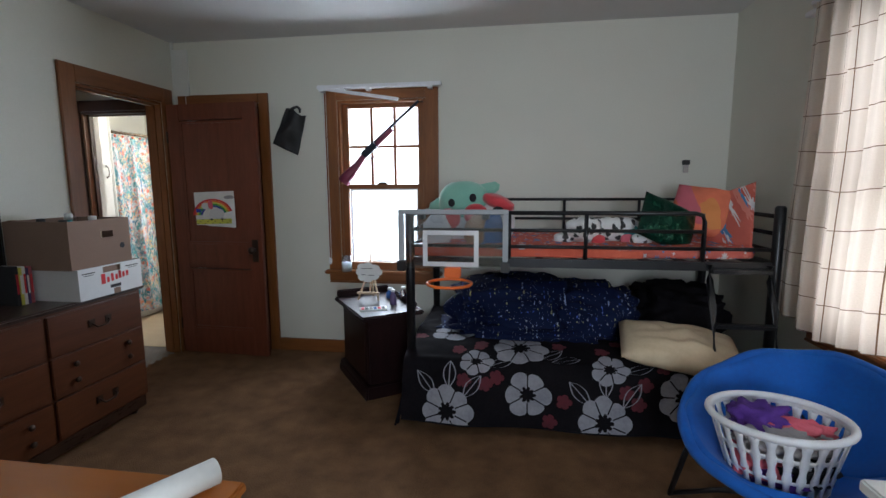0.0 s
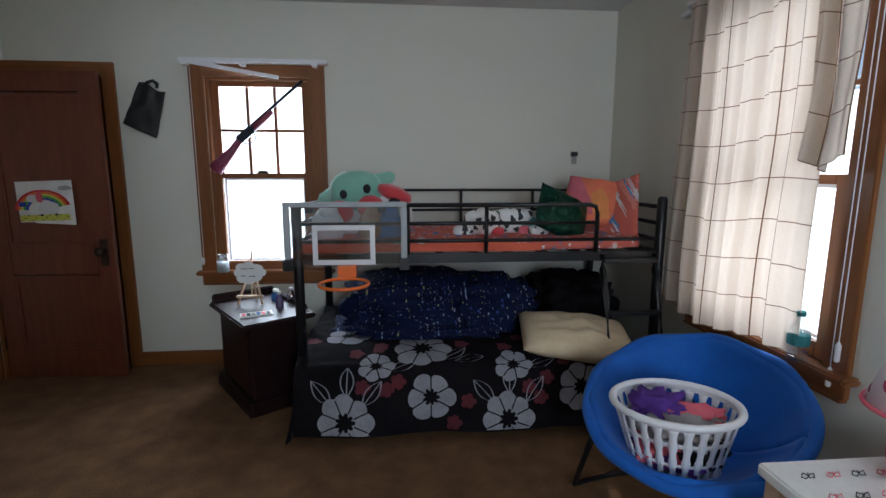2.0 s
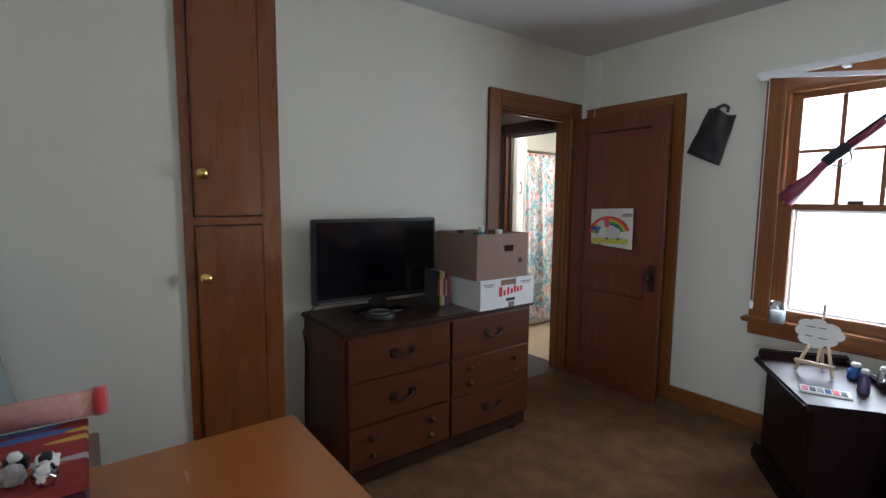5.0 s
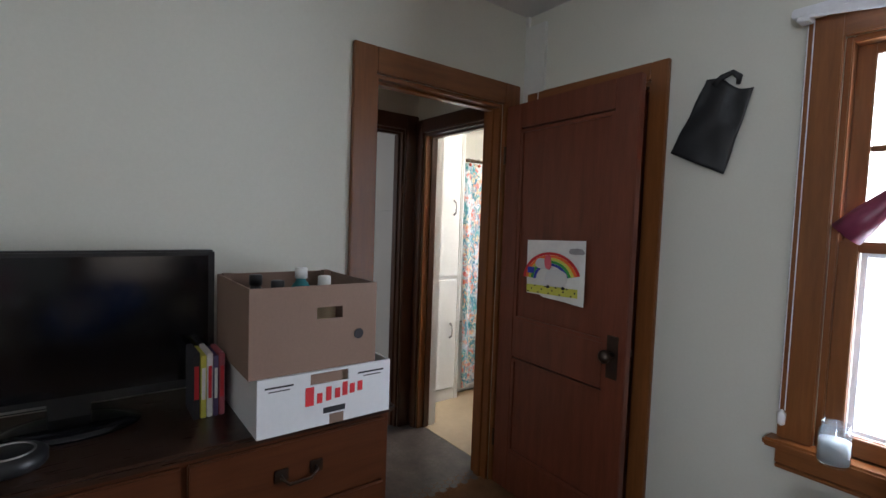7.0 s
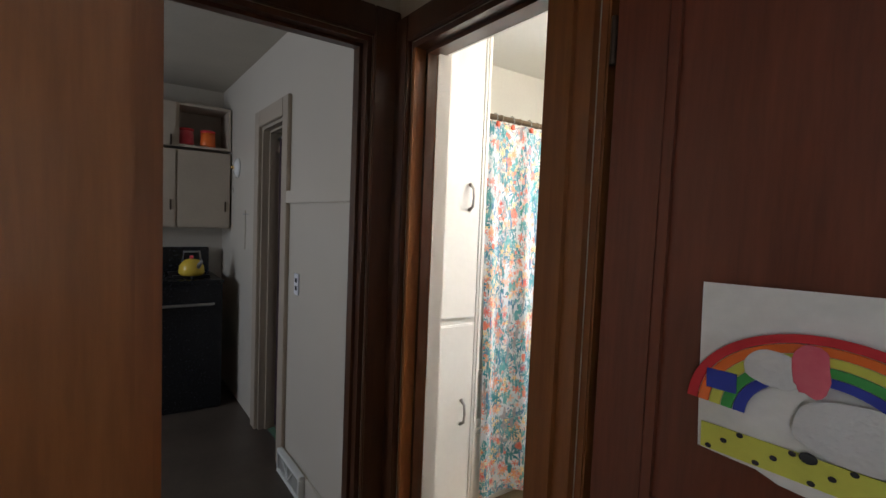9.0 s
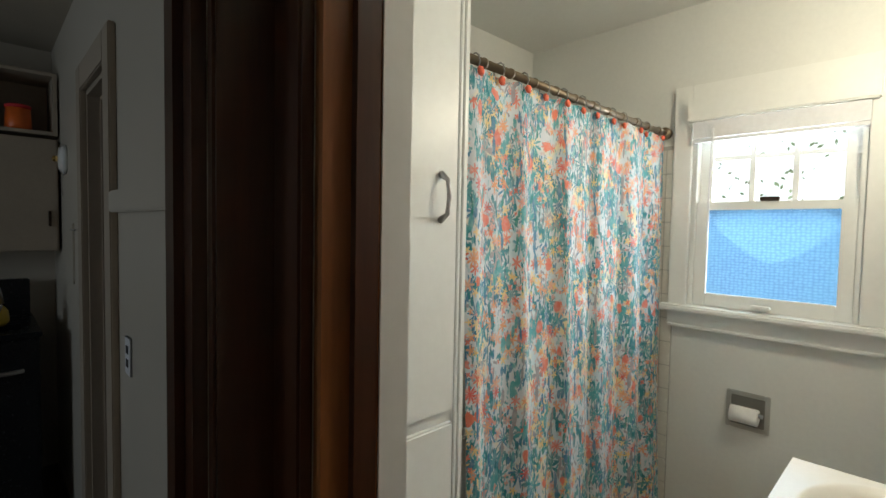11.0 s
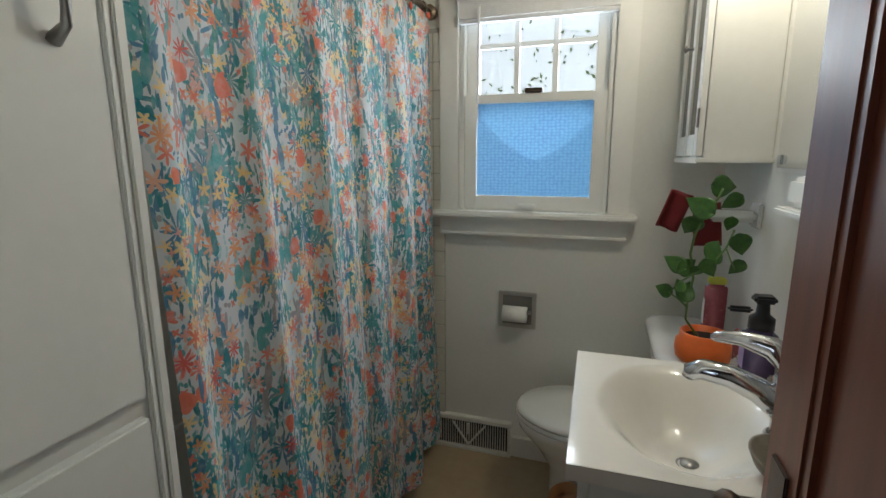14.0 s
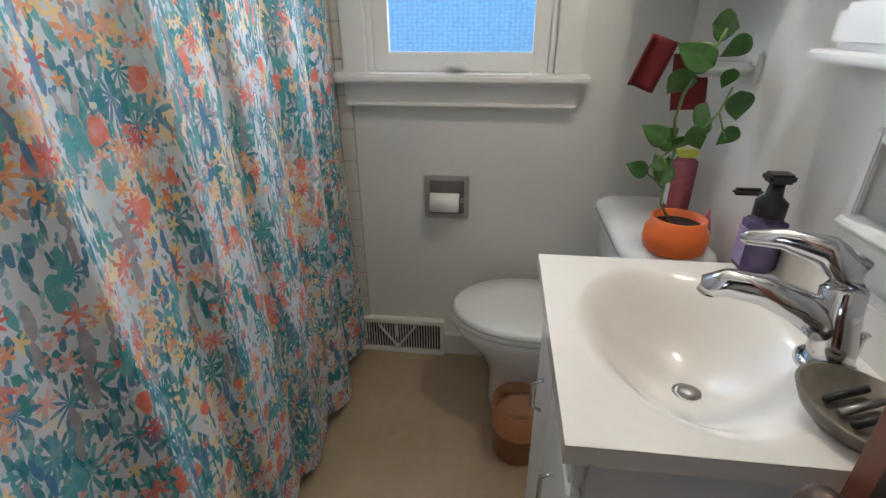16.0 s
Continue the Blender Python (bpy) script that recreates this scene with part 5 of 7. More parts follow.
# curtain on the east window
ec = thing("checked_curtain", (1.70, 0, 0), "sheer checked curtain on a white rod", "curtain")
def panel(y0, y1, z0, z1, folds, seed, flare=0.0):
    def f(u, v):
        y = y0 + (y1 - y0) * u
        dep = 0.026 * math.sin(u * folds * math.tau + seed) + 0.012 * math.sin(u * folds * 2.3 * math.tau + seed * 2) + 0.02 * noise.noise(Vector((u * 4, v * 2, seed)))
        return Vector((dep * (0.6 + 0.4 * (1 - v)), y + flare * (1 - v) * u + 0.015 * math.sin(v * 5 + seed) * (1 - v), z0 + (z1 - z0) * v + (1 - v) * 0.03 * math.sin(u * 7 + seed)))
    return sheet(f, 90, 40, 0.0, lambda u, v: (u * (y1 - y0) * 1.5, v * (z1 - z0)))
part("main_panel", panel(1.80, 2.635, 0.695, 2.21, 6, 0.4, 0.055), M_CHECK, ec, "", True)
part("side_panel", panel(1.70, 1.88, 1.42, 2.21, 2, 2.0), M_CHECK, ec, "", True)
part("rod", tube([(0.09, 2.70, 2.215), (0.03, 2.70, 2.222), (0.0, 2.66, 2.222), (0.0, 1.66, 2.222), (0.03, 1.62, 2.222), (0.09, 1.62, 2.215)], 0.010, 10), M_PLASTICW, ec, "white curtain rod", True)
vb = thing("roller_shade_bracket", (1.765, 2.74, 2.20), "white shade bracket on the wall", "bracket")
part("bracket", box(-0.02, 0.03, -0.03, 0.07, 0, 0.025, 0.004), M_PLASTICW, vb)
wb_ = thing("water_bottle", (1.74, 1.83, 0.70), "half-full clear plastic water bottle with a blue cap", "bottle")
part("body", lathe([(0.034, 0), (0.036, 0.01), (0.033, 0.05), (0.036, 0.09), (0.034, 0.12), (0.014, 0.155), (0.014, 0.165)], sides=20), M_DUSTY, wb_, "", True)
part("cap", lathe([(0.016, 0.165), (0.016, 0.182), (0.013, 0.184)], sides=16), M_TEALP, wb_, "blue cap", True)
part("label_band", lathe([(0.0355, 0.055), (0.0370, 0.06), (0.0370, 0.09), (0.0355, 0.095)], sides=20), M_TEALP, wb_)
cc = thing("blind_cord", (1.772, 1.70, 0), "pair of white blind cords with tassels", "cord")
for y, z in ((0, 0.80), (0.02, 0.70)):
    part("cord", tube([(0, y, 2.1), (0, y, z)], 0.002, 5), M_PLASTICW, cc)
    part("tassel", lathe([(0.003, z + 0.01), (0.010, z - 0.005), (0.009, z - 0.06), (0.004, z - 0.065)], (0, y, 0), 10), M_PLASTICW, cc, "", True)

# north window things
br = thing("broken_blind_rail", (0, 3.63, 0), "white blind headrail with a drooping broken slat", "blind")
part("headrail", box(-1.19, -0.23, -0.01, 0.045, 2.105, 2.135, 0.005), M_PLASTICW, br)
part("fallen_slat", moved(box(-0.02, 0.62, -0.012, 0.0, -0.012, 0.012, 0.003), pose(-1.16, -0.012, 2.11, 0, 9, 0)), M_PLASTICW, br)
for x in (-1.17, -1.0, -0.8, -0.33): part("clip", box(x, x + 0.035, -0.02, 0.03, 2.085, 2.108, 0.003), M_PLASTICW, br)
bc = thing("blind_cord", (-1.155, 3.672, 0), "pair of white blind cords with a tassel", "cord")
for x, z in ((0, 0.78), (0.016, 0.80)):
    part("cord", tube([(x, 0, 2.1), (x, 0, z)], 0.002, 5), M_PLASTICW, bc)
part("tassel", lathe([(0.003, 0.80), (0.014, 0.785), (0.011, 0.75), (0.004, 0.745)], (0.008, 0, 0), 10), M_PLASTICW, bc, "", True)
gn = thing("toy_rifle", (-1.01, 3.655, 1.42), "toy lever rifle leaning across the window", "toy rifle")
gm = pose(0, 0, 0, 0, -40.5, 0)
part("stock", moved(tube([(-0.01, 0, -0.01), (0.06, 0, 0.0), (0.17, 0, 0.012), (0.25, 0, 0.03)], [0.048, 0.042, 0.026, 0.022], 10), gm), M_GUNWOOD, gn, "plum brown stock", True)
part("receiver", moved(box(0.24, 0.38, -0.016, 0.016, 0.005, 0.062, 0.008), gm), M_GUNMETAL, gn)
part("forestock", moved(tube([(0.38, 0, 0.028), (0.55, 0, 0.032)], [0.022, 0.018]), gm), M_GUNWOOD, gn, "", True)
part("barrel", moved(tube([(0.38, 0, 0.050), (0.84, 0, 0.050)], 0.0105), gm), M_GUNMETAL, gn, "", True)
part("lever_loop", moved(tube([(0.26, 0, 0.0), (0.29, 0, -0.032), (0.34, 0, -0.034), (0.36, 0, 0.005)], 0.005, 8), gm), M_GUNMETAL, gn, "", True)
cn = thing("candle_jar", (-0.985, 3.60, 0.70), "white wax candle in a clear glass jar", "candle")
part("jar", lathe([(0.040, 0), (0.044, 0.008), (0.044, 0.10), (0.036, 0.118), (0.036, 0.128), (0.034, 0.128), (0.034, 0.116), (0.041, 0.10), (0.041, 0.01)], sides=26), M_DUSTY, cn, "clear glass jar", True)
part("wax", lathe([(0.040, 0.008), (0.040, 0.075), (0.002, 0.077)], sides=26), M_WAX, cn, "", True)
bg_ = thing("black_hanging_bag", (-1.385, 3.69, 1.985), "black plastic bag hanging on the wall", "bag")
part("body", moved(sheet(lambda u, v: Vector(((u - 0.5) * (0.175 + 0.055 * v), -0.012 - 0.012 * math.sin(u * math.pi) * v + 0.012 * noise.noise(Vector((u * 3, v * 3, 0))), -0.035 - 0.295 * v - 0.02 * u * v + 0.012 * math.sin(u * 6.28) * (1 - v))), 18, 22, 0.004), pose(0.008, 0, 0, 0, 20, 0)), M_BAG, bg_, "", True)
part("handle_loop", moved(tube([(-0.045, -0.006, -0.05), (-0.030, -0.006, -0.015), (0.0, -0.006, 0.008), (0.030, -0.006, -0.004), (0.036, -0.006, -0.03)], [0.016, 0.012, 0.010, 0.012, 0.008], 8), pose(0, 0, 0, 0, 20, 0)), M_BAG, bg_, "", True)
hk = thing("wall_hook", (1.52, 3.70, 1.54), "small clear hook with a black top on the wall", "hook")
part("cap", box(-0.025, 0.025, -0.022, 0, -0.03, 0.005, 0.004), M_BLACKPL, hk)
part("clip", box(-0.018, 0.018, -0.018, -0.003, -0.085, -0.03, 0.004), M_STEEL, hk)

# drawing on the open door
dwg = thing("child_drawing", (-2.04, 3.502, 1.20), "child's crayon drawing of a rainbow and white animal", "drawing")
dwg.matrix_world = pose(-2.020, 3.507, 1.205, 0, -2, -2.9) @ Matrix.Diagonal((1.22, 1.0, 0.96, 1.0))
part("paper", sheet(lambda u, v: Vector(((u - 0.5) * 0.29, -0.004 - 0.010 * abs(math.sin(u * 5 + v)) * (1 - v), (v - 0.5) * 0.27 - 0.03 * (u > 0.3) * (1 - v) * u)), 12, 12, 0.001), M_PAPER, dwg)
def arc_band(r0, r1):
    return sheet(lambda u, v: Vector((-0.01 + (r0 + (r1 - r0) * v) * math.cos(math.pi * (0.98 - 0.90 * u)), -0.018, -0.06 + 0.95 * (r0 + (r1 - r0) * v) * math.sin(math.pi * (0.98 - 0.90 * u)))), 26, 1, 0.001)
for i, m_ in enumerate((M_REDINK, M_ORANGE, M_YELLOW, M_GREENP, M_BLUEP)):
    part("rainbow_stripe", arc_band(0.132 - i * 0.014, 0.145 - i * 0.014), m_, dwg)
part("animal_body", blob((0.02, -0.0195, -0.045), (0.055, 0.002, 0.042), 0.1, 3, 1, 0.9, 3), M_WHITEPL, dwg)
part("animal_head", blob((-0.055, -0.0205, 0.02), (0.032, 0.002, 0.026), 0.1, 3, 2, 0.9, 3), M_WHITEPL, dwg)
part("mane", blob((-0.02, -0.0215, 0.03), (0.018, 0.002, 0.035), 0.2, 3, 3, 0.9, 3), M_PINKC, dwg)
part("cloud", blob((0.115, -0.0195, 0.085), (0.035, 0.002, 0.014), 0.3, 5, 4, 0.9, 3), M_GREYC, dwg)
part("meadow_stripe", box(-0.135, 0.12, -0.0185, -0.0165, -0.128, -0.088), M_YELLOW, dwg)
for i in range(14): part("meadow_dot", blob((-0.125 + i * 0.018, -0.0195, -0.115 + 0.016 * (i % 3 - 0.5)), (0.004, 0.001, 0.004), 0, 1, 0, 1, 2), M_INK, dwg)
for x in (-0.02, 0.055): part("hoof", blob((x, -0.0205, -0.09), (0.009, 0.002, 0.008), 0, 1, 0, 1, 2), M_INK, dwg)
part("blue_patch", box(-0.13, -0.095, -0.0195, -0.0175, -0.03, 0.0), M_BLUEP, dwg)

# dresser
ds = thing("dresser", (-1.925, 1.36, 0), "dark walnut six-drawer dresser with bail pulls", "dresser")
part("carcass", box(-0.49, -0.012, 0.0, 1.22, 0.10, 0.765, 0.004), M_DRESSER, ds)
part("top", box(-0.505, 0.015, -0.015, 1.235, 0.765, 0.79, 0.008), M_DRESSTOP, ds)
part("plinth", box(-0.47, -0.02, 0.01, 1.21, 0.025, 0.10, 0.006), M_DRESSTOP, ds)
for y in (0.06, 1.14):
    for x in (-0.42, -0.06): part("foot", lathe([(0.022, 0), (0.03, 0.02), (0.025, 0.05)], (x, y, 0), 14), M_DRESSTOP, ds, "", True)
for c in (0, 1):
    for r in range(3):
        y0, z0 = 0.015 + c * 0.60, 0.115 + r * 0.215
        d = part("drawer", box(-0.012, 0.006, y0, y0 + 0.585, z0, z0 + 0.205, 0.004), M_DRESSER, ds)
        if (c, r) in ((0, 0), (1, 1)):
            for yy in (0.12, 0.46):
                for zz in (0.06, 0.145):
                    part("round_knob", lathe([(0.006, 0.006), (0.016, 0.02), (0.012, 0.028), (0.002, 0.03)], (0, y0 + yy, z0 + zz), 12, axis="x"), M_BRONZE, d, "", True)
        else:
            part("bail_pull", tube([(0.006, y0 + 0.24, z0 + 0.11), (0.02, y0 + 0.24, z0 + 0.105), (0.024, y0 + 0.26, z0 + 0.085), (0.024, y0 + 0.325, z0 + 0.085), (0.02, y0 + 0.345, z0 + 0.105), (0.006, y0 + 0.345, z0 + 0.11)], 0.005, 8), M_BRONZE, d, "", True)
            for yy in (0.22, 0.325): part("pull_plate", box(0.006, 0.010, y0 + yy, y0 + yy + 0.042, z0 + 0.09, z0 + 0.13, 0.002), M_BRONZE, d)
tv = thing("television", (-2.28, 1.73, 0.79), "black flat television on an oval stand", "television")
part("bezel", box(-0.02, 0.02, -0.375, 0.375, 0.055, 0.495, 0.006), M_BLACKPL, tv)
part("screen", box(0.0205, 0.023, -0.355, 0.355, 0.085, 0.478), M_SCREEN, tv, "dark glossy screen")
part("trim_strip", box(0.0205, 0.024, -0.35, -0.05, 0.062, 0.068), M_STEEL, tv)
part("neck", box(-0.015, 0.005, -0.05, 0.05, 0.012, 0.06), M_BLACKPL, tv)
part("stand", lathe([(0.17, 0), (0.17, 0.008), (0.12, 0.016), (0.02, 0.018)], (0.04, 0, 0), 36, sx=0.65), M_SCREEN, tv, "", True)
gc = thing("game_puck", (-2.06, 1.62, 0.79), "round black media player on the dresser", "media player")
part("body", lathe([(0.07, 0), (0.075, 0.006), (0.075, 0.028), (0.065, 0.036), (0.002, 0.037)], sides=30), M_BLACKPL, gc, "", True)
part("top_ring", tube([(0.05 * math.cos(k * 0.2618), 0.05 * math.sin(k * 0.2618), 0.037) for k in range(24)], 0.003, 6, closed=True), M_STEEL, gc)
cb = thing("tv_cable", (-2.40, 1.33, 0), "black cable hanging behind the television", "cable")
part("wire", tube([(0.1, 0.08, 0.88), (0.08, 0.02, 0.80), (0.05, 0.00, 0.70), (0.03, 0.02, 0.62), (0.01, 0.02, 0.4), (0.0, 0.02, 0.1)], 0.004, 6), M_BLACKPL, cb, "", True)
for i, (y, w, h, m_, lab) in enumerate(((2.02, 0.018, 0.20, M_INK, "black slim disc case standing upright"), (2.04, 0.016, 0.19, M_YELLOW, "yellow disc case standing upright"), (2.058, 0.015, 0.195, M_PAPER, "white disc case standing upright"), (2.075, 0.014, 0.185, M_PURPLE, "purple disc case standing upright"), (2.091, 0.016, 0.19, M_PINKBOT, "pink disc case standing upright"))):
    o = thing("disc_case", (-2.12, y, 0.79), lab, "disc case", "disc cases on the dresser")
    part("case", box(-0.13, 0.0, 0, w, 0, h, 0.002), m_, o)
    part("spine_label", box(0.0, 0.0015, 0.003, w - 0.003, h * 0.3, h * 0.8), M_PAPER if i % 2 else M_REDINK, o)


def carton(name, at, size, label, material, holes, open_top):
    b = thing(name, at, label, "box")
    L, Wd, H = size
    t = 0.006
    part("bottom", box(-L, 0, 0, Wd, 0, t), material, b)
    # front with a hand hole cut through
    hy0, hy1, hz0, hz1 = holes
    fr_ = part("front", boxes(*[(-t, 0, a, c, p, q) for a, c, p, q in holed(0, Wd, t, H, [(hy0, hy1, hz0, hz1)])]), material, b)
    part("back", box(-L, -L + t, 0, Wd, t, H), material, b)
    part("side", box(-L + t, -t, 0, t, t, H), material, b)
    part("side", box(-L + t, -t, Wd - t, Wd, t, H), material, b)
    return b, fr_


wbx, wf = carton("white_fruit_box", (-1.885, 2.135, 0.79), (0.40, 0.415, 0.165), "white cardboard fruit box with red lettering", M_CARDW, (0.15, 0.27, 0.125, 0.158), False)
part("inner_flap", box(-0.02, -0.012, 0.12, 0.30, 0.05, 0.16), M_CARD, wbx)
for i, (y, h) in enumerate(((0.135, 0.055), (0.170, 0.03), (0.198, 0.042), (0.226, 0.03), (0.250, 0.042), (0.274, 0.03), (0.300, 0.03))):
    w = 0.026 if i == 0 else 0.017
    part("red_mark", box(0.0005, 0.0015, y, y + w, 0.066 + i * 0.003, 0.066 + i * 0.003 + h, 0.0004), M_REDINK, wf, "red printed mark")
part("ink_lines", boxes((0.0005, 0.0015, 0.02, 0.10, 0.136, 0.141), (0.0005, 0.0015, 0.30, 0.39, 0.136, 0.141), (0.0005, 0.0015, 0.03, 0.09, 0.126, 0.129), (0.0005, 0.0015, 0.32, 0.38, 0.126, 0.129), (0.0005, 0.0015, 0.19, 0.26, 0.035, 0.052)), M_INK, wf)
part("tape_notch", box(0.0005, 0.0015, 0.21, 0.255, 0.0, 0.03), M_CARD, wf)
bbx, bf = carton("brown_open_box", (-1.895, 2.115, 0.955), (0.38, 0.385, 0.25), "open brown cardboard box holding bottles", M_CARD, (0.19, 0.27, 0.15, 0.185), True)
part("round_hole", lathe([(0.016, 0.0005), (0.016, 0.0015)], (0, 0.325, 0.095), 16, axis="x"), M_INK, bf)
part("corner_post", boxes((-0.36, -0.33, 0.01, 0.035, 0.01, 0.255), (-0.36, -0.33, 0.35, 0.375, 0.01, 0.255)), M_CARD, bbx)
for i, (x, y, h, m_, lab) in enumerate(((-2.05, 2.24, 0.20, M_PAPER, "white lotion bottle in the cardboard box"), (-2.12, 2.34, 0.23, M_TEALP, "teal bottle in the cardboard box"), (-2.0, 2.37, 0.215, M_CREAM, "cream bottle with red label in the cardboard box"), (-2.14, 2.2, 0.21, M_BLACKPL, "black capped bottle in the cardboard box"), (-1.99, 2.20, 0.18, M_TEALP, "teal tub in the cardboard box"))):
    o = thing("toiletry_bottle", (x, y, 0.962), lab, "bottle", "bottles in the box")
    h += 0.04
    part("body", lathe([(0.036, 0), (0.038, 0.01), (0.036, h * 0.75), (0.016, h * 0.85), (0.016, h * 0.88)], sides=18), m_, o, "", True)
    part("cap", lathe([(0.020, h * 0.88), (0.020, h), (0.016, h + 0.003)], sides=16), M_BLACKPL if i in (0, 3) else M_PAPER, o, "", True)

# desk and its clutter
dsk = thing("desk", (-1.375, 0.15, 0), "orange oak desk with a shiny top", "desk")
part("desktop", box(0, 1.115, 0, 0.79, 0.715, 0.74, 0.006), M_DESK, dsk)
part("edge_strip", box(0.01, 1.105, 0.765, 0.78, 0.655, 0.715), M_DESK, dsk)
for x in (0.03, 1.035):
    part("side_panel", box(x, x + 0.04, 0.05, 0.74, 0, 0.715, 0.003), M_DESK, dsk)
crt = thing("craft_box", (-1.32, 0.20, 0.74), "dark purple craft box heaped with toys", "box")
part("body", box(0, 0.30, 0, 0.24, 0, 0.13, 0.004), mat("dark_plum_card", (0.035, 0.012, 0.025), None, 0.6), crt)
part("lid", box(-0.006, 0.306, -0.006, 0.246, 0.13, 0.145, 0.003), M_CLUTTER, crt, "printed lid")
rl = thing("red_plastic_tube", (-1.34, 0.22, 0.915), "clear red-capped plastic tube of beads", "tube")
part("tube", tube([(0.0, 0.0, 0), (0.03, 0.24, 0.01)], 0.03, 14), mat("rosy_clear_plastic", (0.55, 0.25, 0.22), (0.7, 0.4, 0.36), 0.25), rl, "", True)
for p, q in (((-0.003, -0.02, 0), (0.0, 0.0, 0)), ((0.03, 0.24, 0.01), (0.033, 0.262, 0.011))):
    part("end_cap", tube([p, q], 0.033, 14), M_REDPL, rl, "red end cap", True)
sl = thing("toy_sailboat", (-1.20, 0.27, 0.885), "navy toy sailboat on the craft box", "toy boat")
part("sail", moved(sheet(lambda u, v: Vector(((u - 0.3) * 0.09 * (1 - v), 0.012 * math.sin(u * 3) * (1 - v), 0.02 + 0.17 * v)), 8, 12, 0.003), pose(0, 0, 0, 0, 0, 40)), M_NAVYPL, sl, "", True)
part("hull", blob((0, 0, 0.015), (0.05, 0.03, 0.015), 0, 1, 0, 0.8, 3), M_PAPER, sl, "", True)
for i in range(9):
    o = thing("small_toy", (-1.14 + 0.03 * (i % 5) - 0.02 * (i // 5), 0.25 + 0.045 * (i % 4), 0.89), "small mixed plastic toy on the craft box", "toy", "toys on the craft box")
    part("body", blob((0, 0, 0.012), (0.022, 0.018, 0.016), 0.4, 5, i, 0.8, 3), (M_BLACKPL, M_PAPER, M_GREYC, M_CHROME, M_BLACKPL, M_REDPL)[i % 6], o, "", True)
    part("detail", blob((0.01, 0.0, 0.028), (0.010, 0.010, 0.010), 0.3, 5, i + 3, 0.8, 2), (M_PAPER, M_BLACKPL, M_GREYC)[i % 3], o, "", True)
nb = thing("notebook_stack", (-0.93, 0.42, 0.74), "stack of notebooks with a pink cover", "notebooks", rz=20)
for i, m_ in enumerate((M_PINKC, M_NAVYPL, M_PAPER, M_PINKC)):
    part("notebook", box(-0.09, 0.09, -0.07, 0.07, i * 0.009, i * 0.009 + 0.007, 0.002), m_, nb)
yp = thing("sticky_notes", (-1.03, 0.36, 0.74), "fan of yellow and orange paper notes", "paper notes", rz=15)
part("yellow_note", moved(box(-0.05, 0.05, -0.05, 0.05, 0, 0.004), pose(0, 0, 0.045, 25, 20, 20)), M_YELLOW, yp)
part("orange_note", moved(box(-0.045, 0.045, -0.045, 0.045, 0, 0.004), pose(-0.05, -0.02, 0.04, 30, -20, 60)), M_ORANGE, yp)
part("block", box(-0.05, 0.05, -0.04, 0.04, 0, 0.02), M_PAPER, yp)
rp = thing("paper_roll", (-0.33, 0.905, 0.77), "white paper roll lying on the desk", "paper roll", rz=-32)
part("roll", tube([(0, 0.02, 0), (0, -0.22, 0)], 0.028, 24), M_PAPER, rp, "", True)
hb = thing("iridescent_board", (-1.92, 0.15, 0.60), "iridescent foil board leaning in the corner", "board")
part("foil", moved(box(-0.20, 0.20, 0, 0.006, 0, 0.62, 0.002), pose(0.15, 0.13, 0.0, 11, 0, 0)), M_HOLO, hb)
bx2 = thing("storage_crate", (-1.92, 0.16, 0), "plain storage crate under the foil board", "crate")
part("body", box(0.0, 0.40, 0.0, 0.30, 0, 0.60, 0.004), M_CARD, bx2)


# ---- hall and kitchen ----
kr = thing("chair_rail", (0, 0, 0), "glossy painted rail board on the hall wall", "trim")
tagged(kr, kind="structure")
part("board", box(-4.40, -3.38, 3.535, 3.56, 1.47, 1.535, 0.004), M_KWALL, kr)
ou = thing("wall_outlet", (-4.26, 3.56, 1.05), "ivory wall outlet with two sockets", "outlet")
part("plate", box(-0.035, 0.035, -0.006, 0, -0.057, 0.057, 0.003), M_PLASTICW, ou)
for z in (-0.02, 0.02): part("socket", box(-0.013, 0.013, -0.008, -0.006, z - 0.011, z + 0.011), M_INK, ou)


def register(name, at, width, height, label):
    g = thing(name, at, label, "vent")
    part("backing", box(0.01, width - 0.01, -0.012, 0, 0.015, height - 0.02), M_VENTDARK, g)
    part("frame", boxes((0, width, -0.03, 0, height - 0.022, height), (0, width, -0.03, 0, 0, 0.018), (0, 0.016, -0.03, 0, 0.018, height - 0.022), (width - 0.016, width, -0.03, 0, 0.018, height - 0.022), bevel=0.003), M_VENTMETAL, g)
    n = int(width / 0.012)
    for i in range(1, n):
        x = 0.016 + (width - 0.032) * i / n
        part("slat", box(x - 0.0015, x + 0.0015, -0.022, -0.012, 0.018, height - 0.022), M_VENTMETAL, g)
    for s in (-1, 1):
        part("brace", tube([(width / 2 + s * width * 0.2, -0.026, height - 0.03), (width / 2, -0.026, 0.03)], 0.005, 6), M_VENTMETAL, g)
    part("lever", box(width / 2 - 0.005, width / 2 + 0.005, -0.032, -0.022, height * 0.5, height - 0.03), M_VENTMETAL, g)
    return g


register("kitchen_vent", (-4.40, 3.545, 0.0), 0.36, 0.13, "cream metal floor register with louvres")
kc = thing("doorway_curtain", (0, 3.66, 0), "dark purple curtain hanging in the doorway", "curtain")
part("cloth", sheet(lambda u, v: Vector((-4.95 + 0.42 * u, 0.02 * math.sin(u * 30) + 0.01 * math.sin(u * 11 + v), 0.02 + 1.86 * v)), 60, 8, 0.003), M_DARKCURT, kc, "", True)
part("rod", tube([(-4.962, 0, 1.89), (-4.518, 0, 1.89)], 0.009), M_STEEL, kc)


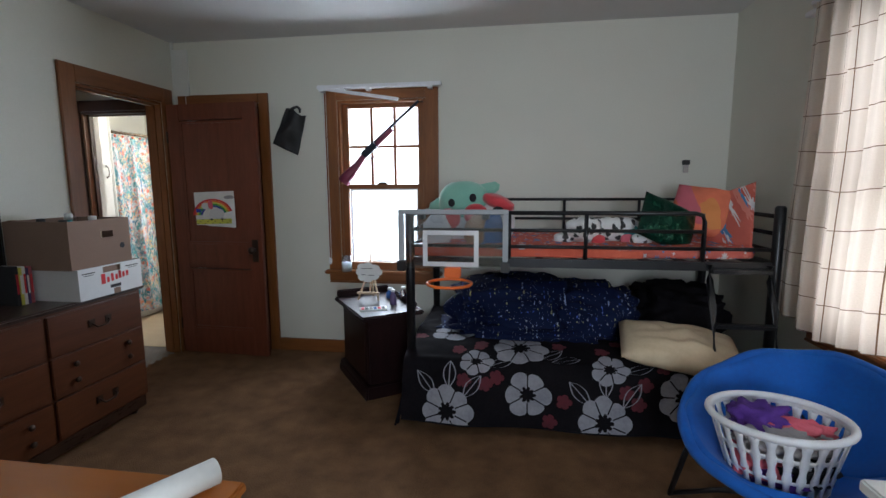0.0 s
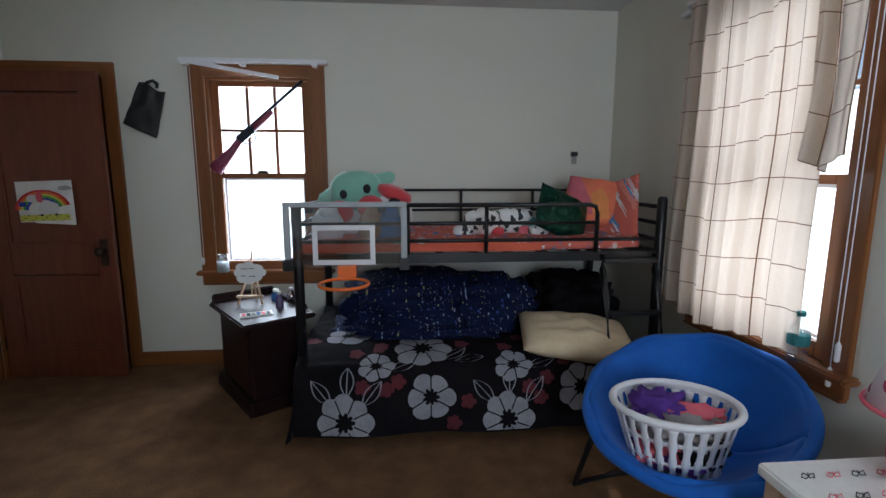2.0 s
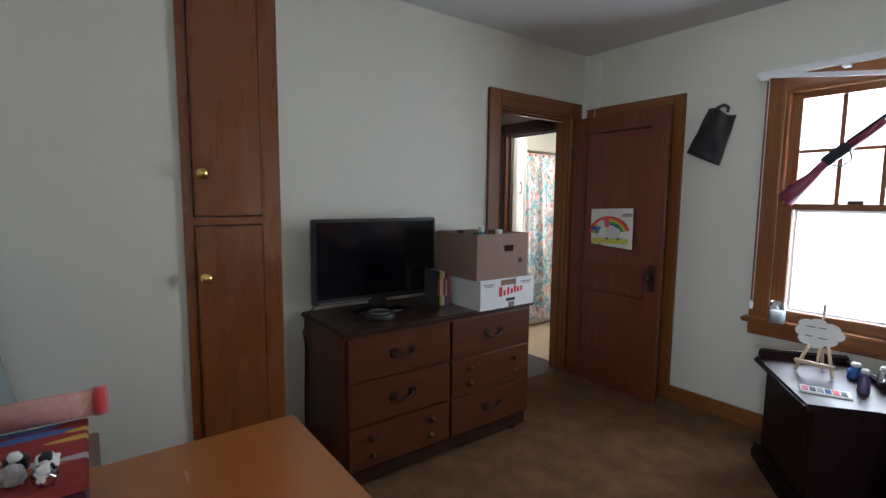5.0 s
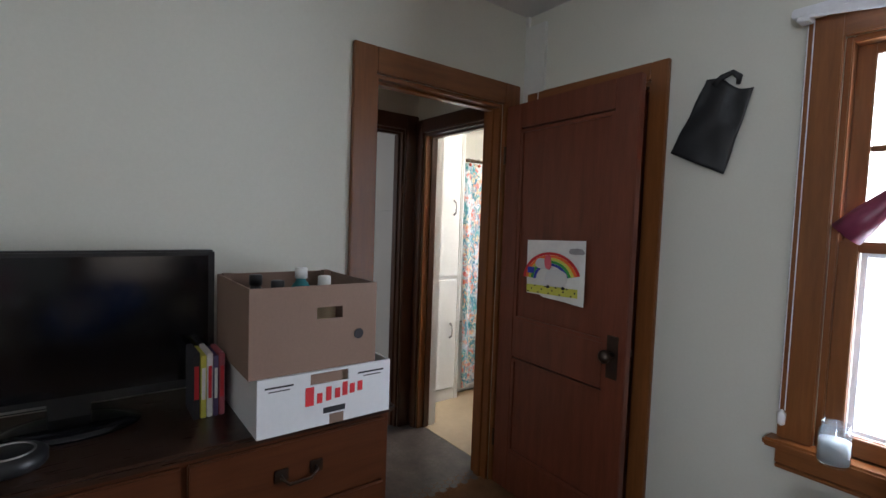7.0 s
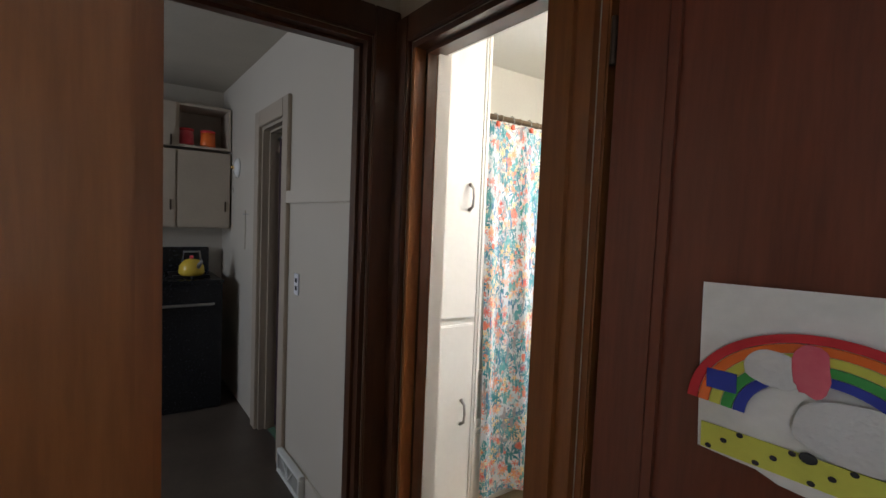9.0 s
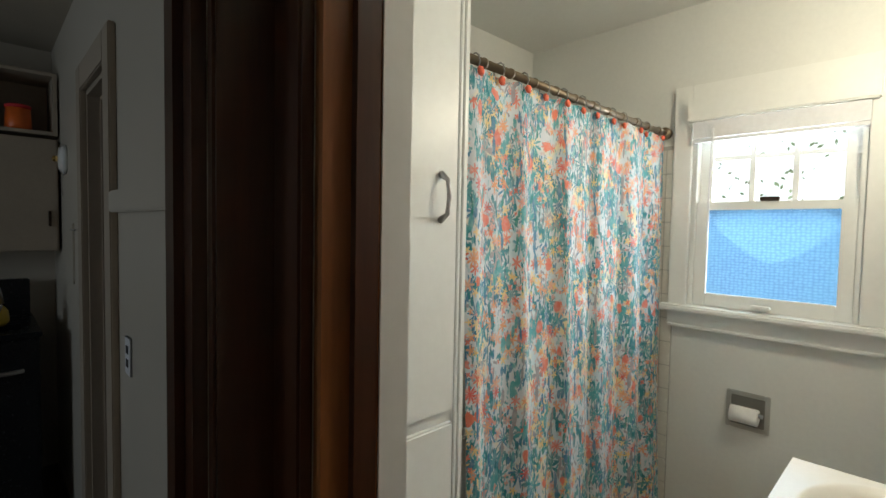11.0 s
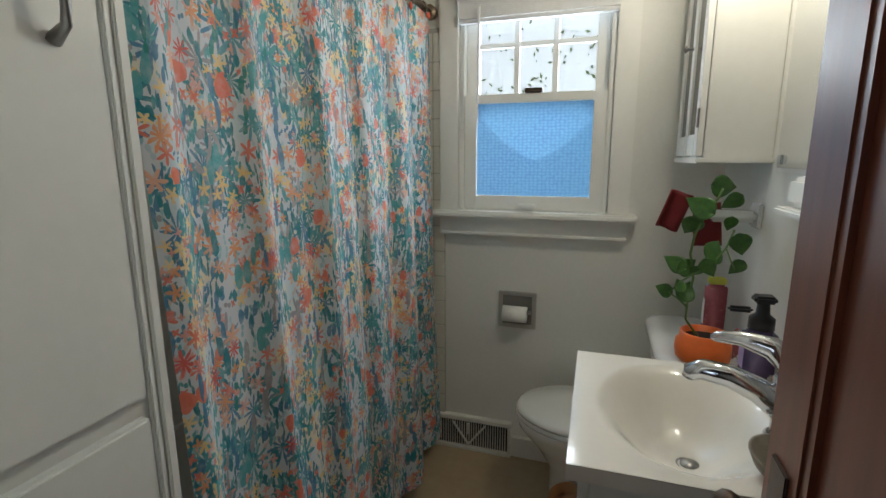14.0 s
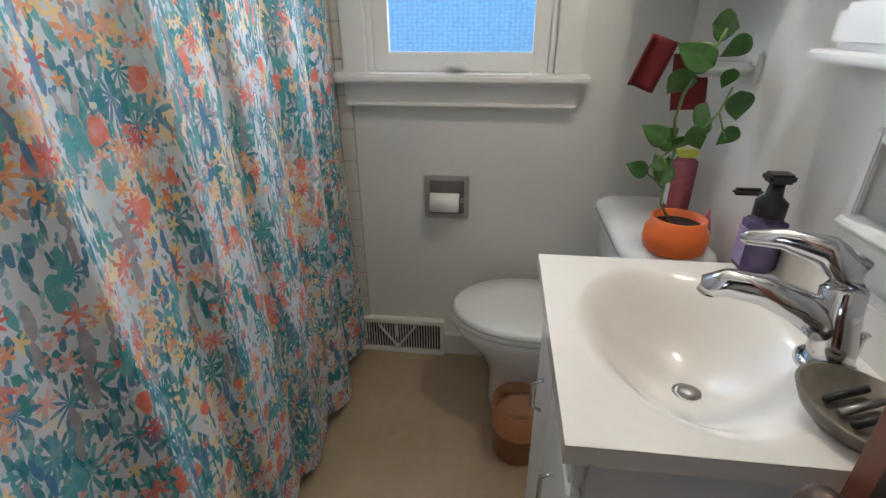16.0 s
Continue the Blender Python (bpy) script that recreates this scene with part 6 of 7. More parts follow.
def kitchen_cabinet(at, width, z0, z1, label, open_front=False):
    c = thing("kitchen_cabinet", at, label, "cabinet", "kitchen wall cabinets")
    part("body", boxes((-0.32, 0, 0, 0.018, z0, z1), (-0.32, 0, width - 0.018, width, z0, z1), (-0.32, 0, 0.018, width - 0.018, z0, z0 + 0.018), (-0.32, 0, 0.018, width - 0.018, z1 - 0.018, z1), (-0.32, -0.30, 0.018, width - 0.018, z0 + 0.018, z1 - 0.018)), M_KCAB, c)
    if not open_front:
        d = part("door", box(0.002, 0.020, 0.006, width - 0.006, z0 + 0.006, z1 - 0.006, 0.004), M_KCAB, c)
        part("pull", box(0.020, 0.032, width - 0.045, width - 0.033, (z0 + z1) / 2 - 0.16, (z0 + z1) / 2 - 0.08, 0.003), M_BRONZE, d)
    return c


for y in (2.08, 2.63):
    kitchen_cabinet((-5.85, y, 0), 0.55, 1.28, 1.86, "tan painted wall cabinet with a dark pull")
    kitchen_cabinet((-5.85, y, 0), 0.55, 1.88, 2.20, "tan painted small top cabinet")
kitchen_cabinet((-5.85, 3.18, 0), 0.37, 1.28, 1.86, "tan painted narrow wall cabinet")
kitchen_cabinet((-5.85, 3.18, 0), 0.37, 1.88, 2.20, "tan top cabinet standing open with red tins", True)
for i, (y, m_) in enumerate(((3.25, M_REDPL), (3.40, M_ORANGE))):
    o = thing("storage_tin", (-5.93, y, 1.898), "red orange storage tin in the open cabinet", "tin", "tins in the open cabinet")
    part("body", lathe([(0.05, 0), (0.055, 0.01), (0.05, 0.11)], sides=18), m_, o, "", True)
    part("lid", lathe([(0.053, 0.11), (0.053, 0.125), (0.04, 0.13)], sides=18), M_REDINK, o, "", True)
sc = thing("wall_sconce", (-5.62, 3.56, 1.74), "white round wall fixture with a brass centre", "sconce")
part("plate", lathe([(0.07, 0), (0.075, -0.012), (0.05, -0.03), (0.012, -0.034)], sides=24, axis="y"), M_PORC, sc, "", True)
part("finial", lathe([(0.014, -0.034), (0.014, -0.05), (0.004, -0.055)], sides=14, axis="y"), M_BRASS, sc, "brass finial", True)
ph = thing("wall_rack", (-5.35, 3.56, 1.35), "thin wire rack and chart on the wall", "rack")
part("bar", tube([(-0.06, -0.01, 0.05), (0.08, -0.01, 0.05)], 0.004, 6), M_STEEL, ph)
part("card", box(-0.06, -0.02, -0.008, 0, -0.2, 0.08, 0.002), M_KWALL, ph)
st = thing("stove", (-5.50, 2.72, 0), "black gas stove with a kettle on top", "stove")
part("body", box(-0.62, 0, 0, 0.72, 0.0, 0.90, 0.008), M_STOVE, st)
part("cooktop", box(-0.63, 0.01, -0.01, 0.73, 0.90, 0.925, 0.006), M_STOVE, st)
part("back_panel", box(-0.63, -0.57, 0, 0.72, 0.925, 1.12, 0.006), M_STOVE, st)
part("oven_handle", tube([(0.03, 0.06, 0.76), (0.045, 0.10, 0.76), (0.045, 0.62, 0.76), (0.03, 0.66, 0.76)], 0.010), M_STEEL, st)
for x in (-0.42, -0.16):
    for y in (0.18, 0.54):
        part("burner_grate", boxes((x - 0.09, x + 0.09, y - 0.006, y + 0.006, 0.925, 0.945), (x - 0.006, x + 0.006, y - 0.12, y + 0.12, 0.925, 0.945)), M_BLACK, st)
kt = thing("kettle", (-5.66, 3.26, 0.945), "yellow enamel kettle on the stove", "kettle")
part("body", lathe([(0.07, 0), (0.085, 0.02), (0.08, 0.07), (0.05, 0.11), (0.015, 0.12)], sides=24), mat("yellow_enamel", (0.55, 0.38, 0.04), None, 0.2), kt, "", True)
part("handle", tube([(0, -0.06, 0.10), (0, -0.05, 0.17), (0, 0.05, 0.17), (0, 0.06, 0.10)], 0.008), M_STEEL, kt, "", True)
part("spout", tube([(0.06, 0.03, 0.06), (0.11, 0.05, 0.11)], [0.016, 0.009]), M_STEEL, kt, "", True)
part("lid_knob", blob((0, 0, 0.13), (0.015, 0.015, 0.015), 0, 1, 0, 1, 2), M_REDPL, kt, "", True)

# ---- bathroom ----
lc = thing("linen_cabinet", (-3.48, 3.70, 0), "tall white painted built-in linen cabinet", "cabinet")
part("carcass", boxes((-0.82, -0.02, 0.0, 0.448, 0.08, BTOP), (-0.80, -0.05, 0.02, 0.43, 0.0, 0.08)), M_WHITE, lc)
part("face_frame", boxes((-0.02, 0, 0.0, 0.05, 0.0, BTOP), (-0.02, 0, 0.405, 0.448, 0.0, BTOP), (-0.02, 0, 0.05, 0.405, 0, 0.09), (-0.02, 0, 0.05, 0.405, 0.945, 0.99), (-0.02, 0, 0.05, 0.405, 2.38, BTOP)), M_WHITE, lc)
part("edge_bead", boxes((0.0, 0.010, 0.412, 0.422, 0, BTOP), (0.0, 0.008, 0.430, 0.446, 0, BTOP), bevel=0.002), M_WHITE, lc)
for z0, z1, hz in ((0.10, 0.955, 0.56), (0.985, 2.37, 1.515)):
    d = part("cabinet_door", box(0.001, 0.020, 0.042, 0.400, z0, z1, 0.005), M_WHITE, lc)
    part("pull", tube([(0.02, 0.340, hz - 0.055), (0.044, 0.340, hz - 0.04), (0.05, 0.340, hz), (0.044, 0.340, hz + 0.04), (0.02, 0.340, hz + 0.055)], [0.009, 0.006, 0.006, 0.006, 0.009], 10), M_STEEL, d, "nickel pull", True)

tb = thing("bathtub", (-4.30, 4.152, 0), "white bathtub behind the shower curtain", "bathtub")
part("apron", box(0.68, 0.74, 0, 1.418, 0, 0.38, 0.01), M_PORC, tb)
part("rim", boxes((0.0, 0.08, 0, 1.418, 0.34, 0.40), (0.66, 0.75, 0, 1.418, 0.38, 0.41), (0.08, 0.66, 0, 0.09, 0.34, 0.40), (0.08, 0.66, 1.33, 1.418, 0.34, 0.40), bevel=0.01), M_PORC, tb)
part("basin", boxes((0.08, 0.66, 0.09, 1.33, 0.05, 0.08), (0.06, 0.08, 0.09, 1.33, 0.08, 0.36), (0.66, 0.68, 0.09, 1.33, 0.08, 0.38)), M_PORC, tb)

sr = thing("shower_rod", (-3.53, 0, 1.90), "bronze bamboo-style shower curtain rod", "curtain rod")
part("tube", tube([(0, 4.15, 0), (0, 5.57, 0)], 0.0125, 14), M_ROD, sr, "", True)
for y in (4.158, 5.555): part("end_cup", tube([(0, y - 0.012, 0), (0, y + 0.012, 0)], 0.028, 18), M_ROD, sr, "", True)
for i in range(11): part("node_ring", tube([(0, 4.26 + i * 0.12, 0), (0, 4.268 + i * 0.12, 0)], 0.0155, 14), M_ROD, sr, "", True)
shc = thing("shower_curtain", (-3.53, 0, 0), "white shower curtain printed with teal and coral flowers", "shower curtain")
def shower(u, v):
    k = 1 - v
    y = 4.165 + u * (1.355 - 0.03 * k) + 0.010 * math.sin(u * 40 + 1)
    x = 0.014 * math.sin(u * 5.3 * math.tau + 0.8) + 0.005 * math.sin(u * 11 * math.tau) + 0.022 * noise.noise(Vector((u * 6, v * 1.2, 4)))
    return Vector((x * (0.55 + 0.75 * k) + 0.055 * k, y, 0.075 + 1.810 * v - 0.012 * abs(math.sin(u * 11 * math.pi)) * v ** 8 + 0.012 * math.sin(u * 9) * k ** 6))
part("cloth", sheet(shower, 190, 60, 0.0, lambda u, v: (u * 1.40, v * 1.70)), M_SHOWER, shc, "", True)
for i in range(12):
    u = (i + 0.5) / 12
    p = shower(u, 0.995)
    part("ring_hook", tube([(0.0 + 0.020 * math.cos(a * 0.7), p.y, 1.893 + 0.026 * math.sin(a * 0.7)) for a in range(9)], 0.0025, 6, closed=True), M_STEEL, shc)
    part("ring_flower", blob((p.x + 0.012, p.y, 1.866), (0.006, 0.012, 0.012), 0.3, 6, i, 0.9, 3), M_SALMON, shc, "coral flower-shaped hook", True)

wtile = setting(new("tile_strip"), "narrow strip of white glazed wall tile by the tub", "tile")
part("grout_bed", box(-3.74, -3.47, 5.560, 5.57, 0.14, 1.84), mat("grey_grout", (0.42, 0.41, 0.38), None, 0.9), wtile)
for i in range(15):
    for j in range(3):
        x0 = -3.738 + j * 0.11
        w = 0.106 if j < 2 else 0.046
        o = part("tile", box(x0, x0 + w, 5.555, 5.5605, 0.145 + i * 0.112, 0.145 + i * 0.112 + 0.108, 0.002), M_TILE, wtile)

bl = thing("window_blind", (0, 5.53, 0), "white window blind gathered at the top", "blind")
part("headrail", box(-3.425, -2.785, -0.02, 0.035, 1.93, 2.018, 0.006), M_WHITE, bl)
for i in range(11): part("slat", box(-3.40, -2.81, -0.005, 0.022, 1.855 + i * 0.0066, 1.8612 + i * 0.0066), M_PLASTICW, bl)
part("bottom_rail", box(-3.40, -2.81, -0.006, 0.022, 1.838, 1.852, 0.003), M_PLASTICW, bl)
part("wand", tube([(-3.315, -0.022, 1.89), (-3.32, -0.022, 1.46)], 0.0045, 8), M_PLASTICW, bl)
sl2 = thing("sash_lift", (-3.12, 5.54, 1.115), "white sash lift handle", "handle")
part("lift", box(-0.035, 0.035, -0.004, 0.03, 0.014, 0.028, 0.004), M_WHITE, sl2)

tph = thing("toilet_paper_holder", (-3.15, 5.57, 0.69), "recessed chrome toilet paper holder", "paper holder")
part("frame", boxes((-0.08, -0.062, -0.010, 0, -0.08, 0.08), (0.062, 0.08, -0.010, 0, -0.08, 0.08), (-0.062, 0.062, -0.010, 0, 0.062, 0.08), (-0.062, 0.062, -0.010, 0, -0.08, -0.062), bevel=0.003), mat("satin_chrome_frame", (0.46, 0.45, 0.42), None, 0.4, 0.7, relief=0.02), tph)
# flat plate on the wall; its dark grey paints the shade of a recess
part("recess", box(-0.062, 0.062, -0.004, -0.001, -0.062, 0.062), mat("recess_shade_grey", (0.20, 0.19, 0.17), None, 0.4, 0.5), tph)
part("roller", tube([(-0.062, -0.03, 0.0), (0.062, -0.03, 0.0)], 0.010), M_CHROME, tph, "", True)
tr_ = thing("toilet_roll", (-3.155, 5.535, 0.68), "white toilet paper roll on its holder", "toilet roll")
part("paper", lathe([(0.02, -0.05), (0.034, -0.05), (0.034, 0.05), (0.02, 0.05)], sides=28, axis="x"), M_PAPER, tr_, "", True)
register("bath_vent", (-3.548, 5.57, 0.0), 0.388, 0.165, "white metal baseboard register with grey louvres")
bs = setting(new("baseboard_bath"), "white painted bathroom baseboard", "baseboard")
part("board", box(-3.17, -2.42, 5.555, 5.57, 0, 0.10, 0.004), M_WHITE, bs)
part("board", box(-2.435, -2.42, 4.86, 5.555, 0, 0.10, 0.004), M_WHITE, bs)

to = thing("toilet", (-2.45, 5.31, 0), "white porcelain toilet with the lid down", "toilet")
def rounded_slab(x0, x1, y0, y1, r, rows, n=7):
    """Stacked rounded rectangles: rows of (inset, z)."""
    bm, rings = bmesh.new(), []
    for inset, z in rows:
        ring = []
        for cx, cy, a0 in ((x1 - r, y1 - r, 0), (x0 + r, y1 - r, 90), (x0 + r, y0 + r, 180), (x1 - r, y0 + r, 270)):
            for k in range(n):
                a = radians(a0 + 90 * k / (n - 1))
                ring.append(bm.verts.new((cx + (r - inset) * math.cos(a), cy + (r - inset) * math.sin(a), z)))
        rings.append(ring)
    for A, B in zip(rings, rings[1:]):
        for k in range(len(A)): bm.faces.new((A[k], A[(k + 1) % len(A)], B[(k + 1) % len(A)], B[k]))
    bm.faces.new(rings[0][::-1]), bm.faces.new(rings[-1])
    return bm
part("tank", rounded_slab(-0.19, 0.0, -0.305, 0.135, 0.05, [(0.03, 0.37), (0.012, 0.40), (0.0, 0.60), (0.0, 0.725)]), M_PORC, to, "", True)
part("tank_lid", rounded_slab(-0.215, 0.012, -0.325, 0.150, 0.075, [(0.010, 0.725), (0.0, 0.732), (0.0, 0.748), (0.006, 0.758), (0.020, 0.765), (0.040, 0.768)]), M_PORC, to, "", True)
def loft(rows, n=40):
    bm = bmesh.new()
    rings = []
    for rx, ry, x0, z in rows:
        rings.append([bm.verts.new((x0 - rx * math.cos(k * math.tau / n) * (1.0 if math.cos(k * math.tau / n) > 0 else 0.82), ry * math.sin(k * math.tau / n), z)) for k in range(n)])
    for A, B in zip(rings, rings[1:]):
        for k in range(n): bm.faces.new((A[k], A[(k + 1) % n], B[(k + 1) % n], B[k]))
    bm.faces.new(rings[0][::-1]), bm.faces.new(rings[-1])
    bmesh.ops.recalc_face_normals(bm, faces=bm.faces[:])
    return bm
part("bowl", loft([(0.20, 0.11, -0.32, 0.0), (0.20, 0.11, -0.32, 0.03), (0.19, 0.108, -0.33, 0.08), (0.185, 0.108, -0.34, 0.18), (0.205, 0.135, -0.37, 0.26), (0.245, 0.17, -0.40, 0.34), (0.25, 0.178, -0.40, 0.375)]), M_PORC, to, "", True)
part("seat", loft([(0.252, 0.182, -0.40, 0.378), (0.258, 0.186, -0.40, 0.386), (0.252, 0.182, -0.40, 0.396)]), M_PORC, to, "", True)
part("seat_lid", loft([(0.252, 0.184, -0.40, 0.399), (0.256, 0.187, -0.40, 0.408), (0.240, 0.170, -0.40, 0.421), (0.12, 0.08, -0.40, 0.425)]), M_PORC, to, "", True)
part("flush_lever", tube([(-0.185, -0.24, 0.67), (-0.205, -0.24, 0.67), (-0.21, -0.18, 0.662)], 0.006), M_CHROME, to, "", True)
wk = thing("waste_basket", (-2.87, 5.10, 0), "amber waste basket with rubbish in it", "waste basket")
part("bin", lathe([(0.075, 0), (0.075, 0.005), (0.085, 0.20), (0.082, 0.20), (0.078, 0.01)], sides=26), M_WASTE, wk, "", True)
part("rubbish", blob((0, 0, 0.15), (0.066, 0.066, 0.035), 0.4, 6, 2, 0.8, 3), M_BROWNPL, wk, "", True)

# vanity
va = thing("vanity_cabinet", (-2.86, 4.385, 0), "white vanity cabinet under the sink", "vanity")
part("body", box(0.02, 0.425, 0.0, 0.44, 0.08, 0.69), M_WHITE, va)
for row in ((0.02, 0.03, 0.0, 0.44, 0.69, 0.80), (0.03, 0.425, 0.0, 0.012, 0.69, 0.80), (0.03, 0.425, 0.428, 0.44, 0.69, 0.80)): part("upper_panel", box(*row), M_WHITE, va)
part("toe_kick", box(0.05, 0.425, 0.02, 0.42, 0, 0.08), M_WHITE, va)
for y0 in (0.006, 0.223):
    d = part("door", box(0.0, 0.019, y0, y0 + 0.211, 0.10, 0.70, 0.004), M_WHITE, va)
    part("pull", tube([(0.0, y0 + 0.10, 0.62), (-0.02, y0 + 0.10, 0.61), (-0.02, y0 + 0.10, 0.55), (0.0, y0 + 0.10, 0.54)], 0.004, 8), M_CHROME, d, "", True)
part("drawer_front", box(0.0, 0.019, 0.006, 0.434, 0.715, 0.795, 0.004), M_WHITE, va)
vt = thing("sink_top", (-2.65, 4.60, 0.83), "white cultured marble sink top with an oval basin", "sink")
def sink(u, v):
    x, y = -0.23 + 0.43 * u, -0.245 + 0.49 * v
    bx, by = (x + 0.018) / 0.168, (y + 0.004) / 0.222
    r = math.sqrt(bx * bx + by * by)
    z = 0.0
    if r < 1: z = -0.108 * (1 - r ** 2.6) ** 1.9
    return Vector((x, y, z))
part("basin_surface", sheet(sink, 86, 98), M_BASIN, vt, "", True)
for row in ((-0.23, -0.222, -0.245, 0.245, -0.03, -0.001), (0.19, 0.20, -0.245, 0.245, -0.03, -0.001), (-0.222, 0.19, -0.245, -0.237, -0.03, -0.001), (-0.222, 0.19, 0.237, 0.245, -0.03, -0.001)): part("skirt", box(*row), M_BASIN, vt)
part("backsplash", box(0.20, 0.23, -0.245, 0.245, -0.03, 0.075, 0.005), M_BASIN, vt)
part("drain_ring", lathe([(0.028, -0.113), (0.03, -0.109), (0.022, -0.107), (0.020, -0.111)], (0.0, -0.018, 0), 28), M_CHROME, vt, "", True)
part("drain_plug", lathe([(0.017, -0.112), (0.018, -0.104), (0.002, -0.102)], (0.0, -0.018, 0), 24), M_STEEL, vt, "", True)
fa = thing("faucet", (-2.512, 4.530, 0.83), "chrome single-lever bathroom faucet", "faucet")
part("base", lathe([(0.036, 0), (0.036, 0.005), (0.030, 0.012)], sides=28, sy=1.3), M_CHROME, fa, "", True)
part("body", tube([(0.0, 0.0, 0.004), (0.0, 0.006, 0.04), (-0.002, 0.014, 0.08), (-0.002, 0.020, 0.112), (-0.002, 0.021, 0.118)], [0.029, 0.027, 0.026, 0.026, 0.018], 20), M_CHROME, fa, "", True)
part("spout", tube([(0.0, 0.010, 0.050), (-0.045, 0.022, 0.082), (-0.09, 0.034, 0.098), (-0.135, 0.046, 0.100), (-0.153, 0.051, 0.090), (-0.155, 0.052, 0.080)], [0.026, 0.024, 0.022, 0.020, 0.018, 0.013], 18), M_CHROME, fa, "", True)
part("lever", tube([(0.0, 0.021, 0.114), (-0.002, 0.024, 0.140), (-0.030, 0.036, 0.160), (-0.075, 0.054, 0.166), (-0.112, 0.068, 0.160), (-0.120, 0.071, 0.157)], [0.024, 0.025, 0.021, 0.014, 0.010, 0.005], 16), M_CHROME, fa, "", True)
part("lift_rod", tube([(0.03, 0.0, 0.0), (0.03, 0.0, 0.05), (0.03, 0.0, 0.058)], [0.003, 0.003, 0.007], 8), M_CHROME, fa, "", True)
sd = thing("shell_soap_dish", (-2.532, 4.428, 0.83), "grey carved soap dish with small razors", "soap dish", rz=10)
part("dish", lathe([(0.048, 0), (0.056, 0.006), (0.064, 0.026), (0.059, 0.027), (0.050, 0.010), (0.002, 0.008)], sides=32, sy=1.25), M_SHELL, sd, "", True)
for i, y in enumerate((-0.02, 0.0, 0.022)):
    part("razor", tube([(-0.03, y, 0.018), (0.03, y + 0.01, 0.022)], 0.005, 8), (M_BLACKPL, M_STEEL, M_BLACKPL)[i], sd, "", True)
so = thing("soap_pump_bottle", (-2.485, 4.815, 0.83), "purple foaming soap bottle with a black pump", "soap bottle")
part("body", box(-0.032, 0.032, -0.028, 0.028, 0, 0.115, 0.012), M_PURPLE, so, "", True)
part("label", box(-0.0335, -0.0322, -0.018, 0.018, 0.02, 0.09), mat("lilac_label", (0.30, 0.24, 0.42), None, 0.5), so)
part("collar", lathe([(0.026, 0.115), (0.026, 0.14), (0.014, 0.15), (0.012, 0.175)], sides=20), M_BLACKPL, so, "", True)
part("pump_head", boxes((-0.022, 0.022, -0.018, 0.018, 0.175, 0.192), (-0.07, -0.02, -0.008, 0.008, 0.150, 0.163), bevel=0.005), M_BLACKPL, so)

po = thing("potted_pothos", (-2.55, 5.035, 0.768), "trailing pothos vine in an orange pot", "plant")
part("pot", lathe([(0.058, 0), (0.068, 0.008), (0.072, 0.03), (0.070, 0.055), (0.061, 0.064), (0.061, 0.082), (0.055, 0.083), (0.055, 0.06)], sides=36), M_ORANGE, po, "bright orange plastic pot", True)
part("soil", lathe([(0.056, 0.055), (0.056, 0.064), (0.002, 0.066)], sides=24), M_SOIL, po)
def local_leaf(x, z): return (x + 2.55, -0.005, z - 0.768)
part("stem", tube([(-0.012, 0, 0.062), (-0.050, -0.004, 0.115), (-0.050, -0.005, 0.163), (-0.040, 0, 0.233), (-0.053, 0.0, 0.300), (-0.047, 0.0, 0.351), (-0.023, 0.0, 0.417), (0.001, 0.0, 0.453), (0.010, 0.0, 0.478)], 0.0032, 7), M_STEM, po, "", True)
part("stem", tube([(-0.050, -0.004, 0.150), (-0.075, -0.01, 0.175), (-0.10, -0.012, 0.190), (-0.07, -0.01, 0.225), (-0.03, -0.008, 0.255), (0.0, -0.006, 0.275), (0.03, -0.005, 0.32), (0.045, -0.004, 0.37)], 0.0026, 7), M_STEM, po, "", True)
part("stem", tube([(0.03, -0.005, 0.32), (0.045, -0.006, 0.285), (0.055, -0.006, 0.265)], 0.0022, 6), M_STEM, po, "", True)
def leaf(c, r, yaw, pitch, roll):
    def f(u, v):
        t = v
        w = math.sin(math.pi * min(1, t * 1.02) ** 0.62) * 0.48
        s = (u - 0.5) * 2
        return Vector((s * w * r, t * r * 1.25 - 0.12 * r * (1 - t) * abs(s), -0.22 * r * t * t + 0.14 * r * abs(s) * w))
    return moved(sheet(f, 8, 12, 0.0012), pose(*c, pitch, roll, yaw))
for i, (x, z, r, spin) in enumerate(((-2.531, 1.250, 0.062, 95), (-2.520, 1.212, 0.044, 230), (-2.597, 1.200, 0.064, -60), (-2.608, 1.136, 0.058, 200), (-2.535, 1.085, 0.066, 45), (-2.491, 1.098, 0.056, 165), (-2.490, 1.036, 0.040, 215), (-2.641, 1.043, 0.050, -60), (-2.606, 0.972, 0.052, 20), (-2.666, 0.961, 0.042, -80), (-2.605, 1.035, 0.052, 60), (-2.560, 1.035, 0.046, 150), (-2.515, 1.150, 0.036, 185), (-2.585, 1.015, 0.040, 190), (-2.628, 0.985, 0.034, -30))):
    px, py, pz = local_leaf(x, z)
    a = radians(spin)
    part("leaf", leaf((px - 0.55 * r * math.sin(a), py - 0.012 * (i % 3), pz - 0.55 * r * math.cos(a)), r, 8 * math.sin(i * 2.1), 66 + 14 * math.sin(i * 1.3), spin), M_LEAF, po, "", True)
rc = thing("red_cloth", (-2.48, 5.17, 1.08), "dark red cloth hanging from the wall cup holder", "cloth")
part("left_fold", moved(sheet(lambda u, v: Vector(((u - 0.5) * 0.060, 0.012 * math.sin(u * 6), -0.115 * v)), 10, 10, 0.006), pose(-0.135, -0.02, 0.145, 10, 16, 12)), M_RED, rc, "", True)
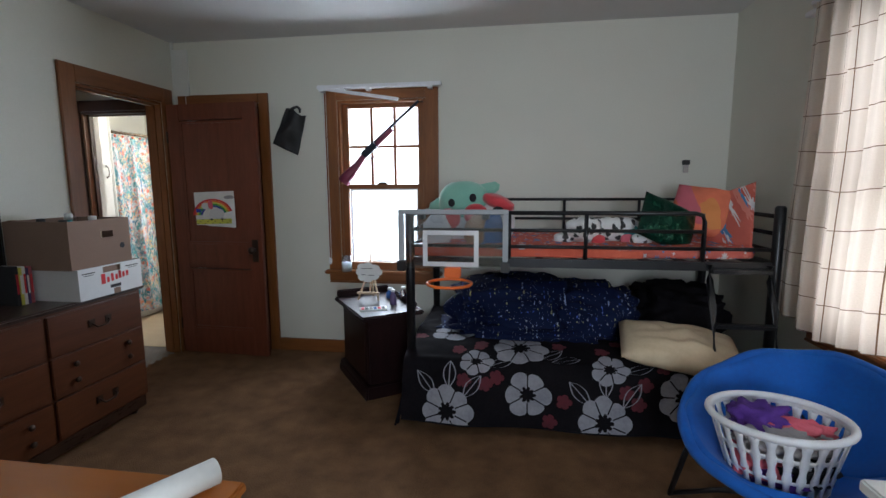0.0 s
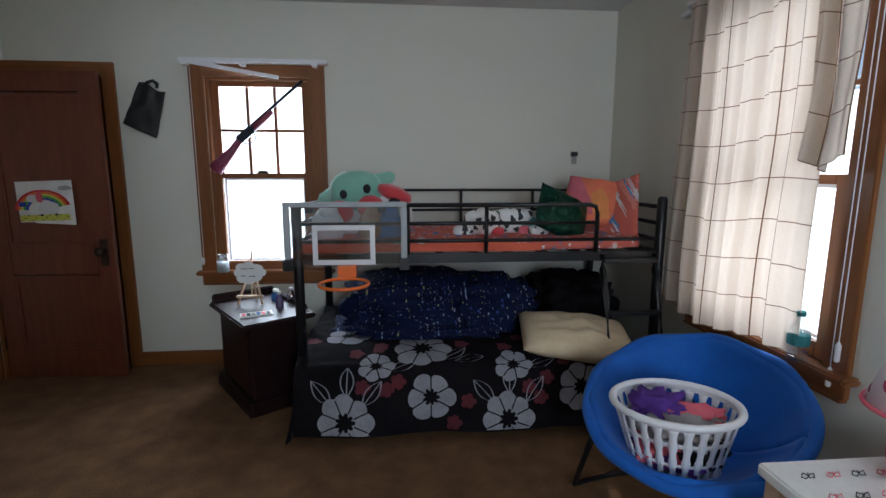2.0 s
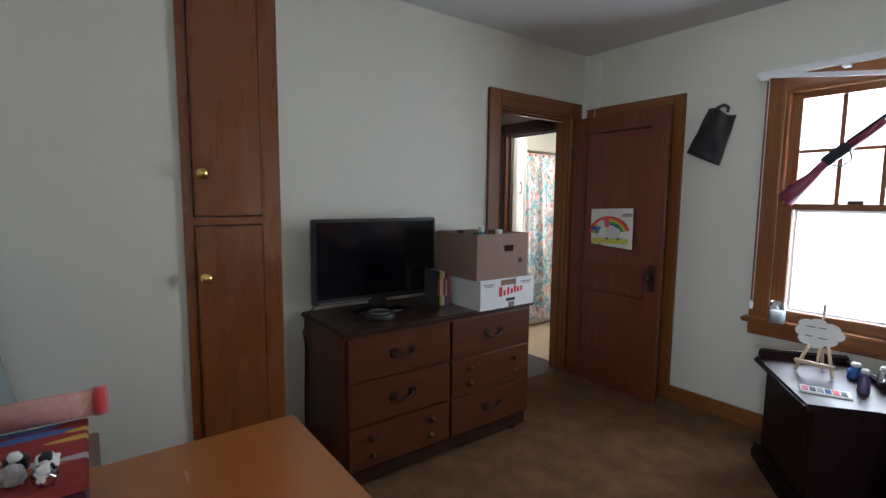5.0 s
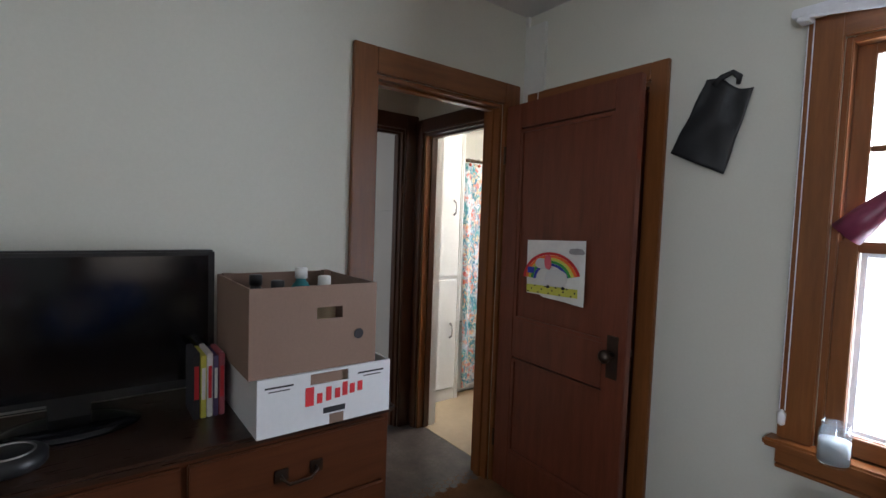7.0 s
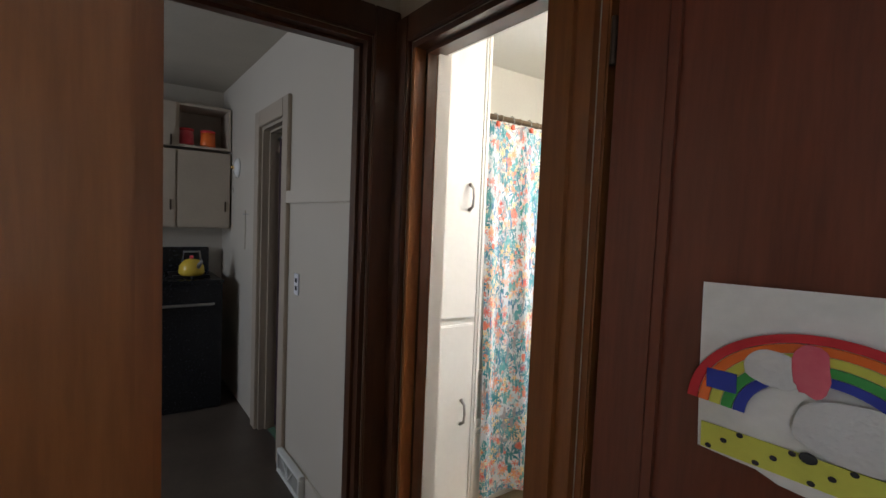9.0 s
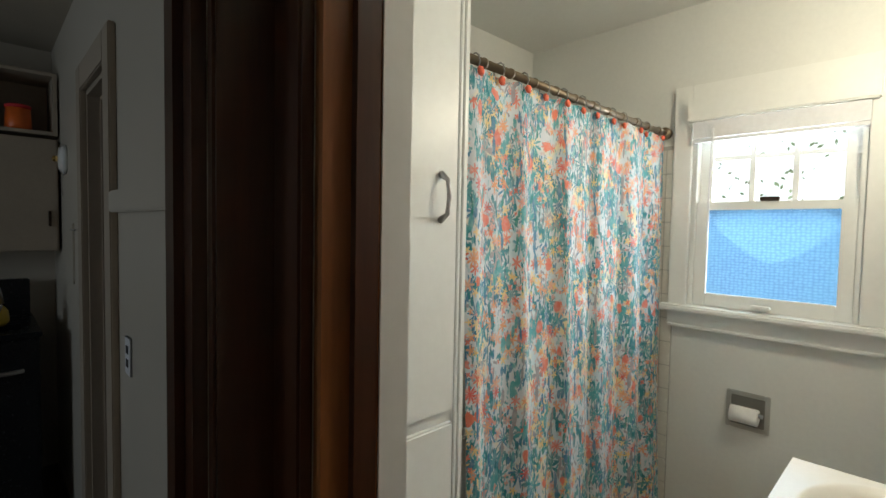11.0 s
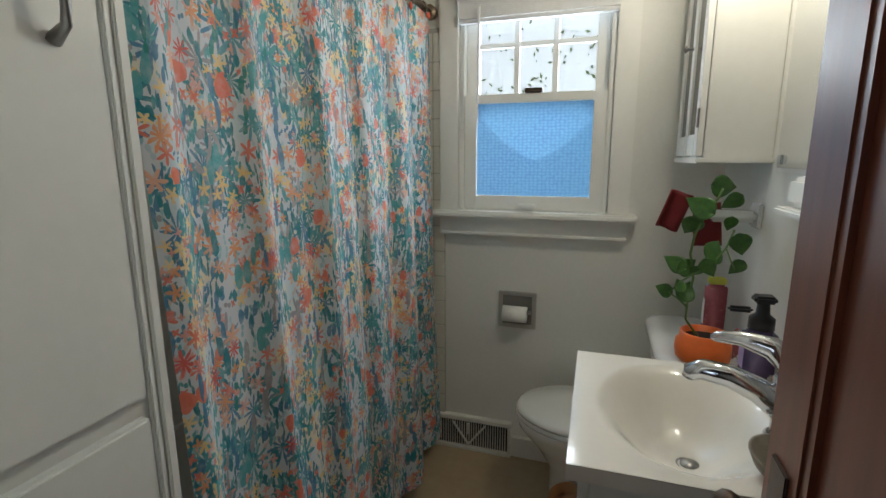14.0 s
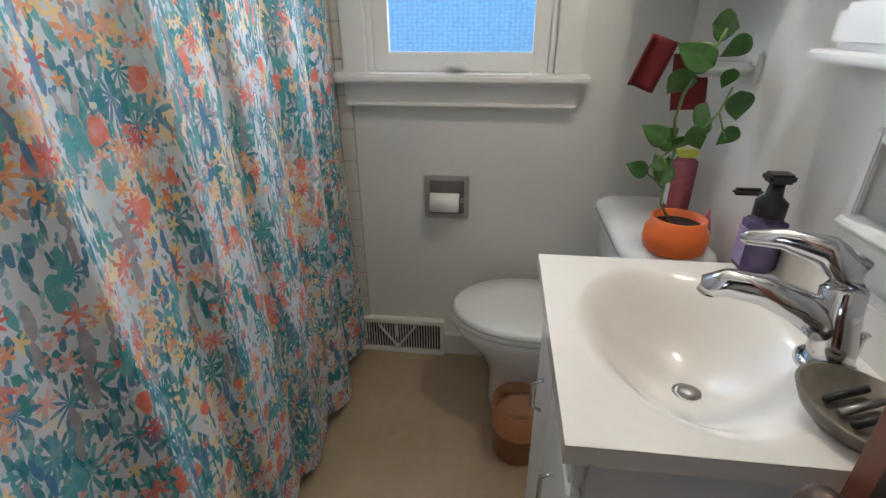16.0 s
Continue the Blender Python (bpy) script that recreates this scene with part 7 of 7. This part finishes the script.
part("right_fold", moved(sheet(lambda u, v: Vector(((u - 0.5) * 0.07, 0.01 * math.sin(u * 5 + 1), -0.125 * v)), 10, 10, 0.006), pose(-0.070, 0.005, 0.115, -5, -6, -10)), M_RED, rc, "", True)
chd = thing("wall_cup_holder", (-2.42, 5.15, 1.165), "white ceramic wall cup holder", "cup holder")
part("back_plate", box(-0.012, 0, -0.04, 0.04, -0.035, 0.035, 0.005), M_PORC, chd)
part("shelf", box(-0.125, -0.012, -0.035, 0.035, -0.018, 0.014, 0.008), M_PORC, chd, "", True)
pk = thing("pink_lotion_bottle", (-2.482, 5.25, 0.768), "pink lotion bottle on the toilet tank", "bottle")
part("body", box(-0.03, 0.03, -0.02, 0.02, 0, 0.17, 0.010), M_PINKBOT, pk, "", True)
part("label", box(-0.0315, -0.0305, -0.012, 0.014, 0.04, 0.12), M_PAPER, pk)
part("cap", box(-0.025, 0.025, -0.016, 0.016, 0.17, 0.19, 0.004), M_YELLOW, pk)
rz_ = thing("pink_card", (-2.465, 5.06, 0.768), "pink card propped beside the pot", "card")
part("card", moved(box(-0.04, 0.04, 0, 0.003, 0, 0.07), pose(0.02, 0.04, 0, -12, 0, 60)), M_PINKBOT, rz_)

mc = thing("wall_cabinet", (-2.42, 5.09, 1.31), "white wall cabinet with glazed door strips", "cabinet")
part("body", box(-0.165, 0, 0, 0.36, 0.015, 0.66, 0.003), M_WHITE, mc)
part("bottom_board", box(-0.185, 0, -0.012, 0.372, 0, 0.015, 0.003), M_WHITE, mc)
part("crown", box(-0.185, 0, -0.012, 0.372, 0.66, 0.69, 0.006), M_WHITE, mc)
d = part("door", boxes((-0.183, -0.167, 0.004, 0.05, 0.02, 0.655), (-0.183, -0.167, 0.16, 0.20, 0.02, 0.655), (-0.183, -0.167, 0.31, 0.356, 0.02, 0.655), (-0.183, -0.167, 0.05, 0.16, 0.02, 0.08), (-0.183, -0.167, 0.05, 0.16, 0.60, 0.655), (-0.183, -0.167, 0.20, 0.31, 0.02, 0.08), (-0.183, -0.167, 0.20, 0.31, 0.60, 0.655), bevel=0.002), M_WHITE, mc)
for y0, y1 in ((0.05, 0.16), (0.20, 0.31)): part("glass_strip", box(-0.176, -0.172, y0, y1, 0.08, 0.60), M_SCREEN, d, "dark glass strip")
part("knob", lathe([(0.005, -0.183), (0.005, -0.198), (0.012, -0.205), (0.002, -0.212)], (0, 0.18, 0.33), 14, axis="x"), M_STEEL, d, "", True)
for z in (0.12, 0.55): part("hinge", box(-0.188, -0.183, -0.002, 0.012, z - 0.025, z + 0.025), M_STEEL, d)
mi = thing("wall_mirror", (-2.42, 4.55, 1.30), "frameless mirror on a white backing board", "mirror")
part("backing", box(-0.012, 0, -0.20, 0.46, -0.01, 0.52, 0.002), M_WHITE, mi)
part("mirror_glass", box(-0.018, -0.0125, -0.19, 0.45, 0.0, 0.51), M_MIRROR, mi, "silvered mirror glass")
for z in (0.02, 0.49): part("clip", lathe([(0.012, -0.018), (0.010, -0.026), (0.002, -0.028)], (0, 0.42, z), 14, axis="x"), M_DUSTY, mi, "", True)
ws = thing("wall_ledge", (-2.42, 4.60, 1.20), "white painted ledge under the mirror", "shelf")
part("ledge", box(-0.055, 0, -0.25, 0.27, 0.0, 0.018, 0.005), M_WHITE, ws)
part("support", box(-0.035, 0, -0.25, 0.26, 0.018, 0.085, 0.012), M_WHITE, ws)
ni = thing("ceramic_niche", (-2.42, 4.62, 0.97), "white ceramic recessed soap niche", "soap niche")
part("frame", boxes((-0.012, 0, -0.10, -0.08, -0.01, 0.15), (-0.012, 0, 0.08, 0.10, -0.01, 0.15), (-0.012, 0, -0.08, 0.08, 0.13, 0.15), (-0.012, 0, -0.08, 0.08, -0.01, 0.01), bevel=0.003), M_PORC, ni)
# no real depth here: grey plate paints the shaded inside of the niche
part("recess", box(-0.003, -0.001, -0.08, 0.08, 0.01, 0.13), mat("niche_shade_grey", (0.38, 0.37, 0.34), None, 0.3), ni)
part("cup_lip", box(-0.045, -0.003, -0.07, 0.07, 0.01, 0.028, 0.006), M_PORC, ni, "", True)
vl = thing("vanity_light", (-2.42, 4.94, 1.99), "wall light with a lit hammered glass shade", "wall light")
part("arm", tube([(0, 0, 0.09), (-0.06, 0, 0.115), (-0.13, 0, 0.125), (-0.18, 0, 0.105)], 0.010), M_STEEL, vl, "", True)
part("back_plate", box(-0.02, 0, -0.12, 0.12, 0.04, 0.13, 0.006), M_STEEL, vl)
part("shade", lathe([(0.075, -0.075), (0.070, -0.01), (0.055, 0.05), (0.03, 0.085), (0.028, 0.085), (0.053, 0.048), (0.068, -0.01), (0.073, -0.075)], (-0.18, 0, 0), 28), M_SHADE, vl, "glowing hammered glass shade", True)
part("socket_cup", lathe([(0.030, 0.083), (0.026, 0.105), (0.012, 0.112)], (-0.18, 0, 0), 20), M_STEEL, vl, "", True)
